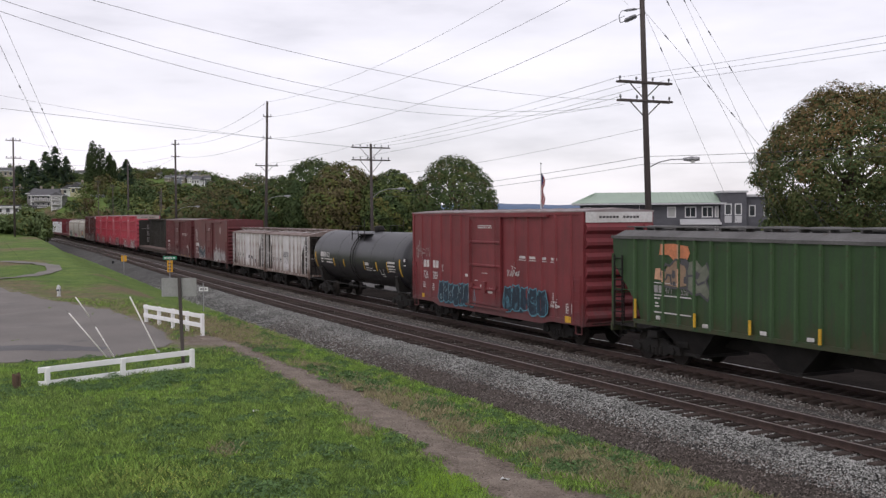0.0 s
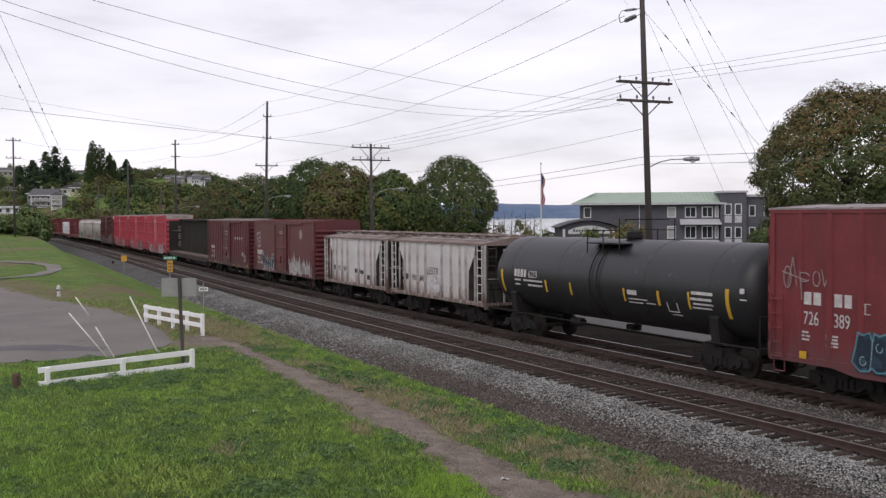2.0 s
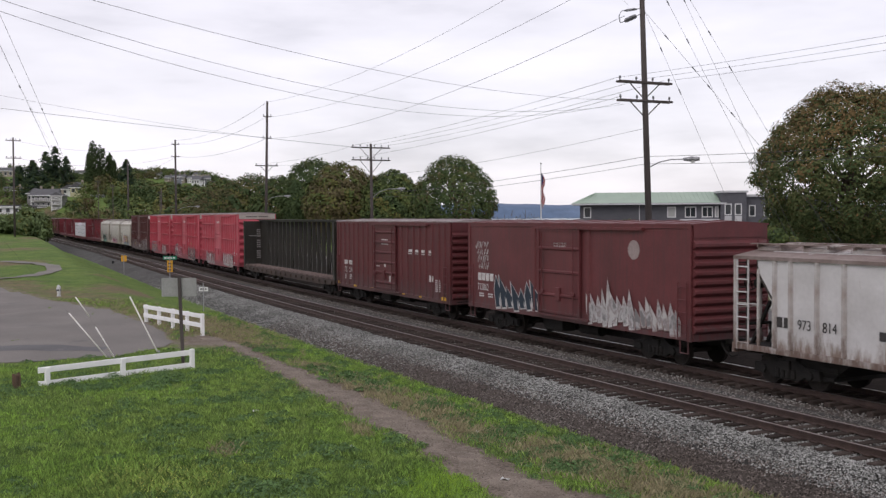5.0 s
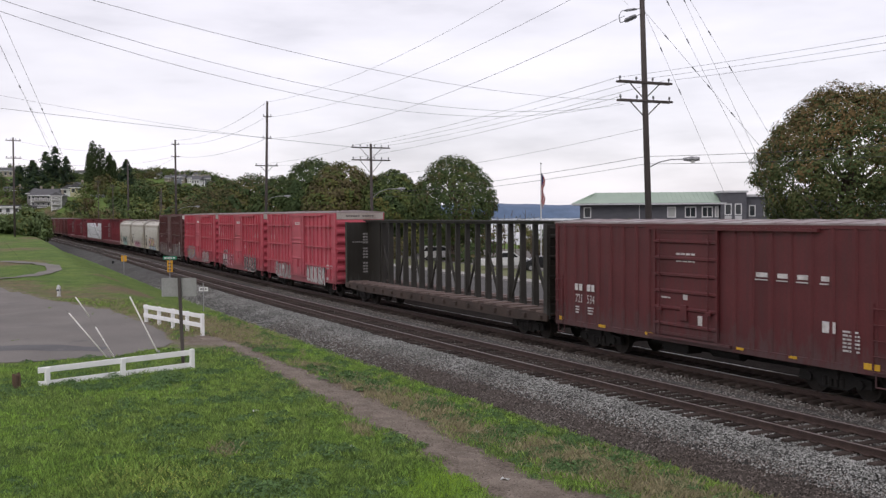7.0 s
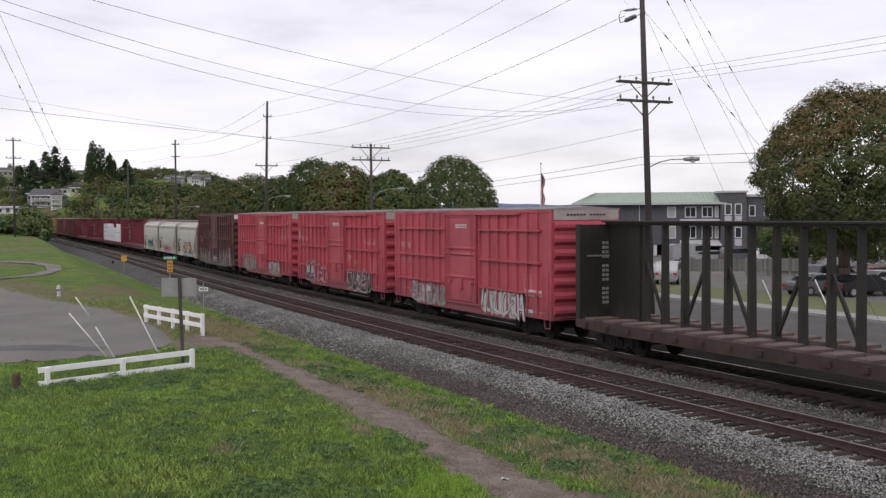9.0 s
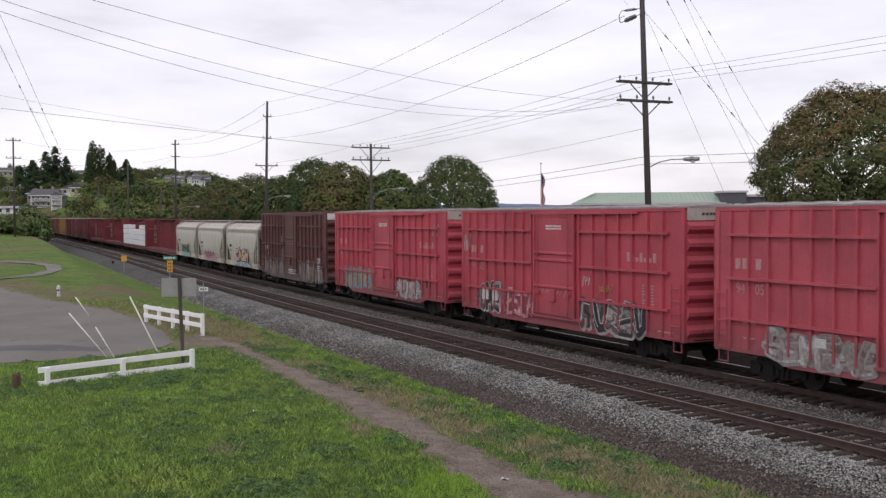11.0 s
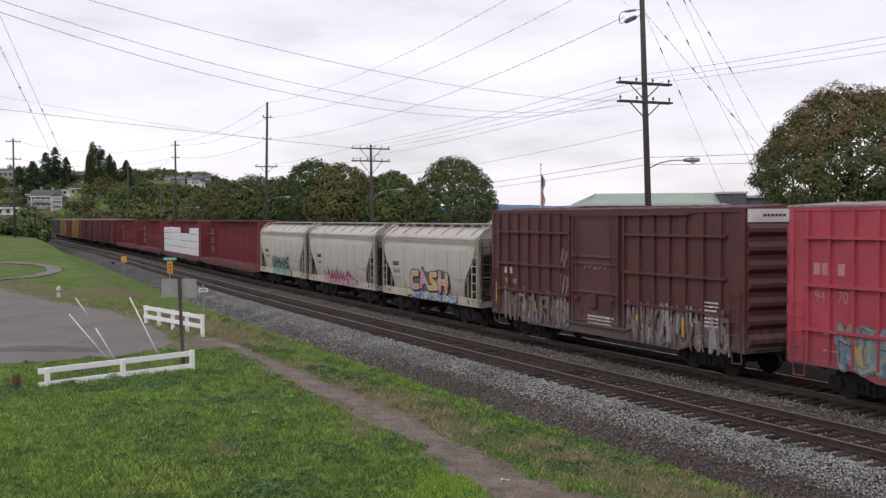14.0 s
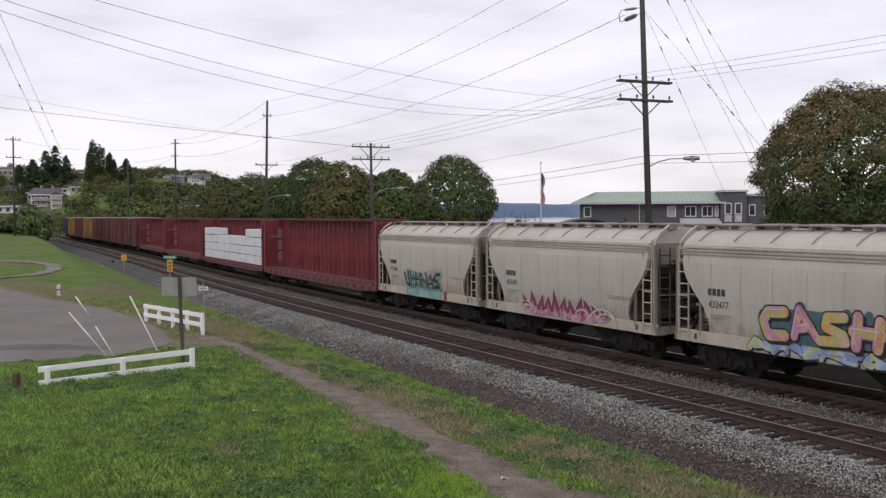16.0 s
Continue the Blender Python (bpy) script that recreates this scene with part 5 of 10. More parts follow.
def green_hopper(label, rear, front):
    car, L, spins = start_car("covered_hopper", label, rear, front)
    h = L / 2
    running_gear(car, L, h - 2.0, spins)
    centre_sill(car, h)
    hopper_body([(1.30, 1.44, h - 1.65), (1.85, 1.46, h - 1.45), (3.25, 1.46, h - 0.1), (4.16, 1.46, h - 0.02)], P["green"], car)
    hopper_body([(4.14, 1.45, h - 0.03), (4.18, 1.45, h - 0.03), (4.40, 0.95, h - 0.03)], P["dull_roof"], car, "roof")
    for d in (-1, 1):
        for x in (-6.65, -5.89, -5.12, -4.34, -3.57, -2.80, -2.02, -1.12, -0.23, 0.69, 1.58, 2.5, 3.4, 4.3, 5.1, 5.9, 6.65):
            shared("side_post", ("green_post", d), lambda b: prism(b, [(-0.07, d * 1.45), (-0.035, d * 1.535), (0.035, d * 1.535), (0.07, d * 1.45)], "z", 1.36, 4.12), P["green_edge"], car, (x, 0, 0))
        bm = bmesh.new()
        box(bm, -h + 0.02, h - 0.02, d * 1.47 - 0.06, d * 1.47 + 0.06, 4.12, 4.22)
        part("top_chord", bm, P["dull_roof"], car)
        bm = bmesh.new()
        box(bm, -h + 1.3, h - 1.3, d * 1.46 - 0.05, d * 1.46 + 0.05, 1.28, 1.42)
        part("side_sill", bm, P["green"], car)
        end_cage(car, h, d, 3.6, P["green"], 1.12, 1.3, P["under"], P["under"])
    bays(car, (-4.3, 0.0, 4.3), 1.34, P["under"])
    running_board(car, h, 4.50, P["dull_roof"])
    for x, z0, z1 in ((-6.55, 1.45, 2.1), (-3.50, 1.42, 1.85), (-1.05, 1.42, 1.85), (1.62, 1.42, 1.85), (4.2, 1.42, 1.85), (6.6, 1.45, 2.1)):
        bm = bmesh.new()
        box(bm, x - 0.05, x + 0.05, -1.56, -1.53, z0, z1)
        part("reflector", bm, P["mark_yellow"], car)
    bars(car, [(-3.2, -2.95, 1.44, 1.55), (-0.7, -0.45, 1.46, 1.57), (1.1, 1.35, 1.46, 1.57), (-5.5, -5.3, 1.5, 1.62), (-5.6, -5.15, 2.69, 2.72), (-5.05, -4.4, 2.69, 2.72), (-5.6, -3.75, 2.28, 2.32), (-5.6, -3.75, 1.72, 1.76)]
         + text_block(-5.6, 2.22, 0.28, 1, 0.05) + text_block(-5.55, 2.06, 0.2, 2, 0.05, 0.05), -1.48, P["white"])
    bars(car, [(-5.6, -5.42, 2.38, 2.62), (-5.36, -5.2, 2.38, 2.62)], -1.48, SPRAY["grey"], "company_mark")
    words("471", 0.36, -5.02, 2.37, -1.485, SPRAY["grey"], car, squeeze=0.70)
    words("550", 0.36, -4.24, 2.37, -1.485, SPRAY["grey"], car, squeeze=0.70)
    root = None
    for colour, lev, pts in (("orange", 1, ((-5.34, 3.62), (-5.27, 3.98), (-4.6, 4.0), (-3.9, 3.93), (-3.80, 3.72), (-3.92, 3.50), (-4.2, 3.55), (-4.6, 3.47), (-4.85, 3.63))),
                             ("peach", 2, ((-5.58, 2.82), (-5.53, 3.17), (-5.28, 3.19), (-5.22, 2.80))),
                             ("fawn", 1, ((-5.10, 2.66), (-5.08, 3.10), (-4.85, 3.30), (-4.5, 3.46), (-4.15, 3.40), (-3.95, 3.15), (-3.90, 2.68), (-4.5, 2.62))),
                             ("moss", 2, ((-3.95, 2.60), (-4.02, 3.0), (-3.86, 3.42), (-3.5, 3.52), (-3.22, 3.30), (-3.0, 3.42), (-2.84, 3.1), (-3.05, 2.9), (-2.82, 2.5), (-2.95, 2.30), (-3.3, 2.5), (-3.6, 2.42))),
                             ("tar", 3, ((-4.70, 2.96), (-4.64, 3.16), (-4.52, 3.12), (-4.50, 2.95), (-4.60, 2.86))), ("tar", 3, ((-4.66, 2.66), (-4.64, 2.80), (-4.50, 2.78), (-4.48, 2.64))),
                             ("tar", 3, ((-4.10, 2.76), (-4.08, 2.96), (-3.96, 2.98), (-3.92, 2.74))), ("tar", 3, ((-3.60, 2.9), (-3.55, 3.2), (-3.30, 3.1), (-3.42, 2.92))),
                             ("tar", 3, ((-4.35, 3.38), (-4.0, 3.56), (-3.82, 3.40), (-3.92, 3.12), (-4.05, 3.30)))):
        bm = bmesh.new()
        bm.faces.new([bm.verts.new((x, -1.478 - lev * 0.004, z)) for x, z in pts])
        bmesh.ops.triangulate(bm, faces=bm.faces[:])
        ob = part("graffiti" if root is None else "graffiti_layer", bm, SPRAY[colour], root or car, "" if root else "orange, peach and grey graffiti blocks")
        root, ob["kind"] = root or ob, "stuff"
    sprayed_lines(car, [[(-5.12, 2.62), (-5.10, 3.22), (-4.98, 3.34), (-4.8, 3.28), (-4.5, 3.50), (-4.2, 3.50), (-3.96, 3.32), (-3.9, 2.9), (-3.92, 2.62), (-4.5, 2.58), (-5.1, 2.62)], curl(-5.08, 2.98, 0.16, 0.16, 60, 360), [(-4.92, 3.0), (-4.75, 2.98), (-4.7, 2.7)],
                        [(-3.95, 2.58), (-3.6, 2.40), (-3.3, 2.48), (-2.95, 2.28), (-2.80, 2.5), (-3.02, 2.9), (-2.82, 3.12), (-3.0, 3.44)], [(-3.9, 3.0), (-3.65, 3.02), (-3.4, 2.75), (-3.1, 2.85)]], "tar", 0.035, -1.482, "graffiti_line")
    bars(car, [(-5.15, -5.09, 3.62, 3.97), (-4.37, -4.31, 3.52, 3.98), (-5.15, -5.09, 2.75, 3.12), (-4.37, -4.31, 2.62, 3.2)], -1.536, SPRAY["peach"], "graffiti_layer")
    return car


def grey_hopper(label, rear, front, number, mark):
    car, L, spins = start_car("covered_hopper", label, rear, front)
    h = L / 2
    running_gear(car, L, h - 1.75, spins)
    centre_sill(car, h)
    hopper_body([(1.05, 1.42, h - 1.66), (2.45, 1.45, h - 1.64), (3.25, 1.45, h - 1.02), (3.60, 1.45, h - 0.95), (3.66, 1.45, h - 0.92), (3.86, 0.75, h - 0.92)], P["grey"], car)
    bm = bmesh.new()
    prism(bm, [(-1.52, 3.62), (-1.52, 3.72), (0, 3.98), (1.52, 3.72), (1.52, 3.62)], "x", -h + 0.02, h - 0.02)
    roof = part("roof", bm, P["hopper_roof"], car)
    for k, x in enumerate(np.linspace(-h + 0.7, h - 0.7, 6)):
        for y in (-0.42, 0.42):
            bm = bmesh.new()
            box(bm, x - 0.50, x + 0.50, y - 0.34, y + 0.34, 3.84, 3.98, 0.03)
            tube(bm, [(x - 0.52, y - 0.3, 3.99), (x - 0.3, y - 0.1, 4.03 + 0.02 * (k % 2)), (x + 0.1, y + 0.05, 4.0), (x + 0.52, y + 0.25, 4.03)], 0.025, 5)
            part("hatch", bm, P["hatch_a"] if (k + (y > 0)) % 3 else P["hatch_b"], roof)
    bm = bmesh.new()
    box(bm, -h, h, -0.85, -0.6, 4.04, 4.07)
    box(bm, -h, h, 0.6, 0.85, 4.04, 4.07)
    for x in np.arange(-h + 0.3, h, 0.9):
        box(bm, x - 0.02, x + 0.02, -0.85, 0.85, 3.95, 4.05)
    part("running_board", bm, P["hopper_roof"], car)
    for d in (-1, 1):
        for x in (-3.46, -2.85, -1.89, -0.96, 0.90, 1.88, 2.81, 3.44):
            shared("side_post", ("grey_post", d), lambda b: prism(b, [(-0.055, d * 1.44), (-0.04, d * 1.55), (0.04, d * 1.55), (0.055, d * 1.44)], "z", 1.15, 3.62), P["grey_post"], car, (x, 0, 0))
        bm = bmesh.new()
        box(bm, -h, h, d * 1.46 - 0.06, d * 1.46 + 0.06, 0.98, 1.14)
        part("side_sill", bm, P["grey_post"], car)
        end_cage(car, h, d, 3.66, P["grey_post"], 1.08, 1.0, P["grey"], P["grey_end"])
        # dark sheet over the grey slope: rust plus the end's shade as colour
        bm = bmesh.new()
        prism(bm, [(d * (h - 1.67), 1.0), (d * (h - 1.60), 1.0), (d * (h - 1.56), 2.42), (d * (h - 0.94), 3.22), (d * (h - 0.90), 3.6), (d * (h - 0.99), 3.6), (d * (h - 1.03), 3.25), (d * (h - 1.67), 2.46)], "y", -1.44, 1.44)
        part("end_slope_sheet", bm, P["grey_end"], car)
        bm = bmesh.new()
        for y in (-0.9, -0.3, 0.3, 0.9):
            beam(bm, (d * (h - 0.9), y, 2.4), (d * (h - 0.15), y, 1.1), 0.09, 0.09)
            rod(bm, (d * (h - 0.5), y - 0.15, 2.9), (d * (h - 0.5), y + 0.15, 2.9), 0.14, 8)
        rod(bm, (d * (h - 0.3), -1.2, 1.7), (d * (h - 0.3), 1.2, 1.7), 0.05, 6)
        part("end_bracing", bm, P["under"], car)["kind"] = "stuff"
    bays(car, (-2.2, 2.2), 1.1, P["under"])
    words(number[:3], 0.40, -2.62, 1.75, -1.46, P["dark_letter"], car, squeeze=0.85)
    words(number[3:], 0.40, -1.72, 1.75, -1.46, P["dark_letter"], car, squeeze=0.85)
    bars(car, [(-3.4, -3.2, 1.75, 2.04), (-3.13, -2.93, 1.75, 2.04)], -1.455, P["dark_letter"])
    if mark == "tag":
        words("LESTR", 0.50, -0.84, 2.12, -1.457, SPRAY["tar"], car, "sprayed_word", 0.22, 0.94)
        loops = [curl(0.12, 1.86, 0.26, 0.20, 20, 330), curl(-0.18, 1.62, 0.30, 0.22, 60, 300), curl(0.30, 1.52, 0.34, 0.28, 150, -160), curl(0.02, 1.36, 0.34, 0.14, 190, 350), [(0.1, 2.05), (0.2, 1.9), (0.36, 2.0)]]
        sprayed_lines(car, loops, "grey", 0.013, -1.457)
        bm = bmesh.new()
        for q, (cx, cz, rx, rz) in enumerate(((0.12, 1.86, 0.25, 0.19), (-0.16, 1.62, 0.30, 0.22), (0.28, 1.52, 0.33, 0.27))):
            bm.faces.new([bm.verts.new((a, -1.461 - 0.001 * q, b)) for a, b in curl(cx, cz, rx, rz, 0, 345)])
        part("spray_fill", bm, SPRAY["bone"], car)["kind"] = "stuff"
    else:
        bars(car, [(0.15, 0.6, 1.72, 1.95), (0.75, 1.1, 1.72, 1.92), (1.2, 1.85, 1.68, 1.9)], -1.455, P["dark_letter"], "painted_out_patch")
        bars(car, [(2.15, 2.5, 1.42, 1.68)], -1.455, P["dark_letter"], "data_plate")
    return car


def white_hopper(label, rear, front, number, paint_job):
    car, L, spins = start_car("covered_hopper", label, rear, front)
    h = L / 2
    running_gear(car, L, h - 1.85, spins)
    centre_sill(car, h)
    sec = [(1.30, 1.44), (1.50, 1.47), (1.75, 1.50), (2.05, 1.525), (2.3, 1.545), (2.6, 1.555), (2.9, 1.56), (3.15, 1.555), (3.4, 1.54), (3.66, 1.50), (3.95, 1.46), (4.08, 1.36), (4.20, 1.20), (4.34, 0.96), (4.44, 0.70), (4.48, 0.3)]

    def half(z):
        return float(np.interp(z, (1.30, 1.50, 1.75, 2.05, 2.3, 2.6, 2.9, 3.15, 3.4, 4.48), (h - 1.52, h - 1.56, h - 1.52, h - 1.36, h - 1.14, h - 0.86, h - 0.60, h - 0.46, h - 0.40, h - 0.30)))
    hopper_body([(z, y, half(z)) for z, y in sec], P["cream"], car)
    for d in (-1, 1):
        # pressed top chord: three flutes
        bm = bmesh.new()
        prof = [(d * 1.42, 3.64)]
        for k in range(3):
            z = 3.66 + 0.10 * k
            prof += [(d * 1.535, z), (d * 1.535, z + 0.045), (d * 1.50, z + 0.065), (d * 1.50, z + 0.09)]
        prof += [(d * 1.47, 3.97), (d * 1.42, 3.97)]
        prism(bm, prof, "x", -h + 0.36, h - 0.36)
        part("top_chord", bm, P["cream_band"], car)
        for x in np.linspace(-h + 1.75, h - 1.75, 7):
            bm = bmesh.new()
            tube(bm, [(x, d * (y + 0.002), z) for z, y in sec if half(z) > abs(x) + 0.02 and z < 3.6], 0.013, 4)
            part("weld_seam", bm, P["seam_stain"], car)["kind"] = "stuff"
        end_cage(car, h, d, 3.9, P["cream_end"], 1.15, 1.15, P["cream_sill"], P["cream_shade"])
        bm = bmesh.new()
        tube(bm, [(d * (h - 0.12), -1.47, 1.1), (d * (h - 0.12), -1.47, 3.75), (d * (h - 0.14), -1.42, 4.05), (d * (h - 0.18), -1.12, 4.36), (d * (h - 0.2), -0.8, 4.55)], 0.038, 6)
        part("corner_rail", bm, P["cream"], car)
        # dark sheet over the cream slope paints the shadow of the end void
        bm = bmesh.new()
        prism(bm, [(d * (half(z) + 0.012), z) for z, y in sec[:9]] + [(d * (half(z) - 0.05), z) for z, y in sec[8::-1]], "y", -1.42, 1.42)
        part("end_slope_sheet", bm, P["cream_shade"], car)
        bm = bmesh.new()
        prism(bm, [(-1.3, 3.25), (1.3, 3.25), (1.3, 3.95), (-1.3, 3.95)], "x", d * (h - 0.36), d * (h - 0.30))
        part("end_panel", bm, P["cream_end"], car)
        bm = bmesh.new()
        for y in (-1.05, -0.35, 0.35, 1.05):
            beam(bm, (d * (h - 1.0), y, 2.42), (d * (h - 0.25), y, 1.2), 0.08, 0.08)
        rod(bm, (d * (h - 0.55), -1.25, 2.2), (d * (h - 0.55), 1.25, 2.2), 0.09, 8)
        part("end_bracing", bm, P["under"], car)["kind"] = "stuff"
    sill_part(car, h, 0.93, 1.30, P["cream_sill"], 1.44)
    bays(car, (-2.5, 2.5), 1.2, P["under"])
    running_board(car, h - 0.2, 4.56, P["roof"])
    for x in np.linspace(-h + 1.0, h - 1.0, 7):
        shared("roof_rib", "cream_rib", lambda b: prism(b, [(-1.37, 4.085), (-1.20, 4.215), (-0.96, 4.355), (-0.70, 4.455), (-0.70, 4.48), (-0.98, 4.385), (-1.22, 4.245), (-1.40, 4.11)], "x", -0.025, 0.025), P["cream_band"], car, (float(x), 0, 0))
    bars(car, [(-h + 0.9, -h + 1.0, 1.02, 1.2), (h - 1.1, h - 1.0, 1.02, 1.2)], -1.49, P["dark_letter"])
    words(number, 0.30, -4.0, 2.08, -1.54, P["dark_letter"], car)
    bars(car, [(-4.0 + 0.2 * k, -3.85 + 0.2 * k, 2.45, 2.66) for k in range(4)], -1.56, P["dark_letter"])
    bars(car, [(-3.9, -3.0, 1.86, 1.88), (-3.9, -3.2, 1.78, 1.80), (3.2, 4.6, 2.08, 2.10), (3.3, 4.5, 2.0, 2.02)], -1.545, SPRAY["ash"])
    if paint_job == "rainbow":
        graffiti(car, -1.75, 2.7, 1.34, 2.42, ("sunset", "rosy", "limey", "rosy"), "black", 4, 44, y=-1.53, strokes="white", jag=0.7, slope=0.05, cloud="sea", wash="sea", forms=(8, 2, 3, 0), fat=0.95, lean=0.25, label="multicoloured graffiti lettering in gold, pink and blue")
        graffiti(car, -2.3, 3.3, 0.96, 1.40, ("icy", "icy", "periwinkle"), "black", 8, 42, y=-1.492, strokes="white", jag=0.8, wash="icy", fat=1.5)
    elif paint_job == "pink":
        flames(car, -2.7, 3.3, 0.98, 2.15, 11, 43, -1.505, 0.03, "maroon and pink graffiti lettering with white outlines")
        sprayed_lines(car, [curl(-2.5, 1.2, 0.55, 0.32, 200, 20), curl(-2.35, 1.15, 0.35, 0.2, 190, 10), curl(2.9, 1.2, 0.75, 0.34, 170, 10), curl(3.1, 1.1, 0.6, 0.3, 160, -30), curl(1.6, 1.25, 0.4, 0.2, 180, 20)], "white", 0.035, -1.52)
    else:
        graffiti(car, -2.2, 2.0, 1.36, 2.2, ("black", "smoke", "black"), "mint", 6, 45, y=-1.53, strokes="mint", jag=0.6, slope=0.05, fat=0.9, label="mint green graffiti lettering with black edges")
        graffiti(car, -1.9, 2.0, 0.98, 1.42, ("mint", "mint", "sky"), "mint", 8, 46, y=-1.485, strokes="white", jag=0.5, wash="mint")
        scrawl(car, 0.8, 2.2, 1.9, 2.5, "rose", 5, 47, -1.56, 0.014)
        bars(car, [(-2.0, -1.75, 0.96, 1.3), (2.3, 2.6, 0.96, 1.35)], -1.49, SPRAY["darkred"], "red_patch")
    return car


def tank_car(label, rear, front):
    car, L, spins = start_car("tank_car", label, rear, front)
    h, R, zc = L / 2, 1.52, 2.53
    running_gear(car, L, h - 1.95, spins)
    bm = bmesh.new()
    prof = []
    for k in range(9):
        a = math.pi / 2 * k / 8
        prof.append((-h + 0.05 + 0.85 * (1 - math.sin(a)), R * math.cos(a)) if False else (-h + 0.9 - 0.85 * math.cos(a), R * math.sin(a)))
    prof = prof + [(x, R) for x in np.linspace(-h + 1.8, h - 1.8, 7)] + [(-x, r) for x, r in prof[::-1]]
    seg, rings = 40, []
    for x, r in prof:
        rings.append([bm.verts.new((x, max(r, 0.01) * math.cos(k * math.tau / seg), zc + max(r, 0.01) * math.sin(k * math.tau / seg))) for k in range(seg)])
    for a, b in zip(rings, rings[1:]):
        for k in range(seg):
            bm.faces.new((a[k], a[(k + 1) % seg], b[(k + 1) % seg], b[k]))
    bm.faces.new(rings[0])
    bm.faces.new(rings[-1])
    tank = part("tank", bm, P["tank"], car, "black painted cylindrical tank", smooth=True)
    bm = bmesh.new()
    for x in (-h + 2.0, -2.6, 0.2, 2.8, h - 2.0):
        pts = [(x, (R + 0.004) * math.cos(a), zc + (R + 0.004) * math.sin(a)) for a in np.linspace(0, math.tau, 33)]
        tube(bm, pts, 0.006, 4)
    part("weld_seam", bm, P["tank"], tank)["kind"] = "stuff"
    # manway and its railed platform
    bm = bmesh.new()
    for a, b, r0, r1 in ((-0.1, 0.06, 0.27, 0.27), (0.06, 0.11, 0.34, 0.34), (0.11, 0.26, 0.31, 0.28), (0.26, 0.34, 0.28, 0.14)):
        rod(bm, (0.25, 0, zc + R + a), (0.25, 0, zc + R + b), r0, 18, r1)
    part("manway", bm, P["under"], car, "dark domed manway housing")
    bm = bmesh.new()
    for y in (-0.95, 0.95):
        box(bm, -1.05, 1.05, y - 0.28, y + 0.28, zc + R - 0.16, zc + R - 0.12)
        for x in (-1.0, 0.0, 1.0):
            rod(bm, (x, y * 1.27, zc + R - 0.5), (x, y * 1.27, zc + R + (0.75 if x > 0 else 0.35)), 0.025, 6)
        rod(bm, (-1.0, y * 1.27, zc + R + 0.33), (1.0, y * 1.27, zc + R + 0.33), 0.02, 6)
        rod(bm, (1.0, -0.95, zc + R + 0.72), (1.0, 0.95, zc + R + 0.72), 0.02, 6)
    part("platform", bm, P["under"], car)
    bm = bmesh.new()
    tube(bm, [(0.1, -(R + 0.06) * math.cos(a), zc + (R + 0.06) * math.sin(a)) for a in np.linspace(-1.0, 1.0, 12)], 0.025, 5)
    tube(bm, [(-0.35, -(R + 0.06) * math.cos(a), zc + (R + 0.06) * math.sin(a)) for a in np.linspace(-1.0, 1.0, 12)], 0.025, 5)
    part("ladder", bm, P["under"], car)
    for d in (-1, 1):
        bm = bmesh.new()
        prism(bm, [(-1.3, 0.95), (1.3, 0.95), (1.42, 1.75), (1.2, 2.0), (-1.2, 2.0), (-1.42, 1.75)], "x", d * (h - 2.1), d * (h - 1.7))
        box(bm, min(d * (h + 0.15), d * (h - 2.6)), max(d * (h + 0.15), d * (h - 2.6)), -0.3, 0.3, 0.68, 1.05)
        for y in (-1.45, 1.45):
            rod(bm, (d * (h + 0.1), y, 1.02), (d * (h - 2.2), y, 1.02), 0.03, 6)
        box(bm, d * (h + 0.1) - 0.06, d * (h + 0.1) + 0.06, -1.48, 1.48, 0.86, 1.04)
        rod(bm, (d * (h + 0.1), -1.40, 1.02), (d * (h + 0.1), -1.40, 1.95), 0.025, 6)
        rod(bm, (d * (h + 0.1), 1.40, 1.02), (d * (h + 0.1), 1.40, 1.95), 0.025, 6)
        rod(bm, (d * (h + 0.1), -1.40, 1.95), (d * (h + 0.1), 1.40, 1.95), 0.025, 6)
        part("end_saddle", bm, P["under"], car)
    bm = bmesh.new()
    rod(bm, (-h + 1.5, -1.42, 0.98), (h - 1.5, -1.42, 0.98), 0.025, 6)
    rod(bm, (0.2, 0, 0.95), (0.2, 0, 0.75), 0.28, 14)
    rod(bm, (-2.9, -0.6, 0.85), (-2.2, -0.6, 0.85), 0.16, 10)
    part("valve_gear", bm, P["under"], car)

    def on_tank(x0, x1, a0, a1, mat, name):
        bm = bmesh.new()
        k = 8
        x0, x1 = x0 + 0.75, x1 + 0.75
        for i in range(k):
            A, B = a0 + (a1 - a0) * i / k, a0 + (a1 - a0) * (i + 1) / k
            q = [(x, -(R + 0.006) * math.cos(a), zc + (R + 0.006) * math.sin(a)) for x, a in ((x0, A), (x1, A), (x1, B), (x0, B))]
            bm.faces.new([bm.verts.new(p) for p in q])
        return part(name, bm, mat, tank)
    for x0, x1, z0, z1 in ((-4.28, -4.14, 1.96, 2.42), (-2.52, -2.40, 1.96, 2.42), (0.86, 0.97, 1.96, 2.42), (2.74, 2.88, 1.96, 2.44), (6.08, 6.24, 1.80, 2.70), (4.32, 4.42, 1.95, 2.5), (-7.72, -7.56, 1.80, 2.70)):
        on_tank(x0, x1, math.asin((z0 - zc) / R), math.asin((z1 - zc) / R), P["mark_yellow"], "reflector_strip")
    k = 0
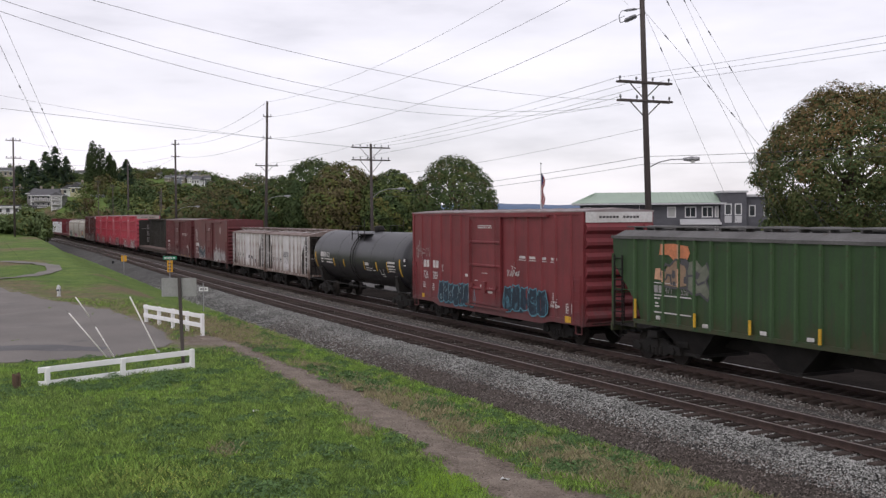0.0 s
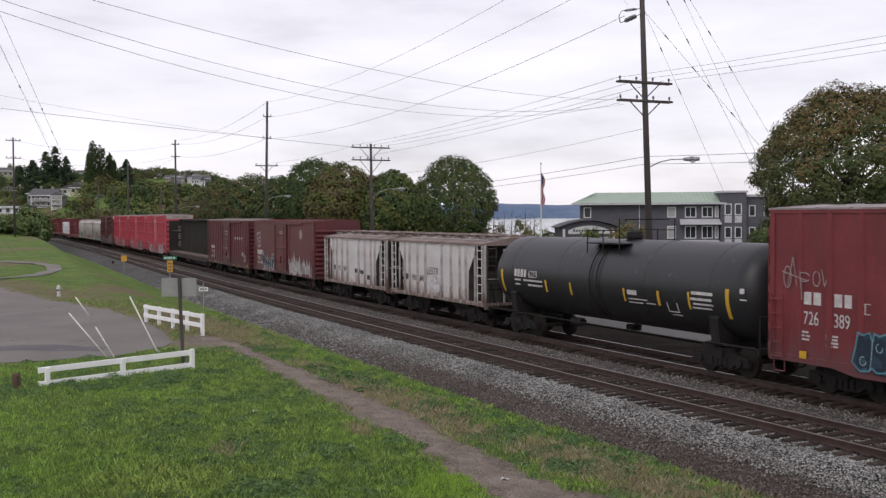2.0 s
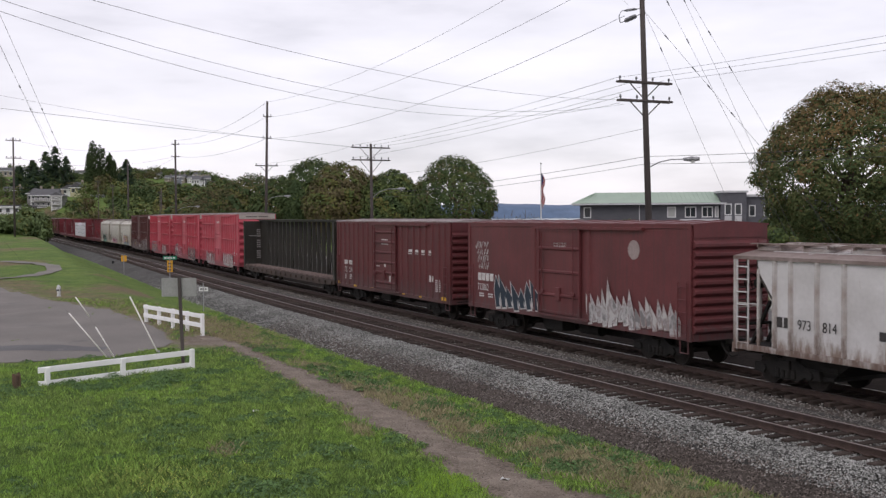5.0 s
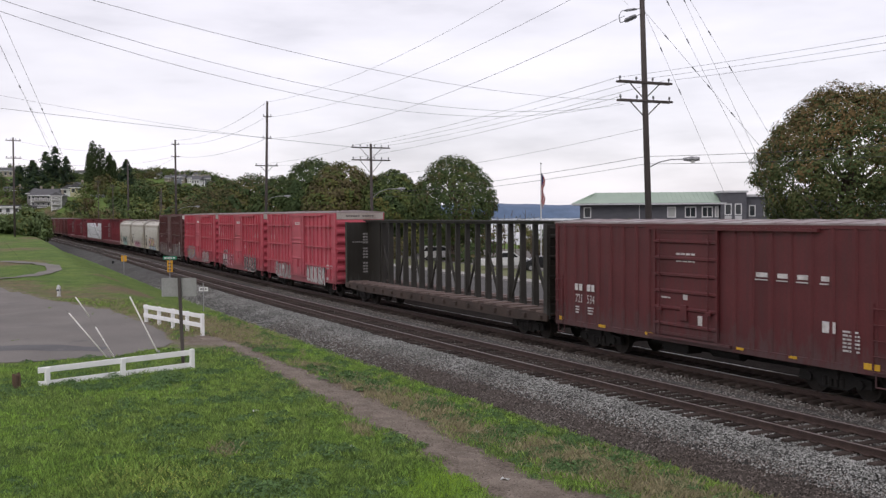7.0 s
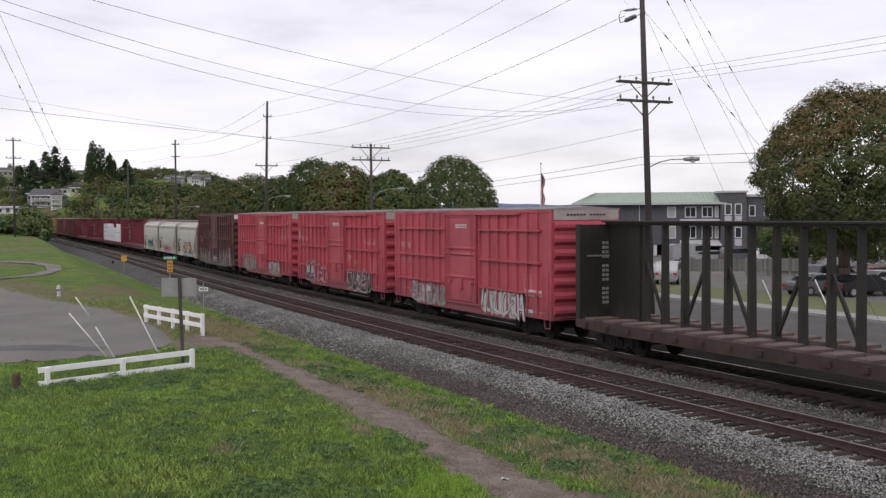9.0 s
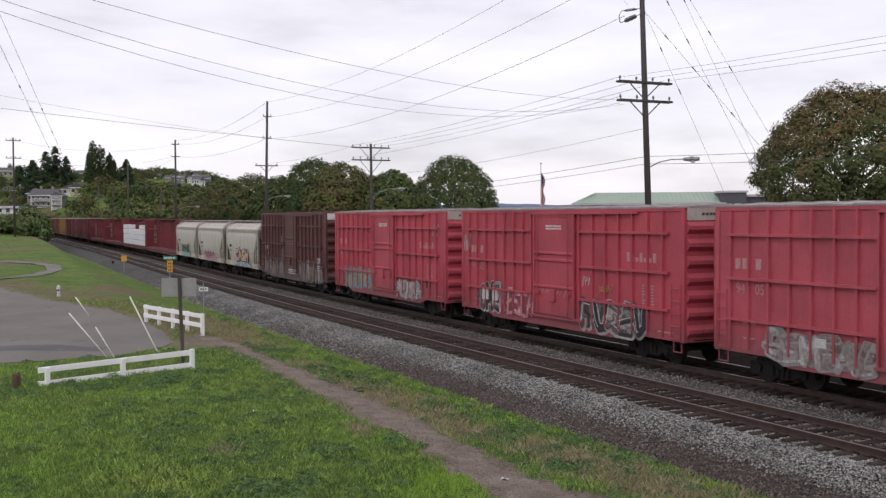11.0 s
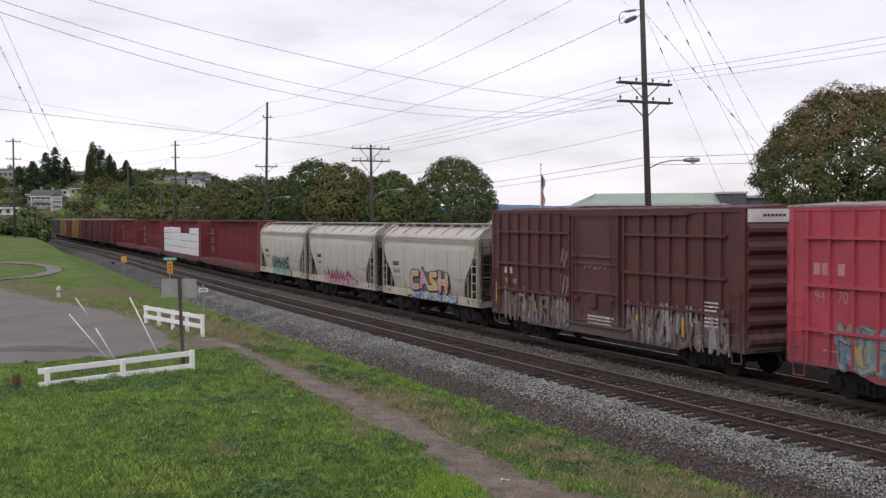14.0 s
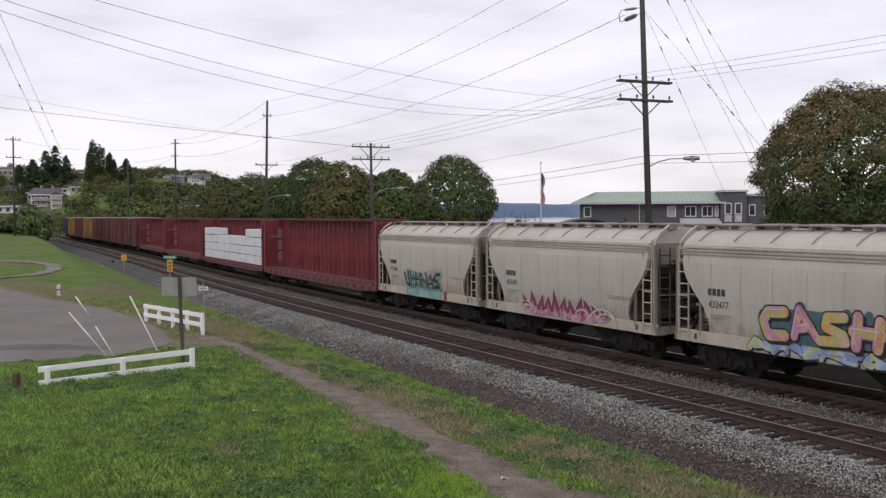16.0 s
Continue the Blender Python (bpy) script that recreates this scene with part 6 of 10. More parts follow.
    for x0, x1, z0, z1 in ((-6.6, -6.42, 2.46, 2.76), (-6.36, -6.18, 2.46, 2.76), (-6.12, -5.92, 2.46, 2.76), (-5.86, -5.68, 2.46, 2.76), (-6.6, -6.1, 2.30, 2.37), (-5.9, -4.45, 2.30, 2.37), (-6.6, -6.2, 2.12, 2.19), (-5.6, -4.5, 2.12, 2.19), (1.1, 1.65, 2.22, 2.38),
                           (1.1, 2.2, 2.06, 2.10), (1.1, 1.9, 1.94, 1.98), (2.1, 2.6, 1.96, 2.0), (3.2, 3.75, 1.78, 1.82), (3.2, 3.25, 1.78, 2.1), (3.7, 3.75, 1.78, 2.1), (3.3, 3.8, 1.68, 1.72),
                           (4.5, 5.5, 2.44, 2.54), (4.45, 5.45, 2.26, 2.34), (4.55, 5.5, 2.12, 2.18), (4.5, 5.4, 2.0, 2.05), (6.7, 6.9, 2.6, 2.75), (6.7, 7.0, 2.4, 2.44)):
        on_tank(x0, x1, math.asin((z0 - zc) / R), math.asin((z1 - zc) / R), P["white"], "stencil_bar")
    words("6223", 0.40, -4.75, 2.46, -1.525, P["white"], car, squeeze=0.85)
    return car


def centre_beam(label, rear, front, material, deck, top=4.72, panels=False, posts=18):
    car, L, spins = start_car("centre_beam_flatcar", label, rear, front)
    h = L / 2
    running_gear(car, L, h - 2.1, spins)
    bm = bmesh.new()
    box(bm, -h, h, -1.42, 1.42, 1.02, 1.10)
    box(bm, -h, h, -0.3, 0.3, 0.62, 1.05)
    for d in (-1, 1):
        prism(bm, [(-h, 0.82), (-h + 2.5, 0.72), (h - 2.5, 0.72), (h, 0.82), (h, 1.12), (-h, 1.12)], "y", d * 1.44 - 0.04, d * 1.44 + 0.04)
        for x in np.arange(-h + 0.7, h, 1.27):
            box(bm, x - 0.12, x + 0.12, d * 1.52 - 0.06, d * 1.52 + 0.06, 0.86, 1.02)
    part("deck", bm, deck, car, "rusty steel deck")
    for x in np.arange(-h + 0.9, h - 0.4, 1.12):
        for d in (-1, 1):
            shared("deck_board", "deck_board_" + deck.name, lambda b: box(b, -0.30, 0.30, -0.55, 0.55, 0.0, 0.10, 0.01), P["deck_board"] if deck is P["deck"] else deck, car, (x, d * 0.92, 1.10))
    # the beam: posts in pairs, diagonals, top chord
    bm = bmesh.new()
    box(bm, -h + 0.1, h - 0.1, -0.24, 0.24, top - 0.16, top - 0.06)
    box(bm, -h + 0.1, h - 0.1, -0.40, 0.40, top - 0.06, top)
    part("top_chord", bm, material, car)
    xs = np.linspace(-h + 2.3, h - 2.3, posts)
    for i, x in enumerate(xs):
        def post(b):
            prism(b, [(-0.145, 1.10), (0.145, 1.10), (0.105, top - 0.1), (-0.105, top - 0.1)], "x", -0.07, 0.07)
        shared("post", "cb_post_" + material.name, post, material, car, (float(x), 0, 0))
    for i in range(0, posts - 1):
        d = 1 if (i // 2) % 2 else -1
        bm = bmesh.new()
        a, b = (xs[i], xs[i + 1]) if d > 0 else (xs[i + 1], xs[i])
        if i % 2 == 0 or panels:
            beam(bm, (a, 0.0, 1.2), (b, 0.0, top - 0.5 if panels else 3.3), 0.09, 0.10)
            part("brace", bm, material, car)
        else:
            bm.free()
    for d in (-1, 1):
        bm = bmesh.new()
        x0 = d * (h - 0.12)
        prof = [(x0 - d * 0.09, 1.08), (x0 + d * 0.06, 1.08)]
        for z in (1.7, 2.5, 3.3, 4.1):
            prof += [(x0 + d * 0.06, z - 0.09), (x0 + d * 0.13, z - 0.05), (x0 + d * 0.13, z + 0.05), (x0 + d * 0.06, z + 0.09)]
        prof += [(x0 + d * 0.06, top - 0.14), (x0 - d * 0.09, top - 0.14)]
        prism(bm, prof, "y", -1.40, 1.40)
        bk = part("bulkhead", bm, material, car)
        for y in (-1.42, 1.42):
            bm = bmesh.new()
            box(bm, x0 - 0.14, x0 + 0.14, y - 0.05, y + 0.05, 1.05, top - 0.12, 0.01)
            part("edge_post", bm, material, bk)
        bm = bmesh.new()
        box(bm, min(d * (h - 0.2), d * (h - 2.05)), max(d * (h - 0.2), d * (h - 2.05)), -0.12, 0.12, 1.1, top - 0.1)
        part("end_web", bm, material, bk)
        bm = bmesh.new()
        ladder(bm, d * (h + 0.06), -1.15, 0.9, top - 0.2, 0.42, 0.37, False)
        part("ladder", bm, material, bk)
        if d < 0:
            bm = bmesh.new()
            for k in range(14):
                for j in range(2):
                    if k in (4, 9):
                        continue
                    z = 3.95 - k * 0.17
                    box(bm, x0 + 0.09, x0 + 0.095, -0.45 + j * 0.16, -0.32 + j * 0.16, z - 0.10, z)
            for j in range(10):
                box(bm, x0 + 0.09, x0 + 0.095, -1.1 + j * 0.13, -1.0 + j * 0.13, 3.40, 3.46)
            part("stencilling", bm, SPRAY["grey"], bk)["kind"] = "stuff"
    return car, h


RIBS_A = [-6.55, -5.5, -4.45, -3.4, -2.35, 2.55, 3.6, 4.65, 5.7, 6.75]
RIBS_B = [-7.2, -6.5, -5.75, -5.0, -4.25, -3.5, -2.75, -2.05, 2.05, 2.8, 3.55, 4.3, 5.05, 5.8, 6.55, 7.2]
GRID_X = [-7.0, -6.25, -5.45, -4.65, -3.85, -3.05, -2.3, -1.62, 1.80, 2.65, 3.45, 4.25, 5.05, 5.9, 6.7]

green_hopper("dark green ribbed covered hopper car with orange graffiti", -30.26, -14.3)

car, h = boxcar("oxide red high boxcar with navy graffiti", -47.28, -31.97, 5.08, P["oxide"], P["roof"], P["oxide"], ribs=RIBS_A, top_panel=P["end_white"], sill=0.86, door_ribs=(0.18, 0.45, 0.72), deep=0.72)
words("726", 0.52, -6.40, 1.94, -1.55, P["white"], car, squeeze=0.72)
words("389", 0.52, -5.34, 1.94, -1.55, P["white"], car, squeeze=0.72)
bars(car, [(-6.38, -6.13, 2.48, 2.82), (-6.04, -5.79, 2.48, 2.82), (-5.32, -5.07, 2.48, 2.82), (-4.98, -4.75, 2.48, 2.82)], -1.54, P["white"])
bars(car, [(2.95, 3.4, 3.20, 3.30), (2.9, 3.45, 3.12, 3.15), (3.75, 4.2, 3.20, 3.30), (3.7, 4.25, 3.12, 3.15), (4.55, 5.0, 3.2, 3.3), (4.5, 5.05, 3.12, 3.15), (5.4, 5.8, 3.2, 3.3), (5.35, 5.75, 3.12, 3.15)], -1.54, P["white"], "company_mark")
bars(car, text_block(-0.55, 4.52, 1.25, 2, 0.05, 0.03) + [(-0.9, -0.6, 2.1, 2.13), (-0.2, 0.3, 2.45, 2.48), (-0.35, -0.2, 1.78, 1.95), (0.35, 0.75, 1.62, 1.85)], -1.61, P["white"])
bars(car, text_block(-6.45, 1.75, 0.3, 3, 0.05, 0.05) + text_block(-5.6, 1.72, 0.4, 4, 0.05, 0.04) + text_block(5.5, 1.95, 0.3, 6, 0.04, 0.03) + [(6.45, 6.85, 1.26, 1.29), (6.45, 6.85, 1.59, 1.62), (6.45, 6.48, 1.29, 1.59), (6.82, 6.85, 1.29, 1.59), (6.54, 6.76, 1.45, 1.53), (6.54, 6.62, 1.34, 1.40), (6.68, 6.76, 1.34, 1.40), (5.4, 5.98, 1.42, 1.50)] + [(-4.35, -4.15, 2.36, 2.38), (-4.35, -4.15, 2.62, 2.64), (-4.33, -4.30, 2.38, 2.62), (-1.95, -1.7, 2.22, 2.34), (-1.4, -1.3, 2.52, 2.6)], -1.54, P["white"])
bars(car, [(6.45, 6.85, 0.92, 1.16), (-6.5, -6.25, 1.0, 1.2)], -1.585, P["mark_yellow"], "reflector")
navy_piece(car, -4.55, -0.95, 0.78, 1.92, 7, 21, -1.585, "ice", "navy graffiti crossed by thin pale strokes")
navy_piece(car, 1.75, 5.15, 0.92, 2.14, 5, 22, -1.585, "teal", "navy graffiti lettering with a teal outline")
sprayed_lines(car, [curl(-6.95, 3.2, 0.14, 0.30, 40, 400), [(-6.95, 2.9), (-6.75, 3.75), (-6.6, 2.95)], curl(-6.35, 3.22, 0.22, 0.12, 20, 330), [(-7.15, 3.35), (-6.2, 3.12)], curl(-5.9, 3.2, 0.12, 0.2, 90, 420), [(-6.5, 3.4), (-6.42, 2.6)], [(-5.72, 3.45), (-5.62, 3.0), (-5.5, 3.3)]], "ash", 0.016, -1.575)
sprayed_lines(car, [[(2.42, 2.72), (2.60, 2.95), (2.52, 3.42)], [(2.36, 2.86), (2.72, 2.78)]], "white", 0.02, -1.575)
scrawl(car, 2.0, 3.1, 2.42, 2.72, "white", 5, 24, -1.585, 0.02)
words("ATE", 0.36, 5.38, 1.40, -1.59, P["white"], car, "sprayed_word", 0.1, 0.8)

tank_car("black tank car with yellow reflector strips", -64.1, -47.95)
grey_hopper("dirty grey ribbed two-bay hopper car", -75.05, -64.57, "973845", "tag")
grey_hopper("dirty grey ribbed two-bay hopper car", -86.04, -75.77, "973814", "patch")

car, h = boxcar("smooth brown boxcar with white graffiti", -103.12, -87.92, 4.62, P["brown"], P["brown"], P["brown"], ribs=[-1.9, 1.9], sill=0.95, door_ribs=(0.22, 0.5, 0.78), door=(-1.5, 1.4))
spikes(car, -5.2, -1.62, 0.96, 2.55, 7, 51)
spikes(car, 1.8, 4.6, 1.02, 2.65, 9, 52, back="silver", front="white", label="pale grey and white flame-shaped graffiti")
spikes(car, 4.4, 7.1, 1.02, 2.2, 9, 54, back="silver", front="ash", label="faded grey flame-shaped graffiti")
for row in range(4):
    scrawl(car, -6.9 + 0.1 * row, -5.7, 3.5 - 0.3 * row, 3.85 - 0.3 * row, "white", 5, 53 + row, -1.545, 0.012)
words("712862", 0.42, -6.75, 1.72, -1.545, P["white"], car, squeeze=0.8)
bars(car, [(-6.7 + 0.36 * k, -6.42 + 0.36 * k, 2.14, 2.46) for k in range(4)] + text_block(-6.6, 1.6, 0.4, 2, 0.06, 0.04) + text_block(-5.8, 1.6, 0.4, 2, 0.06, 0.04), -1.545, P["white"])
bars(car, text_block(-0.4, 3.9, 0.9, 2, 0.06, 0.05), -1.60, P["white"])
bm = bmesh.new()
rod(bm, (4.6, -1.535, 3.75), (4.6, -1.538, 3.75), 0.33, 24)
part("round_emblem", bm, SPRAY["ash"], car)

car, h = boxcar("maroon ribbed boxcar with white lettering", -120.6, -105.02, 4.66, P["maroon"], P["roof"], P["maroon"], ribs=RIBS_B, sill=0.84, door_ribs=(0.1, 0.26, 0.42, 0.58, 0.74, 0.9), door=(-1.66, 1.40))
words("721", 0.44, -6.40, 1.74, -1.58, P["white"], car, squeeze=0.75)
words("534", 0.44, -5.65, 1.74, -1.58, P["white"], car, squeeze=0.75)
bars(car, [(-6.45, -6.25, 2.18, 2.42), (-6.17, -5.97, 2.18, 2.42), (-5.65, -5.45, 2.18, 2.42), (-5.37, -5.2, 2.18, 2.42)], -1.575, P["white"])
bars(car, [(3.0, 3.45, 3.14, 3.27), (2.95, 3.45, 3.05, 3.08), (3.85, 4.25, 3.14, 3.27), (3.8, 4.25, 3.05, 3.08), (4.6, 5.05, 3.14, 3.27), (4.55, 5.05, 3.05, 3.08), (5.45, 5.85, 3.14, 3.27), (5.4, 5.7, 3.05, 3.08)], -1.575, P["white"], "company_mark")
bars(car, text_block(-0.55, 3.72, 0.9, 3, 0.06, 0.05) + text_block(-1.3, 2.3, 0.5, 2, 0.05, 0.3) + [(-0.2, 0.0, 2.25, 2.45), (0.5, 0.7, 1.5, 1.8)], -1.61, P["white"])
bars(car, [(5.5, 5.95, 1.78, 2.08)] + text_block(6.2, 1.9, 0.55, 6, 0.05, 0.05) + text_block(-6.4, 1.6, 0.3, 3, 0.05, 0.05) + text_block(-5.6, 1.6, 0.35, 3, 0.05, 0.05), -1.575, P["white"])
bars(car, [(6.9, 7.4, 0.98, 1.14), (-4.9, -4.5, 0.95, 1.05), (-2.2, -1.8, 0.95, 1.05), (-7.5, -7.2, 1.0, 1.14), (2.2, 2.5, 0.95, 1.02), (4.3, 4.6, 0.95, 1.02)], -1.585, P["mark_yellow"], "reflector")

centre_beam("empty dark centre-beam lumber flatcar with open posts", -144.1, -121.4, P["lumber_dark"], P["deck"])

RED = [(-161.13, -145.72), (-178.13, -162.6), (-195.28, -179.84)]
for k, (a, b) in enumerate(RED):
    car, h = boxcar(("sun-faded bright red boxcar with grey graffiti along its base", "bright red boxcar with black and pink graffiti", "bright red boxcar with blue and yellow graffiti")[k], a, b, 5.17, P["red2"] if k == 0 else P["red"],
                    P["roof"], P["red"], grid=(GRID_X, (4.33, 3.05, 1.85)), sill=0.88, deep=0.66, top_panel=P["end_tan"], door_ribs=(0.28, 0.55, 0.62))
    bars(car, text_block(-0.5, 4.55, 1.1, 2, 0.06, 0.04), -1.61, P["end_white"])
    bars(car, [(-6.84, -6.62, 3.33, 3.65), (-6.54, -6.32, 3.33, 3.65), (-6.0, -5.78, 3.33, 3.65)], -1.54, SPRAY["rose"])
    words(("94", "94", "94")[k], 0.44, -6.80, 2.62, -1.54, SPRAY["rose"], car, squeeze=0.85)
    words(("", "05", "70")[k] or "05", 0.44, -6.02, 2.62, -1.54, SPRAY["rose"], car, squeeze=0.85)
    bars(car, text_block(5.55, 2.6, 0.15, 8, 0.05, 0.05) + text_block(6.05, 2.6, 0.15, 8, 0.05, 0.05) + [(6.4, 7.2, 0.98, 1.03), (6.4, 7.2, 1.1, 1.15), (-6.5, -6.0, 1.75, 1.8), (-6.5, -6.0, 1.3, 1.35)], -1.545, SPRAY["rose"])
    if k:
        bars(car, [(4.70 + 0.24 * j, 4.86 + 0.24 * j, 3.35, 3.50 if j % 3 else 3.66) for j in range(7)], -1.54, SPRAY["rose"], "company_mark")
    bars(car, [(5.45, 5.95, 1.45, 1.85)], -1.545, P["dark_letter"], "data_plate")
    if k == 0:
        graffiti(car, -5.6, -1.6, 0.78, 1.72, ("silver", "drab"), "grey", 6, 61, strokes="ash", wash="drab", label="faded grey graffiti over the lower panels")
        graffiti(car, 1.9, 5.6, 0.74, 1.85, ("white", "silver", "white"), "smoke", 6, 62, strokes="darkred", jag=0.6, wash="white", fat=0.8, label="white graffiti lettering")
        bars(car, [(5.7, 6.4, 1.72, 1.98), (6.45, 7.05, 1.74, 1.98), (5.7, 6.3, 0.9, 1.2)], -1.555, SPRAY["white"], "painted_patch")
        bars(car, [(-3.7, -3.3, 1.35, 1.6)], -1.60, SPRAY["white"], "painted_patch")
    elif k == 1:
        graffiti(car, -6.0, -4.2, 0.92, 2.12, ("smoke", "black"), "silver", 3, 63, strokes="white", wash="smoke", cloud="smoke", fat=1.4, label="black graffiti lettering with pale panels")
        bars(car, [(-5.75, -5.2, 1.35, 1.85), (-4.85, -4.4, 1.35, 1.8)], -1.60, SPRAY["white"], "painted_patch")
        graffiti(car, -4.2, -1.4, 0.84, 1.98, ("blush", "rose"), "darkred", 5, 64, strokes="white", jag=0.45, wash="darkred", label="pink graffiti lettering")
        graffiti(car, 1.85, 6.0, 0.80, 1.92, ("smoke", "black", "smoke"), "silver", 5, 68, strokes="white", jag=0.8, wash="smoke", cloud="smoke", fat=1.2, label="black and grey graffiti lettering")
        scrawl(car, -7.5, -6.9, 3.3, 4.2, "white", 4, 66, -1.565, 0.013)
        scrawl(car, 2.0, 2.7, 2.3, 2.75, "white", 4, 67, -1.565, 0.012)
        scrawl(car, 3.1, 3.9, 2.15, 2.5, "gold", 4, 68, -1.565, 0.013)
        scrawl(car, -0.8, 1.3, 1.85, 2.15, "rose", 8, 69, -1.63, 0.012)
    else:
        graffiti(car, -6.0, -1.0, 0.88, 2.05, ("slate", "slate"), "steel", 7, 71, strokes="black", jag=0.3, wash="slate", cloud="slate", label="pale blue and mustard graffiti lettering")
        graffiti(car, 1.85, 5.0, 0.80, 1.75, ("silver", "ash"), "smoke", 5, 72, strokes="white", jag=0.25, wash="silver", cloud="silver", fat=1.2, label="rounded silver graffiti lettering")
        scrawl(car, 6.3, 7.0, 3.9, 4.6, "white", 3, 73, -1.565, 0.012)

car, h = boxcar("dark brown boxcar with pale grey graffiti band", -212.45, -197.06, 5.15, P["umber"], P["umber"], P["umber"], grid=(GRID_X, (4.30, 3.02, 1.95)), sill=0.88, deep=0.66, top_panel=P["end_white"], door_ribs=(0.28, 0.55, 0.62))
graffiti(car, -6.5, -1.6, 0.78, 1.85, ("drab", "haze"), "dust", 9, 81, strokes="haze", jag=0.55, fat=0.7, label="faded grey graffiti lettering")
graffiti(car, 1.9, 7.0, 0.82, 2.05, ("drab", "haze"), "dust", 10, 82, strokes="haze", jag=0.5, fat=0.7, label="faded grey and lilac graffiti lettering")
rnd = random.Random(84)
for colour, a0, a1 in (("drab", -6.6, -1.7), ("haze", -6.6, -1.7), ("drab", 1.9, 7.1), ("haze", 1.9, 7.1), ("grey", 2.4, 6.6)):
    drips = []
    for j in range(26 if colour != "grey" else 9):
        a, b = rnd.uniform(a0, a1), rnd.uniform(1.2, 2.1)
        drips.append([(a, b), (a + rnd.uniform(-0.06, 0.06), b - 0.4), (a + rnd.uniform(-0.08, 0.08), max(0.75, b - rnd.uniform(0.5, 1.1)))])
    sprayed_lines(car, drips, colour, rnd.uniform(0.03, 0.055), -1.60 if colour != "grey" else -1.61, "drips")
scrawl(car, -2.4, -1.75, 2.9, 3.8, "ash", 2, 83, -1.565, 0.02)
scrawl(car, -2.3, -1.7, 1.6, 2.8, "ash", 2, 84, -1.565, 0.025)
scrawl(car, -0.6, 0.9, 3.0, 3.3, "ash", 5, 85, -1.63, 0.014)
words("90", 0.3, -6.6, 2.2, -1.54, P["white"], car)
words("10", 0.3, -5.95, 2.2, -1.54, P["white"], car)
bars(car, [(-6.65, -6.48, 2.6, 2.85), (-6.42, -6.25, 2.6, 2.85), (-6.19, -6.02, 2.6, 2.85)], -1.54, P["white"])
bars(car, text_block(6.0, 2.3, 0.6, 7, 0.05, 0.07) + text_block(-0.4, 0.98 + 0.4, 1.6, 3, 0.07, 0.05), -1.61, P["white"])
bars(car, [(2.5, 2.62, 1.15, 1.62), (4.9, 5.02, 1.1, 1.7), (-4.2, -4.08, 1.2, 1.6), (-7.3, -7.2, 1.3, 2.2), (0.1, 0.2, 1.4, 1.9)], -1.60, P["mark_yellow"], "reflector")

white_hopper("off-white curved-side hopper car with rainbow graffiti", -225.05, -213.82, "432477", "rainbow")
white_hopper("off-white curved-side hopper car with maroon and pink graffiti", -237.96, -226.11, "432491", "pink")
white_hopper("off-white curved-side hopper car with mint green graffiti", -250.41, -238.65, "432483", "mint")

centre_beam("empty maroon centre-beam lumber flatcar", -274.0, -250.8, P["lumber_red"], P["lumber_red"], panels=True, posts=22)
centre_beam("maroon centre-beam flatcar loaded with wrapped lumber", -298.0, -274.6, P["lumber_red"], P["lumber_red"], panels=True, posts=22)
LOADED = CARS[-1]
for k, (a, b) in enumerate(((-320.6, -298.8), (-342.4, -321.4))):
    car, h = centre_beam("empty maroon centre-beam flatcar with pale streaks", a, b, P["lumber_red"], P["lumber_red"], panels=True, posts=22)
    scrawl(car, -8, 8, 1.9, 3.0, "dust", 14, 90 + k, -0.45, 0.02)
for lab, a, b, side, roof, ev in (("maroon boxcar with a pale roof", -358.4, -343.6, "maroon", "roof", 4.75), ("dark maroon boxcar with rusty roof", -374.6, -359.8, "brown", "roof", 4.75), ("dull purple-brown boxcar with rusty roof", -397.3, -376.0, "maroon", "roof_rust", 4.75),
                                  ("faded yellow boxcar with rusty roof", -415.0, -399.2, "yellow", "roof_rust", 4.75), ("plain brown boxcar with rusty roof", -431.6, -416.6, "brown", "roof_rust", 4.75), ("faded yellow boxcar with rusty roof", -449.8, -433.4, "yellow", "roof_rust", 4.75), ("dull blue boxcar with rusty roof", -466.5, -451.5, "blue", "roof_rust", 4.75)):
    boxcar(lab, a, b, ev, P[side], P[roof], P[side], ribs=RIBS_A, sill=0.9)

# the wrapped lumber: two rows of packs on the loaded car
wrap = surf("white_lumber_wrap", (0.74, 0.74, 0.76), (0.62, 0.62, 0.65), 0.45, s1=1.0, s2=8, bump=0.1)
lumber = thing("lumber_load", "white-wrapped stacks of lumber on the centre-beam car", "lumber load", "lumber")
lumber["kind"] = "thing"
rnd = random.Random(7)
for d in (-1, 1):
    for col in range(4):
        x0 = -10.25 + col * 5.5
        for row in range(4):
            if row == 3 and col in (1, 2):
                continue
            bm = bmesh.new()
            z0 = 1.215 + row * 0.70
            box(bm, x0 + rnd.uniform(0, 0.08), x0 + 5.45 - rnd.uniform(0, 0.08), d * 0.95 - 0.50, d * 0.95 + 0.50, z0, z0 + (0.665 if row < 3 else 0.60) + rnd.uniform(-0.025, 0.01), 0.02)
            pk = part("lumber_pack", bm, wrap, lumber)
            for x in (x0 + 0.8, x0 + 2.7, x0 + 4.6):
                bm = bmesh.new()
                box(bm, x - 0.010, x + 0.010, d * 0.95 - 0.508, d * 0.95 + 0.508, z0 + 0.005, z0 + 0.57)
                part("strap", bm, wrap, pk)
                bm = bmesh.new()
                box(bm, x - 0.05, x + 0.05, d * 0.95 - 0.48, d * 0.95 + 0.48, z0 - 0.05, z0 - 0.001)
                part("spacer", bm, P["under"], pk)


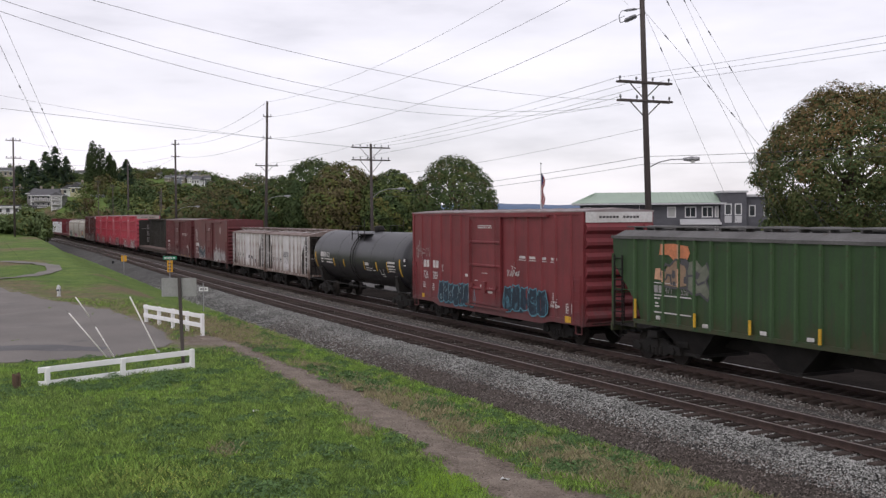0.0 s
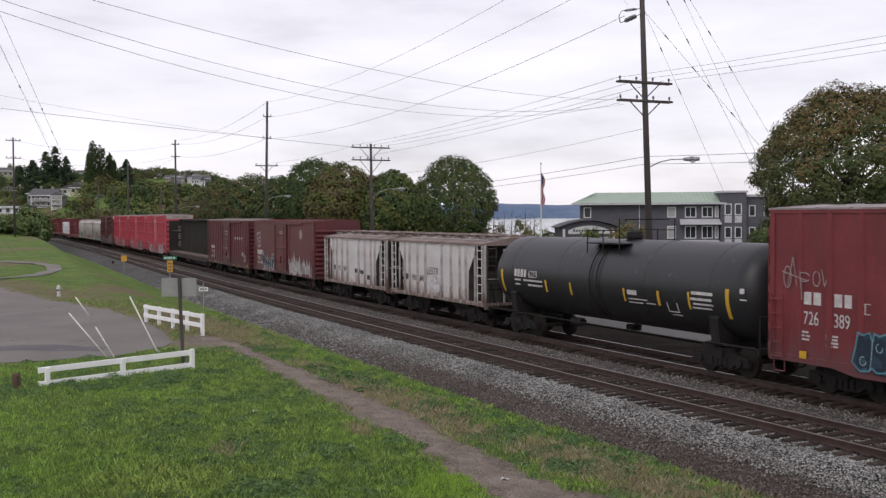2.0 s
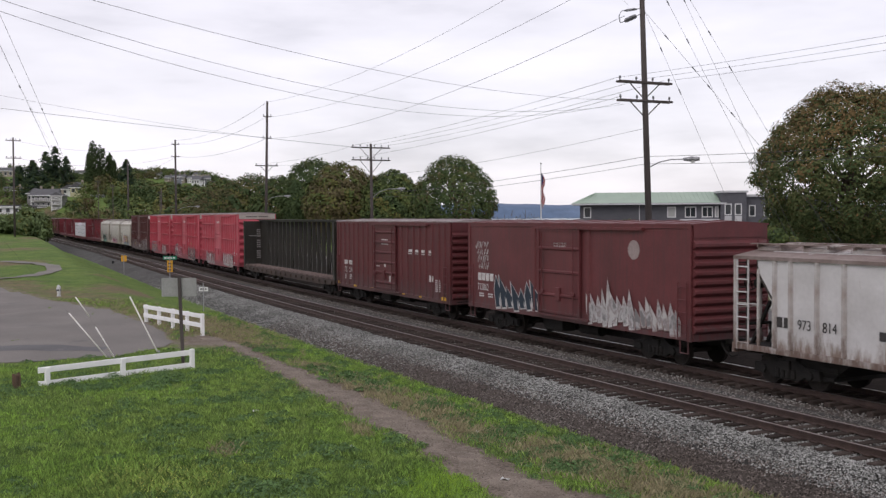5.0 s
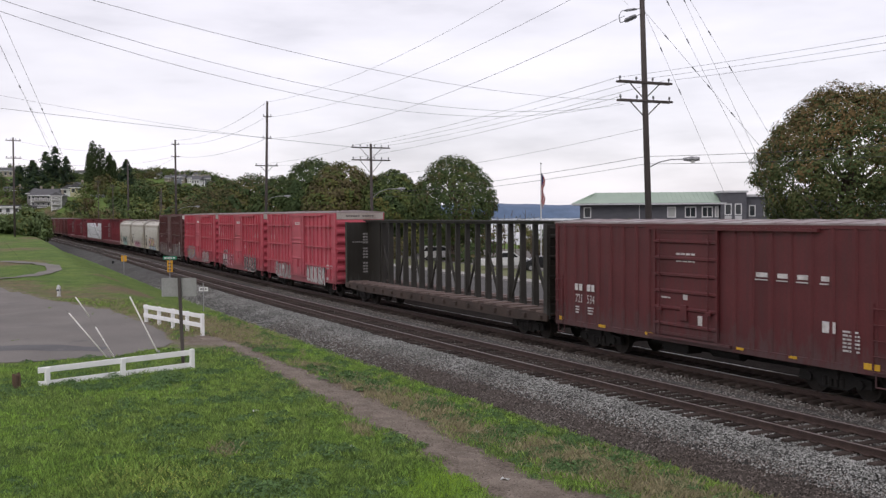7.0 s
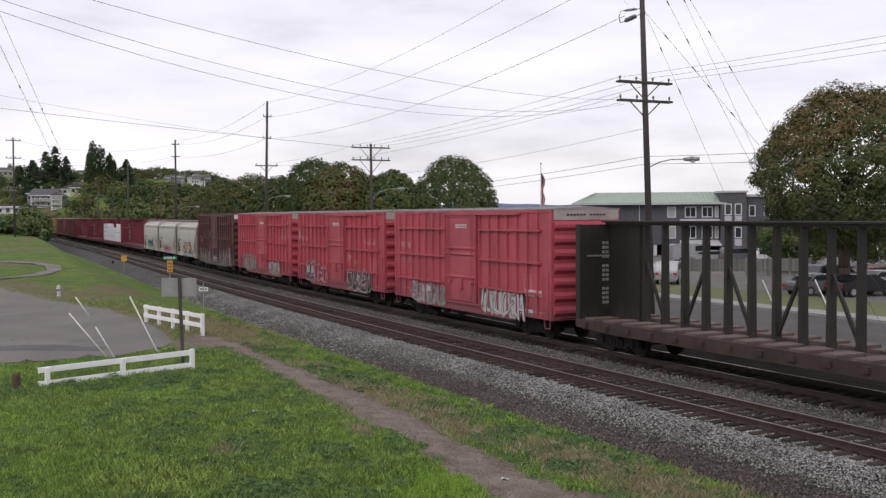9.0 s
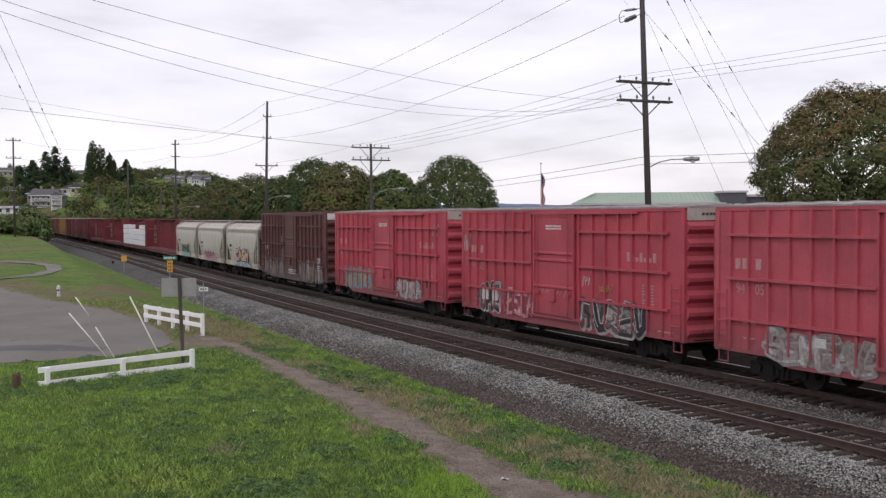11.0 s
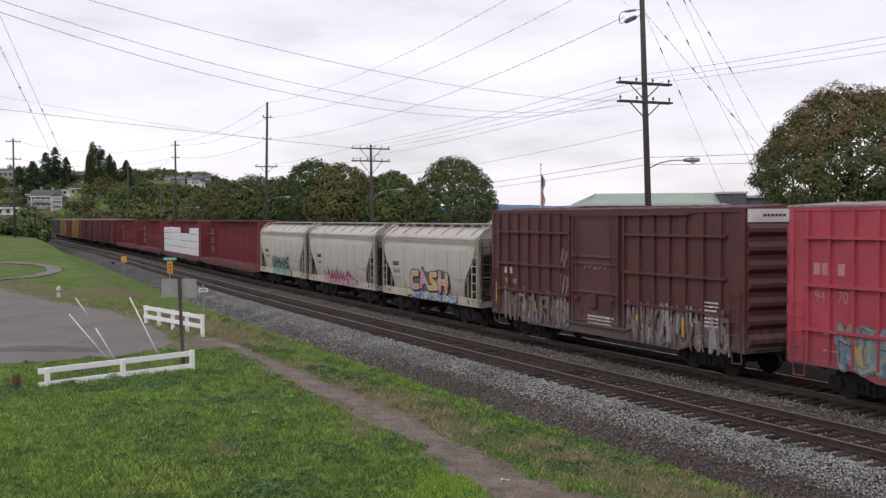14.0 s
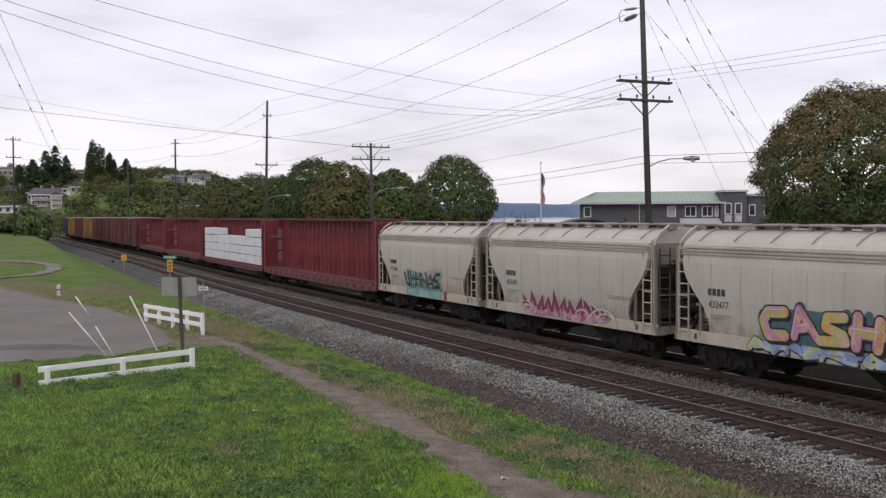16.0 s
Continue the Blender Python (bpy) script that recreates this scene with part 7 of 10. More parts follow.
# ---- water, far shore, street and car park ----
def build_water():
    m = bpy.data.materials.new("grey_water")
    m.use_nodes = True
    nd, ln = m.node_tree.nodes, m.node_tree.links
    bs = nd["Principled BSDF"]
    bs.inputs["Base Color"].default_value = (0.06, 0.085, 0.10, 1)
    bs.inputs["Roughness"].default_value, bs.inputs["IOR"].default_value = 0.12, 1.33
    n, b, tc = nd.new("ShaderNodeTexNoise"), nd.new("ShaderNodeBump"), nd.new("ShaderNodeTexCoord")
    n.inputs["Scale"].default_value, n.inputs["Detail"].default_value = 0.6, 5
    b.inputs["Strength"].default_value, b.inputs["Distance"].default_value = 0.25, 0.3
    ln.new(tc.outputs["Object"], n.inputs["Vector"])
    ln.new(n.outputs["Fac"], b.inputs["Height"])
    ln.new(b.outputs["Normal"], bs.inputs["Normal"])
    bm = bmesh.new()
    ys = (60, 200, 600, 1500, 4800)
    xs = (-900, -300, 0, 300, 1200, 4600)
    g = [[bm.verts.new((x, y, WATER_Z)) for x in xs] for y in ys]
    for a, b2 in zip(g, g[1:]):
        for k in range(len(xs) - 1):
            bm.faces.new((a[k], a[k + 1], b2[k + 1], b2[k]))
    return tagged(part("water", bm, m), "calm pale grey water of the bay", "water", kind="structure")


build_water()


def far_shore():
    # dark green woods turned blue: the distance haze is in the base colour
    m = surf("haze_blue_shore", (0.105, 0.155, 0.245), (0.13, 0.175, 0.26), 1.0, s1=0.004, s2=0.03, bump=0)
    verts, faces = [], []
    xs = np.arange(-1900, 2600, 20.0)
    for i, x in enumerate(xs):
        top = 33 + 5 * math.sin(x * 0.0031 + 1) + 2.5 * math.sin(x * 0.011) + 1.2 * math.sin(x * 0.053) + random.Random(i).uniform(-0.8, 0.8)
        y = 3000 + 60 * math.sin(x * 0.004)
        for q, z in ((0, -4.0), (12, 4.0), (60, top * 0.7), (140, top), (700, top * 0.8), (900, -6.0)):
            verts.append((x, y + q, z))
    for i in range(len(xs) - 1):
        for k in range(5):
            faces.append((i * 6 + k, i * 6 + 6 + k, i * 6 + 7 + k, i * 6 + 1 + k))
    return tagged(raw("backdrop", verts, faces, m, smooth=True), "distant wooded shore across the bay, coloured blue by haze", "far shore", kind="structure")


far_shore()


def band(name, n0, n1, z, material, label, category, s0=-330.0, s1=60.0, step=4.0, thick=0.0):
    """A flat strip beside the railway, with a real edge if thick."""
    prof = [(n0, z - thick), (n0, z), (n1, z), (n1, z - thick)] if thick else [(n0, z), (n1, z)]
    ss = np.arange(s0, s1 + 0.1, step)
    verts = [(*track(s, n), zz) for s in ss for n, zz in prof]
    k = len(prof)
    faces = [(i * k + j, i * k + j + 1, (i + 1) * k + j + 1, (i + 1) * k + j) for i in range(len(ss) - 1) for j in range(k - 1)]
    return tagged(raw(name, verts, faces, material), label, category, kind="structure")


# the shoulder's colour also holds the shade behind the train
band("gravel_shoulder", 7.6, 11.6, -0.72, M["shaded_gravel"], "dark gravel shoulder between track and street", "gravel")
band("street", 11.6, 24.6, -0.64, M["street"], "grey asphalt street beside the railway", "road")
band("kerb", 24.6, 24.85, -0.50, M["concrete"], "pale concrete kerb along the street", "kerb", thick=0.2)
band("sidewalk", 24.85, 26.4, -0.50, M["concrete"], "pale concrete sidewalk beside the street", "sidewalk", thick=0.15)
band("verge", 26.4, 33.4, -0.52, M["verge_grass"], "green grass verge beside the car park", "verge", thick=0.15)
band("car_park", 33.5, 83.0, -0.56, M["asphalt"], "grey asphalt car park by the water", "car park", -150.0, 60.0)
band("seawall", 83.0, 84.0, -0.2, M["concrete"], "low concrete seawall above the water", "seawall", -150.0, 60.0, thick=4.5)


# ---- trees ----
def leaf_mat(name, c1, c2):
    return surf(name, c1, c2, 0.8, s1=0.35, s2=3, bump=0, island=0.18, spec=0.12)


LEAF = {"green": leaf_mat("maple_leaves", (0.092, 0.128, 0.042), (0.114, 0.138, 0.048)), "olive": leaf_mat("olive_leaves", (0.142, 0.140, 0.046), (0.116, 0.122, 0.040)),
        "rust": leaf_mat("russet_leaves", (0.172, 0.112, 0.050), (0.140, 0.104, 0.046)), "dark": leaf_mat("dark_leaves", (0.058, 0.088, 0.038), (0.070, 0.098, 0.036)),
        "fir": leaf_mat("fir_needles", (0.034, 0.056, 0.036), (0.048, 0.072, 0.044)), "fresh": leaf_mat("bush_leaves", (0.150, 0.205, 0.086), (0.118, 0.160, 0.070)),
        "maple": leaf_mat("dark_maple_leaves", (0.088, 0.110, 0.044), (0.106, 0.118, 0.048)), "maple_rust": leaf_mat("russet_maple_leaves", (0.190, 0.126, 0.056), (0.150, 0.110, 0.052)),
        "brown": leaf_mat("brown_leaves", (0.130, 0.108, 0.054), (0.110, 0.096, 0.050))}


def leaves(points, outward, size, rng):
    """Small folded leaves at points, leaning outward."""
    n = len(points)
    d = outward + rng.normal(0, 0.28, (n, 3))
    d /= np.linalg.norm(d, axis=1, keepdims=True) + 1e-9
    a = np.cross(d, rng.normal(0, 1, (n, 3)))
    a /= np.linalg.norm(a, axis=1, keepdims=True) + 1e-9
    b = np.cross(d, a)
    s = size * (0.6 + 0.8 * rng.random((n, 1)))
    p = np.asarray(points)
    V = np.stack([p - a * s, p - b * s * 0.55 + d * s * 0.15, p + a * s, p + b * s * 0.55 + d * s * 0.15], 1)
    return V.reshape(-1, 3)


def patches(P, share, rng, size):
    """Which leaf colour grows where: clumps of one colour a few leaves wide, in the given shares."""
    f = rng.uniform(0.8, 1.3, (3, 3)) * 2.4 / size
    ph = rng.uniform(0, 6, 3)
    v = sum(np.sin(P @ f[i] * (1 if i else -1) + ph[i] + 1.5 * np.sin(P[:, (i + 1) % 3] * 1.7 / size + i)) for i in range(3)) + rng.normal(0, 0.75, len(P))
    rank = np.argsort(np.argsort(v)) / len(P)
    return np.minimum(np.searchsorted(np.cumsum(share), rank, side="right"), len(share) - 1)


def leaf_mesh(name, V, mats, parent, share, rng, pick=None, clump=1.6):
    n = len(V) // 4
    F = np.arange(4 * n).reshape(n, 4)
    me = bpy.data.meshes.new(name)
    me.from_pydata(V.tolist(), [], F.tolist())
    for m in mats:
        me.materials.append(m)
    idx = pick if pick is not None else patches(V[::4], share, rng, clump)
    me.polygons.foreach_set("material_index", np.asarray(idx, np.int32))
    ob = new(name, me)
    if parent is not None:
        ob.parent = parent
    return ob


def crown_points(rng, count, cz, rx, rz, lobes, lr0=0.16, lr1=0.27, hollow=0.78, fill=0.12, low_wide=0.0):
    """Leaf places over a crown: many lobes close under a rounded outline, a thinner ragged skin between them, and gaps."""
    P_, D_ = [], []
    size = np.array([rx, rx, rz])
    m = int(count * (1 - fill) / lobes)

    def shaped(c):
        k = np.where(c[:, 2] > -0.2, 1.08 - 0.22 * c[:, 2], 1.12 + 0.2 * c[:, 2]) - low_wide * np.clip(c[:, 2], -0.5, 1.0)
        return c * np.stack([k, k, np.ones_like(k)], -1)
    for k in range(lobes):
        u = rng.normal(0, 1, 3)
        u /= np.linalg.norm(u)
        k_r = rng.uniform(lr0, lr1)
        r = (1 - k_r * 0.8) * (1 if rng.random() < hollow else rng.uniform(0.35, 0.9)) * rng.uniform(0.95, 1.04)
        c = shaped((u * r)[None])[0]
        w = rng.normal(0, 1, (m, 3))
        w /= np.linalg.norm(w, axis=1, keepdims=True)
        q = rng.random((m, 1)) ** 0.30
        P_.append((c + w * q * k_r * np.array([1, 1, rx / rz * 0.85])) * size + np.array([0, 0, cz]))
        D_.append(w + u * 0.5 + np.array([0, 0, 0.4]))
    f = int(count * fill)
    if f:
        u = rng.normal(0, 1, (f, 3))
        u /= np.linalg.norm(u, axis=1, keepdims=True)
        rag = 0.94 + 0.05 * np.sin(u[:, 0] * 9 + 3 * u[:, 2] + rx) * np.sin(u[:, 1] * 8 - 5 * u[:, 2]) + 0.03 * np.sin(u[:, 0] * 23 + u[:, 2] * 19)
        P_.append(shaped(u * (rag * (1 - 0.22 * rng.random(f) ** 1.5))[:, None]) * size + np.array([0, 0, cz]))
        D_.append(u + np.array([0, 0, 0.4]))
    return np.concatenate(P_), np.concatenate(D_)


def broad_tree(name, label, x, y, top, rx, low, kinds, share, seed, count=5000, leaf=0.3, lobes=34, z0=None, russet_top=False, group="street trees", low_wide=0.0, fill=0.5):
    rng = np.random.default_rng(seed)
    rnd = random.Random(seed)
    base = gz(x, y) if z0 is None else z0
    t = thing(name, label, "tree", group, pose(x, y, base))
    H = top - base
    lo = low - base
    cz, rz = (H + lo) / 2, (H - lo) / 2
    bm = bmesh.new()
    tr = 0.028 * H + 0.06
    p, r = Vector((0, 0, -0.1)), tr
    for k in range(6):
        q = Vector((rnd.uniform(-0.25, 0.25), rnd.uniform(-0.25, 0.25), H * 0.13 * (k + 1)))
        rod(bm, p, q, r, 9, r * 0.84)
        p, r = q, r * 0.84
    for k in range(11):
        a, z = rnd.uniform(0, 6.28), rnd.uniform(max(0.18 * H, lo * 0.8), 0.7 * H)
        p, r = Vector((0, 0, z)), tr * 0.42
        dirv = Vector((math.cos(a), math.sin(a), rnd.uniform(0.5, 1.1))).normalized()
        for j in range(3):
            q = p + dirv * rx * 0.30 + Vector((rnd.uniform(-0.3, 0.3), rnd.uniform(-0.3, 0.3), 0.2))
            if math.hypot(q.x, q.y) / rx + abs(q.z - cz) / rz > 1.0:
                break
            rod(bm, p, q, r, 6, r * 0.65)
            p, r = q, r * 0.65
    part("trunk", bm, M["bark"], t, smooth=True)
    pts, out = crown_points(rng, count, cz, rx, rz, lobes, 0.11 if lobes > 100 else 0.16, 0.19 if lobes > 100 else 0.27, fill=fill, low_wide=low_wide)
    idx = None
    if russet_top:
        hz = (pts[:, 2] - lo) / (H - lo) + 0.12 * np.abs(pts[:, 0]) / rx
        hz = hz + 0.22 * np.sin(pts[:, 0] * 1.3 + 2 * np.sin(pts[:, 2] * 0.9)) * np.sin(pts[:, 1] * 1.1 + 1)
        pr = np.clip(0.05 + 1.7 * (hz - 0.50), 0.04, 0.7)
        idx = np.where(rng.random(len(pts)) < pr, 2, rng.choice([0, 1], len(pts), p=[0.68, 0.32]))
    leaf_mesh("crown", leaves(pts, out, leaf, rng), [LEAF[k] for k in kinds], t, share, rng, idx)
    return t


def conifer(label, x, y, top, r, seed, slim=False, z0=None, kind="fir"):
    rng = np.random.default_rng(seed)
    base = gz(x, y) if z0 is None else z0
    H = top - base
    t = thing("poplar_tree" if slim else "fir_tree", label, "tree", "trees on the hill", pose(x, y, base))
    bm = bmesh.new()
    rod(bm, (0, 0, -0.2), (0, 0, H * 0.96), 0.016 * H, 8, 0.02)
    part("trunk", bm, M["bark"], t)
    P_, D_ = [], []
    if slim:
        for k in range(7):
            a, q = rng.random() * math.tau, (0 if k == 0 else r * rng.uniform(0.3, 0.62))
            tip, low = H * (1.0 if k == 0 else rng.uniform(0.86, 0.98)), H * rng.uniform(0.05, 0.2)
            u = rng.random(560)
            w = r * 0.50 * np.sin(np.pi * np.clip(u * 0.80 + 0.19, 0, 1)) ** 0.5 * rng.random(560) ** 0.4
            b = rng.random(560) * math.tau
            P_.append(np.stack([math.cos(a) * q * (1 - 0.3 * u) + np.cos(b) * w, math.sin(a) * q * (1 - 0.3 * u) + np.sin(b) * w, low + (tip - low) * u], -1))
            D_.append(np.stack([np.cos(b) * 0.5, np.sin(b) * 0.5, np.full(560, 1.0)], -1))
    else:
        for k in range(30):
            u = (k + rng.random()) / 30
            for j in range(7):
                a = rng.random() * math.tau
                reach = r * 1.15 * (1 - u) ** 0.62 * rng.uniform(0.55, 1.18) + 0.4
                m = int(14 + 24 * (1 - u))
                q = reach * rng.random(m) ** 0.7
                side = rng.normal(0, 0.14, m) * q
                z = H * (0.08 + 0.92 * u) - 0.34 * q + 0.10 * q * q / reach + rng.normal(0, 0.16, m)
                P_.append(np.stack([np.cos(a) * q - np.sin(a) * side, np.sin(a) * q + np.cos(a) * side, np.minimum(z, H)], -1))
                D_.append(np.stack([np.full(m, np.cos(a)), np.full(m, np.sin(a)), np.full(m, -0.2)], -1))
    leaf_mesh("crown", leaves(np.concatenate(P_), np.concatenate(D_), 0.34 if slim else 0.36, rng), [LEAF[kind], LEAF["dark"]], t, [0.7, 0.3], rng, clump=3)
    return t


def at_bearing(px, y):
    """World x in the direction of a bearing, given as a share of the view, at the distance y."""
    return (px - 784) / 1848.3 * y


broad_tree("maple_tree", "large round maple turning russet at its top", at_bearing(1500, 74), 74, 14.35, 6.3, 2.2, ("maple", "dark", "maple_rust"), None, 8, 72000, 0.108, 190, russet_top=True, low_wide=0.14, fill=0.3)
broad_tree("maple_tree", "round dark green maple by the street", at_bearing(804, 125), 125, 12.4, 5.0, 1.2, ("dark", "green", "brown"), [0.5, 0.38, 0.12], 4, 28000, 0.14, 150)
for k, (px, y, top, rx, lo, kinds, share) in enumerate((
        (402, 190, 10.0, 6.0, 0.5, ("brown", "dark", "olive"), [0.45, 0.4, 0.15]), (446, 178, 11.6, 5.4, 0.5, ("dark", "brown", "olive"), [0.55, 0.3, 0.15]), (500, 172, 10.8, 5.2, 0.5, ("dark", "green", "brown"), [0.7, 0.2, 0.1]),
        (556, 160, 13.2, 5.0, 1.0, ("dark", "green"), [0.85, 0.15]), (606, 150, 12.0, 5.2, 0.5, ("brown", "olive", "green"), [0.55, 0.3, 0.15]), (650, 160, 10.4, 4.4, 0.5, ("rust", "brown", "dark"), [0.3, 0.5, 0.2]),
        (694, 146, 10.6, 4.2, 0.5, ("dark", "green", "olive"), [0.5, 0.4, 0.1]), (728, 158, 8.8, 4.0, 0.3, ("dark", "green", "brown"), [0.6, 0.3, 0.1]), (360, 215, 8.0, 6.5, 0.3, ("brown", "dark", "olive"), [0.4, 0.4, 0.2]))):
    broad_tree("street_tree", "rounded street tree with brown and olive leaves" if kinds[0] != "dark" else "rounded dark green street tree", at_bearing(px, y), y, top + 1.0, rx * 1.08, lo, kinds, share, 20 + k, 14500, 0.22, 105, fill=0.62)
broad_tree("small_tree", "thin yellowing small tree by the hotel", at_bearing(1112, 118), 118, 4.6, 2.6, -0.2, ("olive", "rust", "fresh"), [0.5, 0.3, 0.2], 40, 900, 0.2, 12)
broad_tree("maple_tree", "dense dark maple beside the car park", at_bearing(1415, 98), 98, 5.4, 4.4, 0.2, ("dark", "green", "olive"), [0.5, 0.35, 0.15], 42, 12000, 0.14, 50)
broad_tree("maple_tree", "dense dark maple beside the car park", at_bearing(1535, 106), 106, 6.0, 5.0, -0.3, ("dark", "green", "olive"), [0.5, 0.35, 0.15], 43, 12000, 0.15, 50)

for px, y, top, r, slim, kind in ((84, 440, 33.0, 5.6, False, "fir"), (100, 446, 35.2, 5.4, False, "fir"), (119, 430, 30.0, 4.2, False, "fir"), (60, 400, 27.0, 4.5, False, "fir"), (167, 420, 36.0, 3.4, True, "dark"), (179, 425, 34.6, 3.6, True, "dark"),
                                  (161, 424, 32.0, 2.6, True, "dark"), (196, 430, 31.5, 2.6, True, "dark"), (204, 436, 29.0, 2.4, True, "dark"), (226, 400, 27.0, 3.6, False, "fir"), (218, 405, 23.0, 3.2, False, "fir"), (36, 420, 26.0, 4.0, False, "fir")):
    conifer("tall dark poplar on the hillside" if slim else "tall dark fir on the hillside", at_bearing(px, y), y, top, r, int(px * 7 + y), slim, kind=kind)


def woods(name, spots, kinds, share, seed, per, leaf, label):
    rng = np.random.default_rng(seed)
    VV, idx = [], []
    for x, y, h, r in spots:
        b = gz(x, y)
        pts, out = crown_points(rng, per, h * 0.46, r, h * 0.54, 14, 0.26, 0.42)
        V = leaves(pts + np.array([x, y, b]), out, leaf, rng)
        VV.append(V)
        main, second = rng.choice(len(kinds), 2, p=share)
        idx.append(np.where(rng.random(len(V) // 4) < 0.86, main, second))
    ob = leaf_mesh(name, np.concatenate(VV), [LEAF[k] for k in kinds], None, share, rng, np.concatenate(idx))
    return tagged(ob, label, "woods", kind="stuff")


rnd = random.Random(5)
spots = []
while len(spots) < 430:
    px, y = rnd.uniform(-60, 440), rnd.uniform(235, 620)
    x = at_bearing(px, y)
    s_, n_ = along([x], [y])
    if abs(n_[0] - 2) > 16 and not (40 < px < 150 and 360 < y < 420):
        cap = np.interp(px, (0, 60, 110, 180, 230, 290, 308, 314, 374, 380, 412, 440), (304, 302, 304, 306, 304, 302, 306, 326, 327, 314, 322, 330)) + rnd.uniform(-7, 12)
        for p0, p1, near, low in ((-60, 45, 398, 338), (45, 116, 372, 366), (116, 152, 398, 344), (165, 205, 398, 356), (264, 380, 600, 320), (0, 160, 560, 314), (0, 78, 600, 326), (250, 300, 610, 314)):
            if p0 < px < p1 and y < near:
                cap = max(cap, low + rnd.uniform(0, 8))
        high = 4.9 + (382 - cap) / 1848 * y - gz(x, y)
        if high > 2.5:
            spots.append((x, y, min(rnd.uniform(5, 9) if y < 380 else rnd.uniform(8, 16), high), rnd.uniform(3.2, 6)))
for px in np.arange(-40, 446, 4.0):
    y = rnd.uniform(600, 650)
    x = at_bearing(px, y)
    cap = np.interp(px, (0, 60, 110, 180, 230, 290, 308, 314, 374, 380, 412, 440), (289, 290, 296, 297, 297, 291, 294, 300, 305, 308, 316, 328)) + rnd.uniform(-5, 6)
    if px > 380:
        y = rnd.uniform(330, 420)
        x = at_bearing(px, y)
    high = 4.9 + (382 - cap) / 1848 * y - gz(x, y)
    if high > 2:
        spots.append((x, y, high / 0.9, rnd.uniform(3.4, 5.0)))
woods("hill_woods", spots, ("green", "dark", "olive", "brown"), [0.34, 0.40, 0.14, 0.12], 6, 330, 0.47, "mixed autumn woods covering the hillside")
spots = []
while len(spots) < 120:
    px, y = rnd.uniform(-80, 106), rnd.uniform(172, 245)
    x = at_bearing(px, y)
    s_, n_ = along([x], [y])
    if n_[0] < -7:
        cap = 4.9 + (382 - (374 if px < 48 else 358)) / 1848 * y - gz(x, y)
        spots.append((x, y, max(1.5, min(rnd.uniform(3.5, 7.0), cap)), rnd.uniform(1.8, 3.2)))
while len(spots) < 200:
    px, y = rnd.uniform(45, 113), rnd.uniform(140, 222)
    x = at_bearing(px, y)
    s_, n_ = along([x], [y])
    if -13 < n_[0] < -6.5 and y > 165:
        spots.append((x, y, rnd.uniform(3.6, 5.6) * float(np.interp(px, (70, 108), (1.0, 0.42))), rnd.uniform(1.4, 2.4)))
woods("lineside_bushes", spots, ("fresh", "green", "olive"), [0.55, 0.30, 0.15], 7, 420, 0.27, "dense green bushes beside the line")
spots = []
while len(spots) < 90:
    s_, n_ = rnd.uniform(-330, -110), rnd.uniform(26, 60)
    x, y = track(s_, n_)
    spots.append((float(x), float(y), rnd.uniform(3, 6), rnd.uniform(2, 3.6)))
for k in range(26):
    s_ = -250 - k * 6
    x, y = track(s_, 12 + 4 * rnd.random())
    spots.append((float(x), float(y), rnd.uniform(5, 8), rnd.uniform(3, 4)))
woods("street_shrubs", spots, ("olive", "green", "brown", "dark"), [0.3, 0.3, 0.2, 0.2], 8, 420, 0.28, "mixed shrubs and low trees along the street")


# ---- utility poles ----
def wire_curve(a, b, sag, r=0.013, steps=18):
    bm = bmesh.new()
    A, B = Vector(a), Vector(b)
    tube(bm, [A.lerp(B, k / steps) - Vector((0, 0, 4 * sag * (k / steps) * (1 - k / steps))) for k in range(steps + 1)], r, 5)
    return bm


def wire(a, b, sag=0.3, r=0.013, label="thin dark overhead wire between poles", name="overhead_wire"):
    ob = part(name, wire_curve(a, b, sag, r * 0.75), M["wire"])
    return tagged(ob, label, "wire", "overhead wires")


ARM = Vector((math.sin(1.118), math.cos(1.118), 0))   # across the street


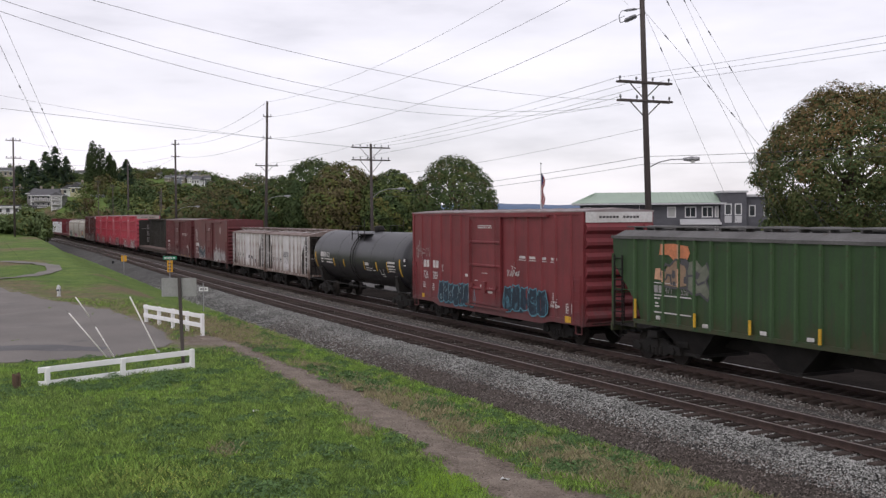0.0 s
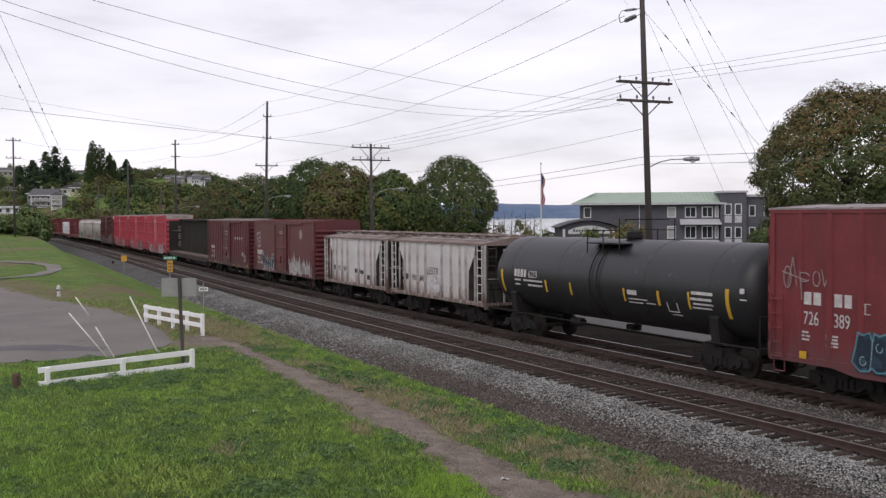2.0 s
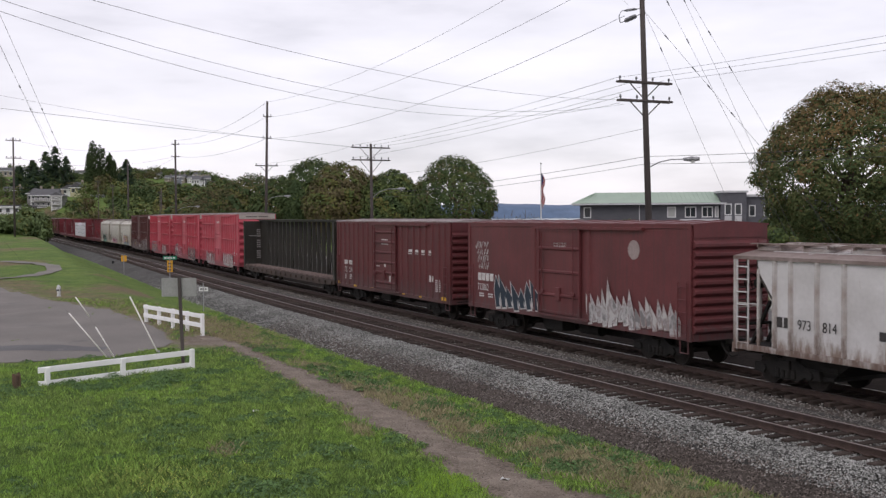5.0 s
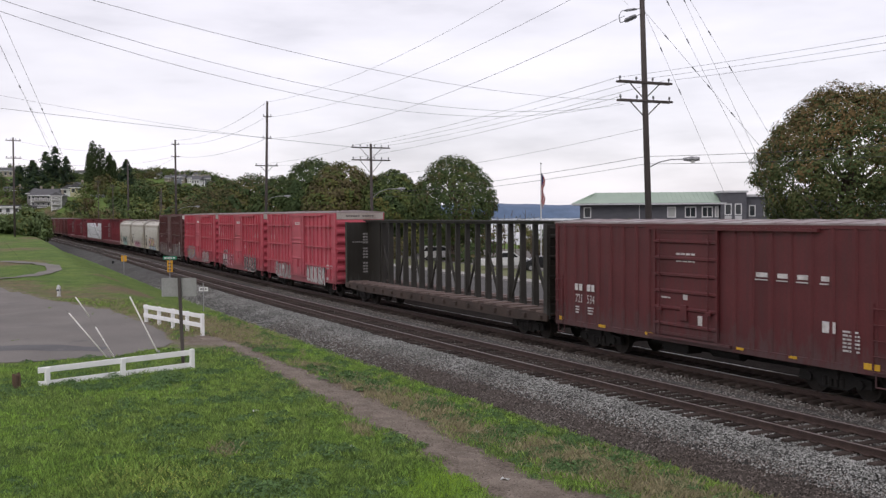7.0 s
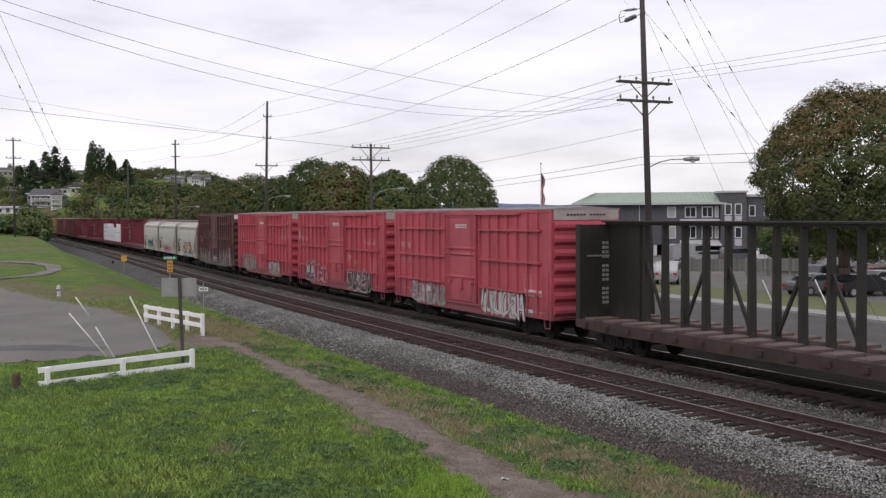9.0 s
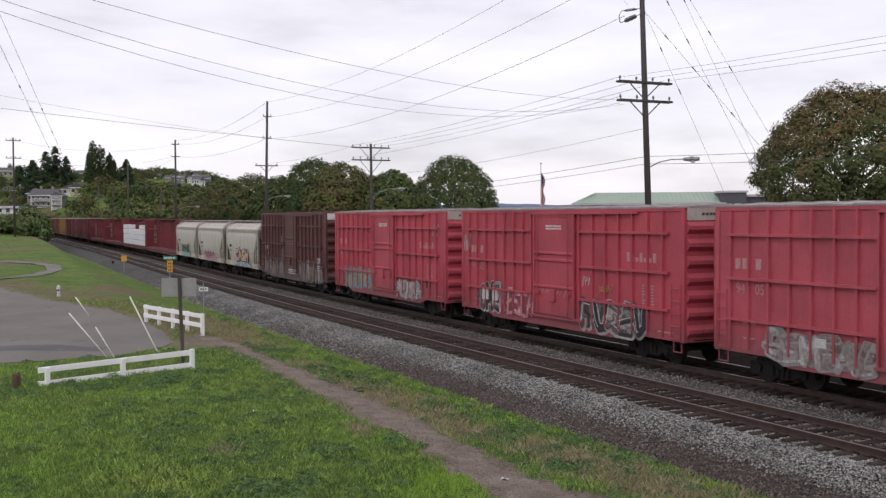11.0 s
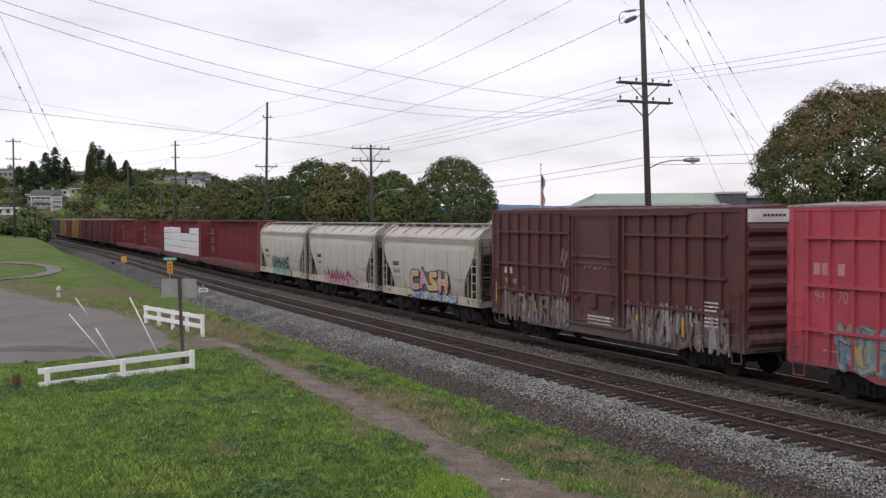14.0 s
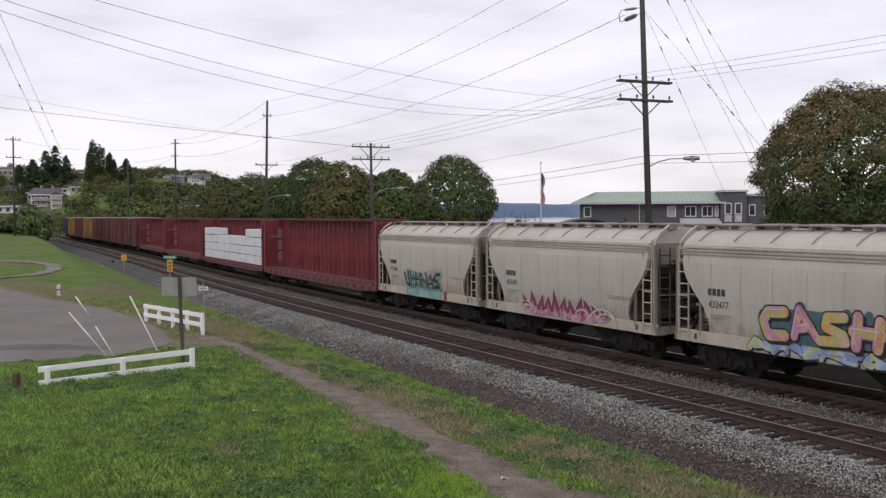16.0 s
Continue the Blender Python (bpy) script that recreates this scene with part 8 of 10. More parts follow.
def pole(name, label, x, y, z0, top, lean=(0, 0), r=0.19, arms=(), lamp=None, knobs=3):
    t = thing(name, label, "utility pole", "utility poles", pose(x, y, z0))
    H = top - z0

    def mid(z):
        return Vector((lean[0] * (z - z0) / H, lean[1] * (z - z0) / H, z - z0))
    bm = bmesh.new()
    rod(bm, (0, 0, -0.3), mid(top), r, 12, r * 0.62)
    part("shaft", bm, M["pole_wood"], t, smooth=True)
    for z, w, brace, drop in arms:
        c = mid(z)
        bm = bmesh.new()
        for off in ((-0.13, 0.13) if w > 2.8 else (0.13,)):
            o = Vector((ARM.y, -ARM.x, 0)) * off
            beam(bm, c - ARM * w / 2 + o, c + ARM * w / 2 + o, 0.09, 0.115)
        a = part("crossarm", bm, M["pole_wood"], t)
        if brace:
            for d in (-1, 1):
                bm = bmesh.new()
                beam(bm, c + ARM * d * w * 0.3, c - Vector((0, 0, brace)), 0.04, 0.05)
                part("brace", bm, M["pole_wood"], a)
        for k in range(knobs * 2):
            q = c + ARM * (-w / 2 + 0.12 + (w - 0.24) * k / (knobs * 2 - 1))
            bm = bmesh.new()
            rod(bm, q + Vector((0, 0, 0.05)), q + Vector((0, 0, 0.2)), 0.03, 6)
            rod(bm, q + Vector((0, 0, 0.16)), q + Vector((0, 0, 0.3)), 0.07, 8, 0.045)
            part("insulator", bm, M["insulator"], a)
    if lamp:
        z, reach, rise = lamp
        c = mid(z)
        d = Vector((0.93, -0.36, 0))
        bm = bmesh.new()
        tube(bm, [c, c + d * reach * 0.3 + Vector((0, 0, rise * 0.7)), c + d * reach * 0.6 + Vector((0, 0, rise)), c + d * reach + Vector((0, 0, rise))], 0.035, 6)
        arm = part("lamp_arm", bm, M["galv"], t)
        bm = bmesh.new()
        e = c + d * reach + Vector((0, 0, rise))
        rod(bm, e - d * 0.15, e + d * 0.30, 0.08, 10, 0.15)
        rod(bm, e + d * 0.30, e + d * 0.70, 0.15, 10, 0.10)
        part("lamp_head", bm, M["galv"], arm, smooth=True)
        bm = bmesh.new()
        rod(bm, e + d * 0.35 - Vector((0, 0, 0.20)), e + d * 0.35 - Vector((0, 0, 0.08)), 0.09, 10, 0.14)
        part("lens", bm, M["lamp_glass"], arm)
    return t


big = pole("utility_pole", "tall leaning timber pole with twin crossarms and street lamp", 11.4, 57.0, -0.64, 21.2, (-0.68, 0), 0.20, ((12.1, 3.5, 0.9, 0), (11.1, 3.5, 0.9, 0)), (7.45, 2.1, 0.45), 2)
for z, dz, r in ((16.75, -0.10, 0.075), (16.45, -0.42, 0.13)):
    bm = bmesh.new()
    a, b = Vector((-0.62, 0.05, z)), Vector((-1.62, 0.2, z + dz))
    rod(bm, a, b, 0.02, 6)
    p, q = a.lerp(b, 0.2), a.lerp(b, 0.85)
    for k in range(9):
        u, v = p.lerp(q, k / 9), p.lerp(q, (k + 0.75) / 9)
        rod(bm, u, v, r * (0.7 if k in (0, 8) else 1.0), 10)
    part("strain_insulator", bm, M["insulator"], big)
bm = bmesh.new()
tube(bm, [(-1.62, 0.2, 16.65), (-1.75, 0.2, 16.4), (-1.7, 0.2, 16.05), (-1.62, 0.2, 16.03)], 0.025, 5)
part("jumper", bm, M["wire"], big)
pole("utility_pole", "timber pole with two wide crossarms and street lamp", -7.15, 106.0, -0.64, 12.25, (-0.1, 0), 0.19, ((11.85, 4.1, 1.2, 0), (10.6, 4.1, 1.4, 0)), (6.75, 3.0, 0.9), 3)
pole("utility_pole", "tall slender timber pole with short arms and lamp", -23.3, 137.0, -0.64, 20.0, (0.45, 0), 0.22, ((18.0, 1.2, 0, 0), (15.2, 1.2, 0, 0), (11.6, 3.0, 0.9, 0)), (7.0, 2.9, 0.6), 1)
pole("utility_pole", "tall timber pole far along the street", -47.2, 185.0, -0.64, 18.6, (0, 0), 0.24, ((17.8, 1.4, 0, 0), (15.6, 1.4, 0, 0)), (6.0, 4.2, 0.8), 1)
pole("utility_pole", "timber pole far along the street", -75.2, 250.0, -0.6, 18.4, (0, 0), 0.26, ((16.5, 1.6, 0, 0),), (6.0, 4.5, 0.6), 1)
pole("utility_pole", "plain timber pole among trees", -67.3, 250.0, -0.6, 11.8, (0, 0), 0.2, (), None, 1)
pole("utility_pole", "timber pole on the lawn by bushes", -66.4, 162.0, gz(-66.4, 162.0), 17.4, (0, 0), 0.18, ((16.9, 2.2, 0, 0), (14.2, 2.2, 0, 0)), None, 2)
for px_, y_, top_ in ((175, 232, 13.2), (201, 238, 12.4), (284, 226, 10.6)):
    pole("utility_pole", "slender grey street pole among hillside trees", at_bearing(px_, y_), y_, gz(at_bearing(px_, y_), y_), top_, (0, 0), 0.11, ((top_ - 0.4, 1.1, 0, 0),), None, 1)

# the long spans over the street
for a, b, g, r in (((-22.8, 137, 19.9), (10.75, 57, 21.0), 1.68, 0.016),
                   ((-22.4, 137.2, 18.0), (10.8, 57, 18.6), 1.53, 0.016),
                   ((-22.4, 137.2, 15.2), (9.95, 57.2, 15.75), 1.49, 0.018),
                   ((-12.3, 26, 10.82), (9.9, 57, 10.95), 1.48, 0.009),
                   ((-12.31, 26, 10.54), (9.6, 56.8, 11.0), 1.71, 0.009),
                   ((-10.21, 26, 10.78), (10.2, 57.2, 11.2), 0.77, 0.009),
                   ((-45.22, 90, 15.28), (-9.2, 105.2, 11.9), 0.1, 0.022),
                   ((-50.2, 100, 18.25), (-22.9, 137, 15.2), 0.37, 0.014),
                   ((-8.8, 105.2, 12.1), (9.4, 56.3, 12.3), 0.35, 0.014),
                   ((-7.2, 106, 12.1), (10.9, 57, 12.3), 0.3, 0.014)):
    wire(a, b, g, r)
# the spans along the street
for a, b, g, r in (((-5.6, 106.7, 12.1), (12.2, 57.8, 12.3), 0.3, 0.014),
                   ((-8.9, 105.2, 10.8), (9.6, 56.4, 11.3), 0.3, 0.014),
                   ((-7.2, 106, 9.0), (10.9, 57, 9.6), 0.4, 0.012),
                   ((-7.2, 106, 7.2), (11.1, 57, 8.1), 0.3, 0.018),
                   ((-7.2, 106, 6.8), (11.1, 57, 7.7), 0.3, 0.016),
                   ((11.1, 57, 8.1), (29.2, 20.7, 8.2), 0.46, 0.016),
                   ((11.1, 57, 7.7), (29.2, 20.7, 7.8), 0.5, 0.014),
                   ((9.4, 56.3, 12.3), (27.6, 20.0, 11.9), 0.32, 0.01),
                   ((10.9, 57, 12.3), (29.2, 20.7, 12.0), 0.32, 0.01),
                   ((12.5, 57.8, 12.3), (30.8, 21.4, 12.0), 0.32, 0.01)):
    wire(a, b, g, r)
# the service spans
for a, b, g, r in (((-47.2, 185, 18.5), (-22.9, 137, 19.9), 1.2, 0.022),
                   ((-47.2, 185, 17.9), (-22.9, 137, 18.0), 1.2, 0.022),
                   ((-47.2, 185, 15.7), (-22.9, 137, 15.2), 1.0, 0.022),
                   ((-47.2, 185, 17.8), (-66.4, 162, 17.0), 1.5, 0.018),
                   ((-23.3, 137, 11.8), (-7.2, 106, 10.8), 0.4, 0.014),
                   ((-24.4, 136.5, 11.8), (-8.6, 105.3, 12.1), 0.4, 0.014),
                   ((-66.4, 162, 14.3), (-47.2, 185, 15.7), 1.5, 0.018),
                   ((-47.2, 185, 15.6), (-75.2, 250, 16.5), 1.2, 0.022),
                   ((1.0, 20.0, 13.4), (10.1, 57, 16.3), 0.5, 0.008)):
    wire(a, b, g, r)


def guy(a, b, r, beads=(), guard=None, label="thin steel guy wire of a pole"):
    """A straight stay with strain insulators and, near the ground, a white guard."""
    A, B = Vector(a), Vector(b)
    t = tagged(part("guy_wire", wire_curve(A, B, 0.0, r, 2), M["wire"]), label, "guy wire", "guy wires")
    d = (B - A).normalized()
    for k in beads:
        c = A.lerp(B, k)
        bm = bmesh.new()
        rod(bm, c - d * 0.15, c + d * 0.15, r * 4.5, 7, r * 3.0)
        part("strain_insulator", bm, M["insulator"], t)
    if guard:
        bm = bmesh.new()
        rod(bm, B - d * guard[1], B - d * guard[0], 0.035, 7)
        part("guy_guard", bm, M["white_plastic"], t, "white plastic guy guard")
    return t


guy((11.0, 57, 15.95), (17.30, 53.3, -0.65), 0.008, (0.13, 0.27), (0.3, 2.4))
guy((10.95, 57, 21.2), (18.74, 49.3, -0.65), 0.008, (0.23,), (0.3, 2.7))
guy((10.97, 57, 18.9), (18.70, 49.4, -0.65), 0.008, (0.14, 0.25))
guy((11.0, 57, 15.95), (22.9, 50.5, -0.65), 0.008, (0.09, 0.20, 0.26, 0.35))
guy((10.95, 57, 20.8), (21.0, 49.5, -0.65), 0.008, (0.21, 0.30, 0.39))
guy((-20.29, 45.0, 16.87), (-37.16, 117.0, -0.4), 0.010, (0.294, 0.356))
guy((-20.31, 45.0, 15.35), (-37.9, 117.0, -0.4), 0.010, (0.193, 0.248))


def stay_guard(foot, head, label="white plastic guard on a guy wire", reach=6.0):
    t = thing("guy_anchor", label, "guy guard", "guy guards", pose(*foot))
    d = Vector(head) - Vector(foot)
    bm = bmesh.new()
    rod(bm, (0, 0, -0.1), d, 0.026, 8)
    part("guard", bm, M["white_plastic"], t, smooth=True)
    bm = bmesh.new()
    rod(bm, d, d * reach, 0.0025, 4)
    part("stay_wire", bm, M["wire"], t)
    bm = bmesh.new()
    rod(bm, (0, 0, -0.15), d * 0.03 + Vector((0, 0, 0.05)), 0.05, 8)
    part("anchor_eye", bm, M["galv"], t)
    return t


stay_guard((-11.09, 40.6, -0.36), (-12.45, 41.4, 1.80))
t = stay_guard((-12.385, 39.4, -0.40), (-13.16, 39.4, 0.81), "white plastic guards in two pieces on a guy wire", 1.35)
bm = bmesh.new()
rod(bm, (-1.0, 0, 1.60), (-1.52, 0, 2.35), 0.026, 8)
part("guard", bm, M["white_plastic"], t, smooth=True)
stay_guard((-12.57, 39.3, -0.41), (-14.12, 39.3, 1.35))


# ---- fences, signs, hydrant ----
def rail_fence(label, ends, posts, height, base, over=0.25, low=0.1, sunk=(0.0, 0.0), tall_end=0.0, rails_at=(0.05, 0.09)):
    """Two rails nailed to square posts; sunk: how far its two ends have settled."""
    (x0, y0), (x1, y1) = ends
    L = math.hypot(x1 - x0, y1 - y0)
    t = thing("board_fence", label, "fence", "white fences", pose(x0, y0, base, rz=math.degrees(math.atan2(y1 - y0, x1 - x0))))

    def settle(x):
        return sunk[0] + (sunk[1] - sunk[0]) * x / L
    for k in range(posts):
        x = L * k / (posts - 1)
        ground_at = gz(x0 + (x1 - x0) * k / (posts - 1), y0 + (y1 - y0) * k / (posts - 1)) - base
        bm = bmesh.new()
        box(bm, x - 0.075, x + 0.075, -0.10, 0.045, min(ground_at, 0) - 0.25, height + 0.03 - settle(x) + (tall_end if k == posts - 1 else 0.0), 0.014)
        part("post", bm, M["white_wood"], t)
    for z in (height - 0.15, low):
        bm = bmesh.new()
        box(bm, -over, L + 0.04, *rails_at, z - 0.01, z + 0.18, 0.008)
        for v in bm.verts:
            v.co.z -= settle(v.co.x)
        part("rail", bm, M["white_wood"], t)
    return t


rail_fence("low white-painted two-rail board fence on the grass", ((-12.87, 33.75), (-8.92, 36.85)), 3, 0.70, -0.42, 0.27, 0.1, (0.20, 0.07), 0.04)
rail_fence("low white-painted two-rail board fence by the path", ((-14.41, 50.6), (-10.55, 45.7)), 5, 0.88, -0.20, 0.06, 0.32, rails_at=(-0.14, -0.10))


def sign(name, label, x, y, post_h, lean, plates, post_r=0.035, turn=0.0, wood=False):
    z0 = gz(x, y)
    t = thing(name, label, "sign", "signs", pose(x, y, z0, rz=turn))
    bm = bmesh.new()
    if wood:
        beam(bm, (0, 0, -0.2), (lean, 0, post_h), 0.10, 0.10)
    else:
        beam(bm, (0, 0, -0.2), (lean, 0, post_h), post_r * 2, post_r * 1.4)
    part("post", bm, M["pole_wood"] if wood else M["galv"], t)
    for w, h, z, mat, dx in plates:
        bm = bmesh.new()
        box(bm, lean + dx - w / 2, lean + dx + w / 2, 0.05, 0.058, z, z + h, 0.002)
        part("plate", bm, mat, t)
    return t


back = sign("road_sign", "blank grey back of a sign on a leaning post", -9.25, 37.0, 3.32, -0.12, ((1.24, 0.66, 2.57, M["sign_back"], -0.02),), 0.05, wood=True)
small = sign("track_sign", "small white sign on a thin post by the ballast", -14.5, 63.0, 1.75, 0.0, ((0.55, 0.25, 1.22, M["sign_white"], 0.0),), 0.03)
small.children[1]["label"] = "white sign plate"
bm = bmesh.new()
for k in range(3):
    box(bm, -0.20 + 0.14 * k, -0.10 + 0.14 * k, 0.044, 0.049, 1.31, 1.39)
part("sign_bars", bm, M["black"], small)
cross = sign("crossing_sign", "yellow warning marker under a green street sign", -23.05, 88.0, 2.42, 0.0, ((0.46, 0.98, 1.09, M["sign_yellow"], 0.0), (1.15, 0.30, 2.14, M["sign_green"], 0.0)), 0.03)
bm = bmesh.new()
for k in range(3):
    box(bm, -0.14, 0.12, 0.044, 0.049, 1.22 + 0.26 * k, 1.33 + 0.26 * k)
part("sign_bars", bm, M["black"], cross)
bm = bmesh.new()
for k in range(4):
    box(bm, -0.45 + 0.24 * k, -0.28 + 0.24 * k, 0.044, 0.049, 2.23, 2.34)
part("sign_bars", bm, M["sign_white"], cross)
ysn = sign("warning_sign", "square yellow warning sign on a post by the track", -31.7, 103.6, 1.98, 0.0, ((0.56, 0.60, 1.35, M["sign_yellow"], 0.0),), 0.03)
post = thing("marker_post", "short black marker post at the grass edge", "post", m=pose(-38.9, 123.0, gz(-38.9, 123.0)))
bm = bmesh.new()
box(bm, -0.13, 0.13, -0.1, 0.1, -0.2, 0.62, 0.03)
part("post", bm, M["black"], post)


def hydrant():
    x, y = -23.82, 64.6
    t = thing("fire_hydrant", "white-painted cast iron fire hydrant on the grass", "fire hydrant", m=pose(x, y, gz(x, y)))
    bm = bmesh.new()
    rod(bm, (0, 0, -0.05), (0, 0, 0.07), 0.135, 14)
    rod(bm, (0, 0, 0.07), (0, 0, 0.46), 0.105, 14)
    rod(bm, (0, 0, 0.20), (0, 0, 0.24), 0.125, 14)
    rod(bm, (0, 0, 0.46), (0, 0, 0.51), 0.150, 14)
    part("barrel", bm, M["iron_white"], t)
    bm = bmesh.new()
    for r0, r1, z0, z1 in ((0.125, 0.125, 0.51, 0.58), (0.125, 0.105, 0.58, 0.65), (0.105, 0.06, 0.65, 0.70), (0.035, 0.03, 0.70, 0.75)):
        rod(bm, (0, 0, z0), (0, 0, z1), r0, 14, r1)
    part("bonnet", bm, M["iron_white"], t)
    for dx, dy, r in ((1, 0, 0.045), (-1, 0, 0.045), (0, -1, 0.06)):
        bm = bmesh.new()
        rod(bm, (dx * 0.06, dy * 0.06, 0.40), (dx * 0.15, dy * 0.15, 0.40), r, 10)
        rod(bm, (dx * 0.15, dy * 0.15, 0.40), (dx * 0.17, dy * 0.17, 0.40), r * 0.5, 6)
        part("outlet_cap", bm, M["insulator"], t, "dark outlet cap")


hydrant()
st = thing("tree_stump", "short split weathered stump in the grass", "stump", m=pose(-13.6, 33.1, gz(-13.6, 33.1)))
bm = bmesh.new()
for k in range(5):
    a = k * 1.26
    rod(bm, (0.06 * math.cos(a), 0.06 * math.sin(a), -0.1), (0.09 * math.cos(a), 0.09 * math.sin(a), 0.42 + 0.06 * math.sin(k * 2.3)), 0.07, 7, 0.05)
part("wood", bm, M["stump"], st)


# ---- the hotel by the water ----
B = {"wall": surf("grey_shingle_wall", (0.105, 0.105, 0.118), (0.085, 0.086, 0.098), 0.85, s1=0.6, s2=7, bump=0.3, stretch=(1, 1, 4)), "trim": plain("white_trim", (0.66, 0.66, 0.66), 0.5),
     "roof": surf("green_metal_roof", (0.315, 0.405, 0.315), (0.27, 0.355, 0.275), 0.45, 0.1, s1=0.3, s2=8, bump=0.05), "glass": None, "dark": plain("dark_opening", (0.02, 0.02, 0.022), 0.8),
     "shingle": surf("grey_roof_shingle", (0.11, 0.11, 0.115), (0.085, 0.085, 0.09), 0.9, s1=0.8, s2=9, bump=0.4), "awning": surf("pale_awning", (0.52, 0.52, 0.53), (0.44, 0.44, 0.45), 0.6, s1=0.7)}


def glass_mat(name, c):
    m = bpy.data.materials.new(name)
    m.use_nodes = True
    b = m.node_tree.nodes["Principled BSDF"]
    b.inputs["Base Color"].default_value, b.inputs["Roughness"].default_value = (*c, 1), 0.08
    return m


B["glass"] = glass_mat("window_glass", (0.035, 0.04, 0.045))
B["curtain"] = glass_mat("curtained_glass", (0.40, 0.40, 0.39))


def window(parent, x0, x1, z0, z1, y, mullions=1, frame=0.13, glass=None):
    """A window with a proud frame in a wall that faces -y."""
    bm = bmesh.new()
    for a, b, c, d in ((x0, x1, z0, z0 + frame), (x0, x1, z1 - frame, z1), (x0, x0 + frame, z0 + frame, z1 - frame), (x1 - frame, x1, z0 + frame, z1 - frame)):
        box(bm, a, b, y - 0.06, y + 0.03, c, d)
    for k in range(1, mullions):
        x = x0 + (x1 - x0) * k / mullions
        box(bm, x - frame * 0.35, x + frame * 0.35, y - 0.05, y + 0.03, z0 + frame, z1 - frame)
    w = part("window", bm, B["trim"], parent)
    for k in range(mullions):
        a, b = x0 + frame + (x1 - x0 - 2 * frame) * k / mullions, x0 + frame + (x1 - x0 - 2 * frame) * (k + 1) / mullions
        bm = bmesh.new()
        box(bm, a, b, y - 0.02, y + 0.02, z0 + frame, z1 - frame)
        part("pane", bm, glass or (B["curtain"] if (k + int(x0 * 3)) % 3 == 0 else B["glass"]), w)
    return w


def hotel():
    y0 = 141.0
    t = thing("hotel", "grey shingled waterfront hotel with green metal roof", "building", m=pose(0.158, y0 + 2.415, -0.56, rz=-7.5))
    z = lambda v: v + 0.56
    bm = bmesh.new()
    box(bm, 18.5, 36.8, 0, 17, z(0.9), z(6.35))
    wall = part("wall", bm, B["wall"], t)
    bm = bmesh.new()
    box(bm, 18.5, 36.6, 3.0, 17, 0, z(0.9))
    part("recessed_ground_floor", bm, B["dark"], t)
    for x in (24.0, 28.5, 31.8, 34.4):
        bm = bmesh.new()
        box(bm, x - 0.22, x + 0.22, 0.1, 0.5, 0, z(0.9))
        part("column", bm, B["trim"], t)
    # hipped roof with standing seams
    e0, e1, ez, rz_ = 17.4, 37.6, z(6.35), z(8.0)
    bm = bmesh.new()
    lo = [bm.verts.new(p) for p in ((e0, -0.9, ez), (e1, -0.9, ez), (e1, 18, ez), (e0, 18, ez))]
    lo2 = [bm.verts.new((v.co.x, v.co.y, ez + 0.14)) for v in lo]
    up = [bm.verts.new(p) for p in ((20.6, 5.2, rz_), (37.4, 5.2, rz_), (37.4, 12, rz_), (20.6, 12, rz_))]
    bm.faces.new(lo[::-1])
    for k in range(4):
        bm.faces.new((lo[k], lo[(k + 1) % 4], lo2[(k + 1) % 4], lo2[k]))
        bm.faces.new((lo2[k], lo2[(k + 1) % 4], up[(k + 1) % 4], up[k]))
    bm.faces.new(up)
    roof = part("roof", bm, B["roof"], t, "green standing-seam metal roof")
    for k in range(34):
        x = e0 + 0.5 + k * 0.59
        u = min(max(x, 20.7), 37.3)
        bm = bmesh.new()
        beam(bm, (x, -0.88, ez + 0.16), (x + (u - x), 5.1, rz_ + 0.02), 0.05, 0.06)
        part("seam", bm, B["roof"], roof)
    bm = bmesh.new()
    box(bm, e0 - 0.02, e1 + 0.02, -0.98, -0.88, ez - 0.12, ez + 0.10)
    part("gutter", bm, B["awning"], t)
    for x0, x1, m in ((19.0, 20.0, 1), (30.05, 31.2, 1), (32.35, 33.85, 2), (34.55, 36.0, 2), (36.25, 36.75, 1)):
        window(t, x0, x1, z(4.5), z(5.95), 0.0, m, glass=B["glass"] if x0 < 20 else None)
        if x0 > 25:
            window(t, x0, x1, z(1.70), z(3.40), 0.0, m)
    for zz in (3.55, 0.75):
        bm = bmesh.new()
        prism(bm, [(0.0, z(zz + 0.75)), (-1.3, z(zz + 0.1)), (-1.3, z(zz)), (0.0, z(zz))], "x", 31.7, 37.0)
        part("pent_roof", bm, B["awning"], t)
    bm = bmesh.new()
    rod(bm, (26.4, -0.06, z(1.0)), (26.4, -0.06, z(6.2)), 0.07, 6)
    part("downpipe", bm, B["awning"], t)
    # bay tower and far wing
    bm = bmesh.new()
    box(bm, 36.9, 40.2, -0.9, 12, 0, z(7.75))
    part("bay", bm, B["wall"], t)
    bm = bmesh.new()
    box(bm, 36.7, 40.4, -1.1, 12.1, z(7.75), z(8.0))
    part("bay_cornice", bm, B["awning"], t)
    bm = bmesh.new()
    box(bm, 40.2, 52.0, 0.4, 14, 0, z(7.2))
    part("wing", bm, B["wall"], t)
    bm = bmesh.new()
    box(bm, 40.0, 52.5, 0.0, 14.4, z(7.2), z(7.5))
    part("wing_roof", bm, B["awning"], t)
    for x0, x1 in ((37.4, 38.3), (38.7, 39.6)):
        for zz in (4.35, 1.3):
            window(t, x0, x1, z(zz + 0.45), z(zz + 1.95), -0.9, 1, 0.12)
            bm = bmesh.new()
            box(bm, x0, x1, -0.98, -0.91, z(zz - 0.55), z(zz + 0.35))
            part("panel", bm, B["awning"], t)
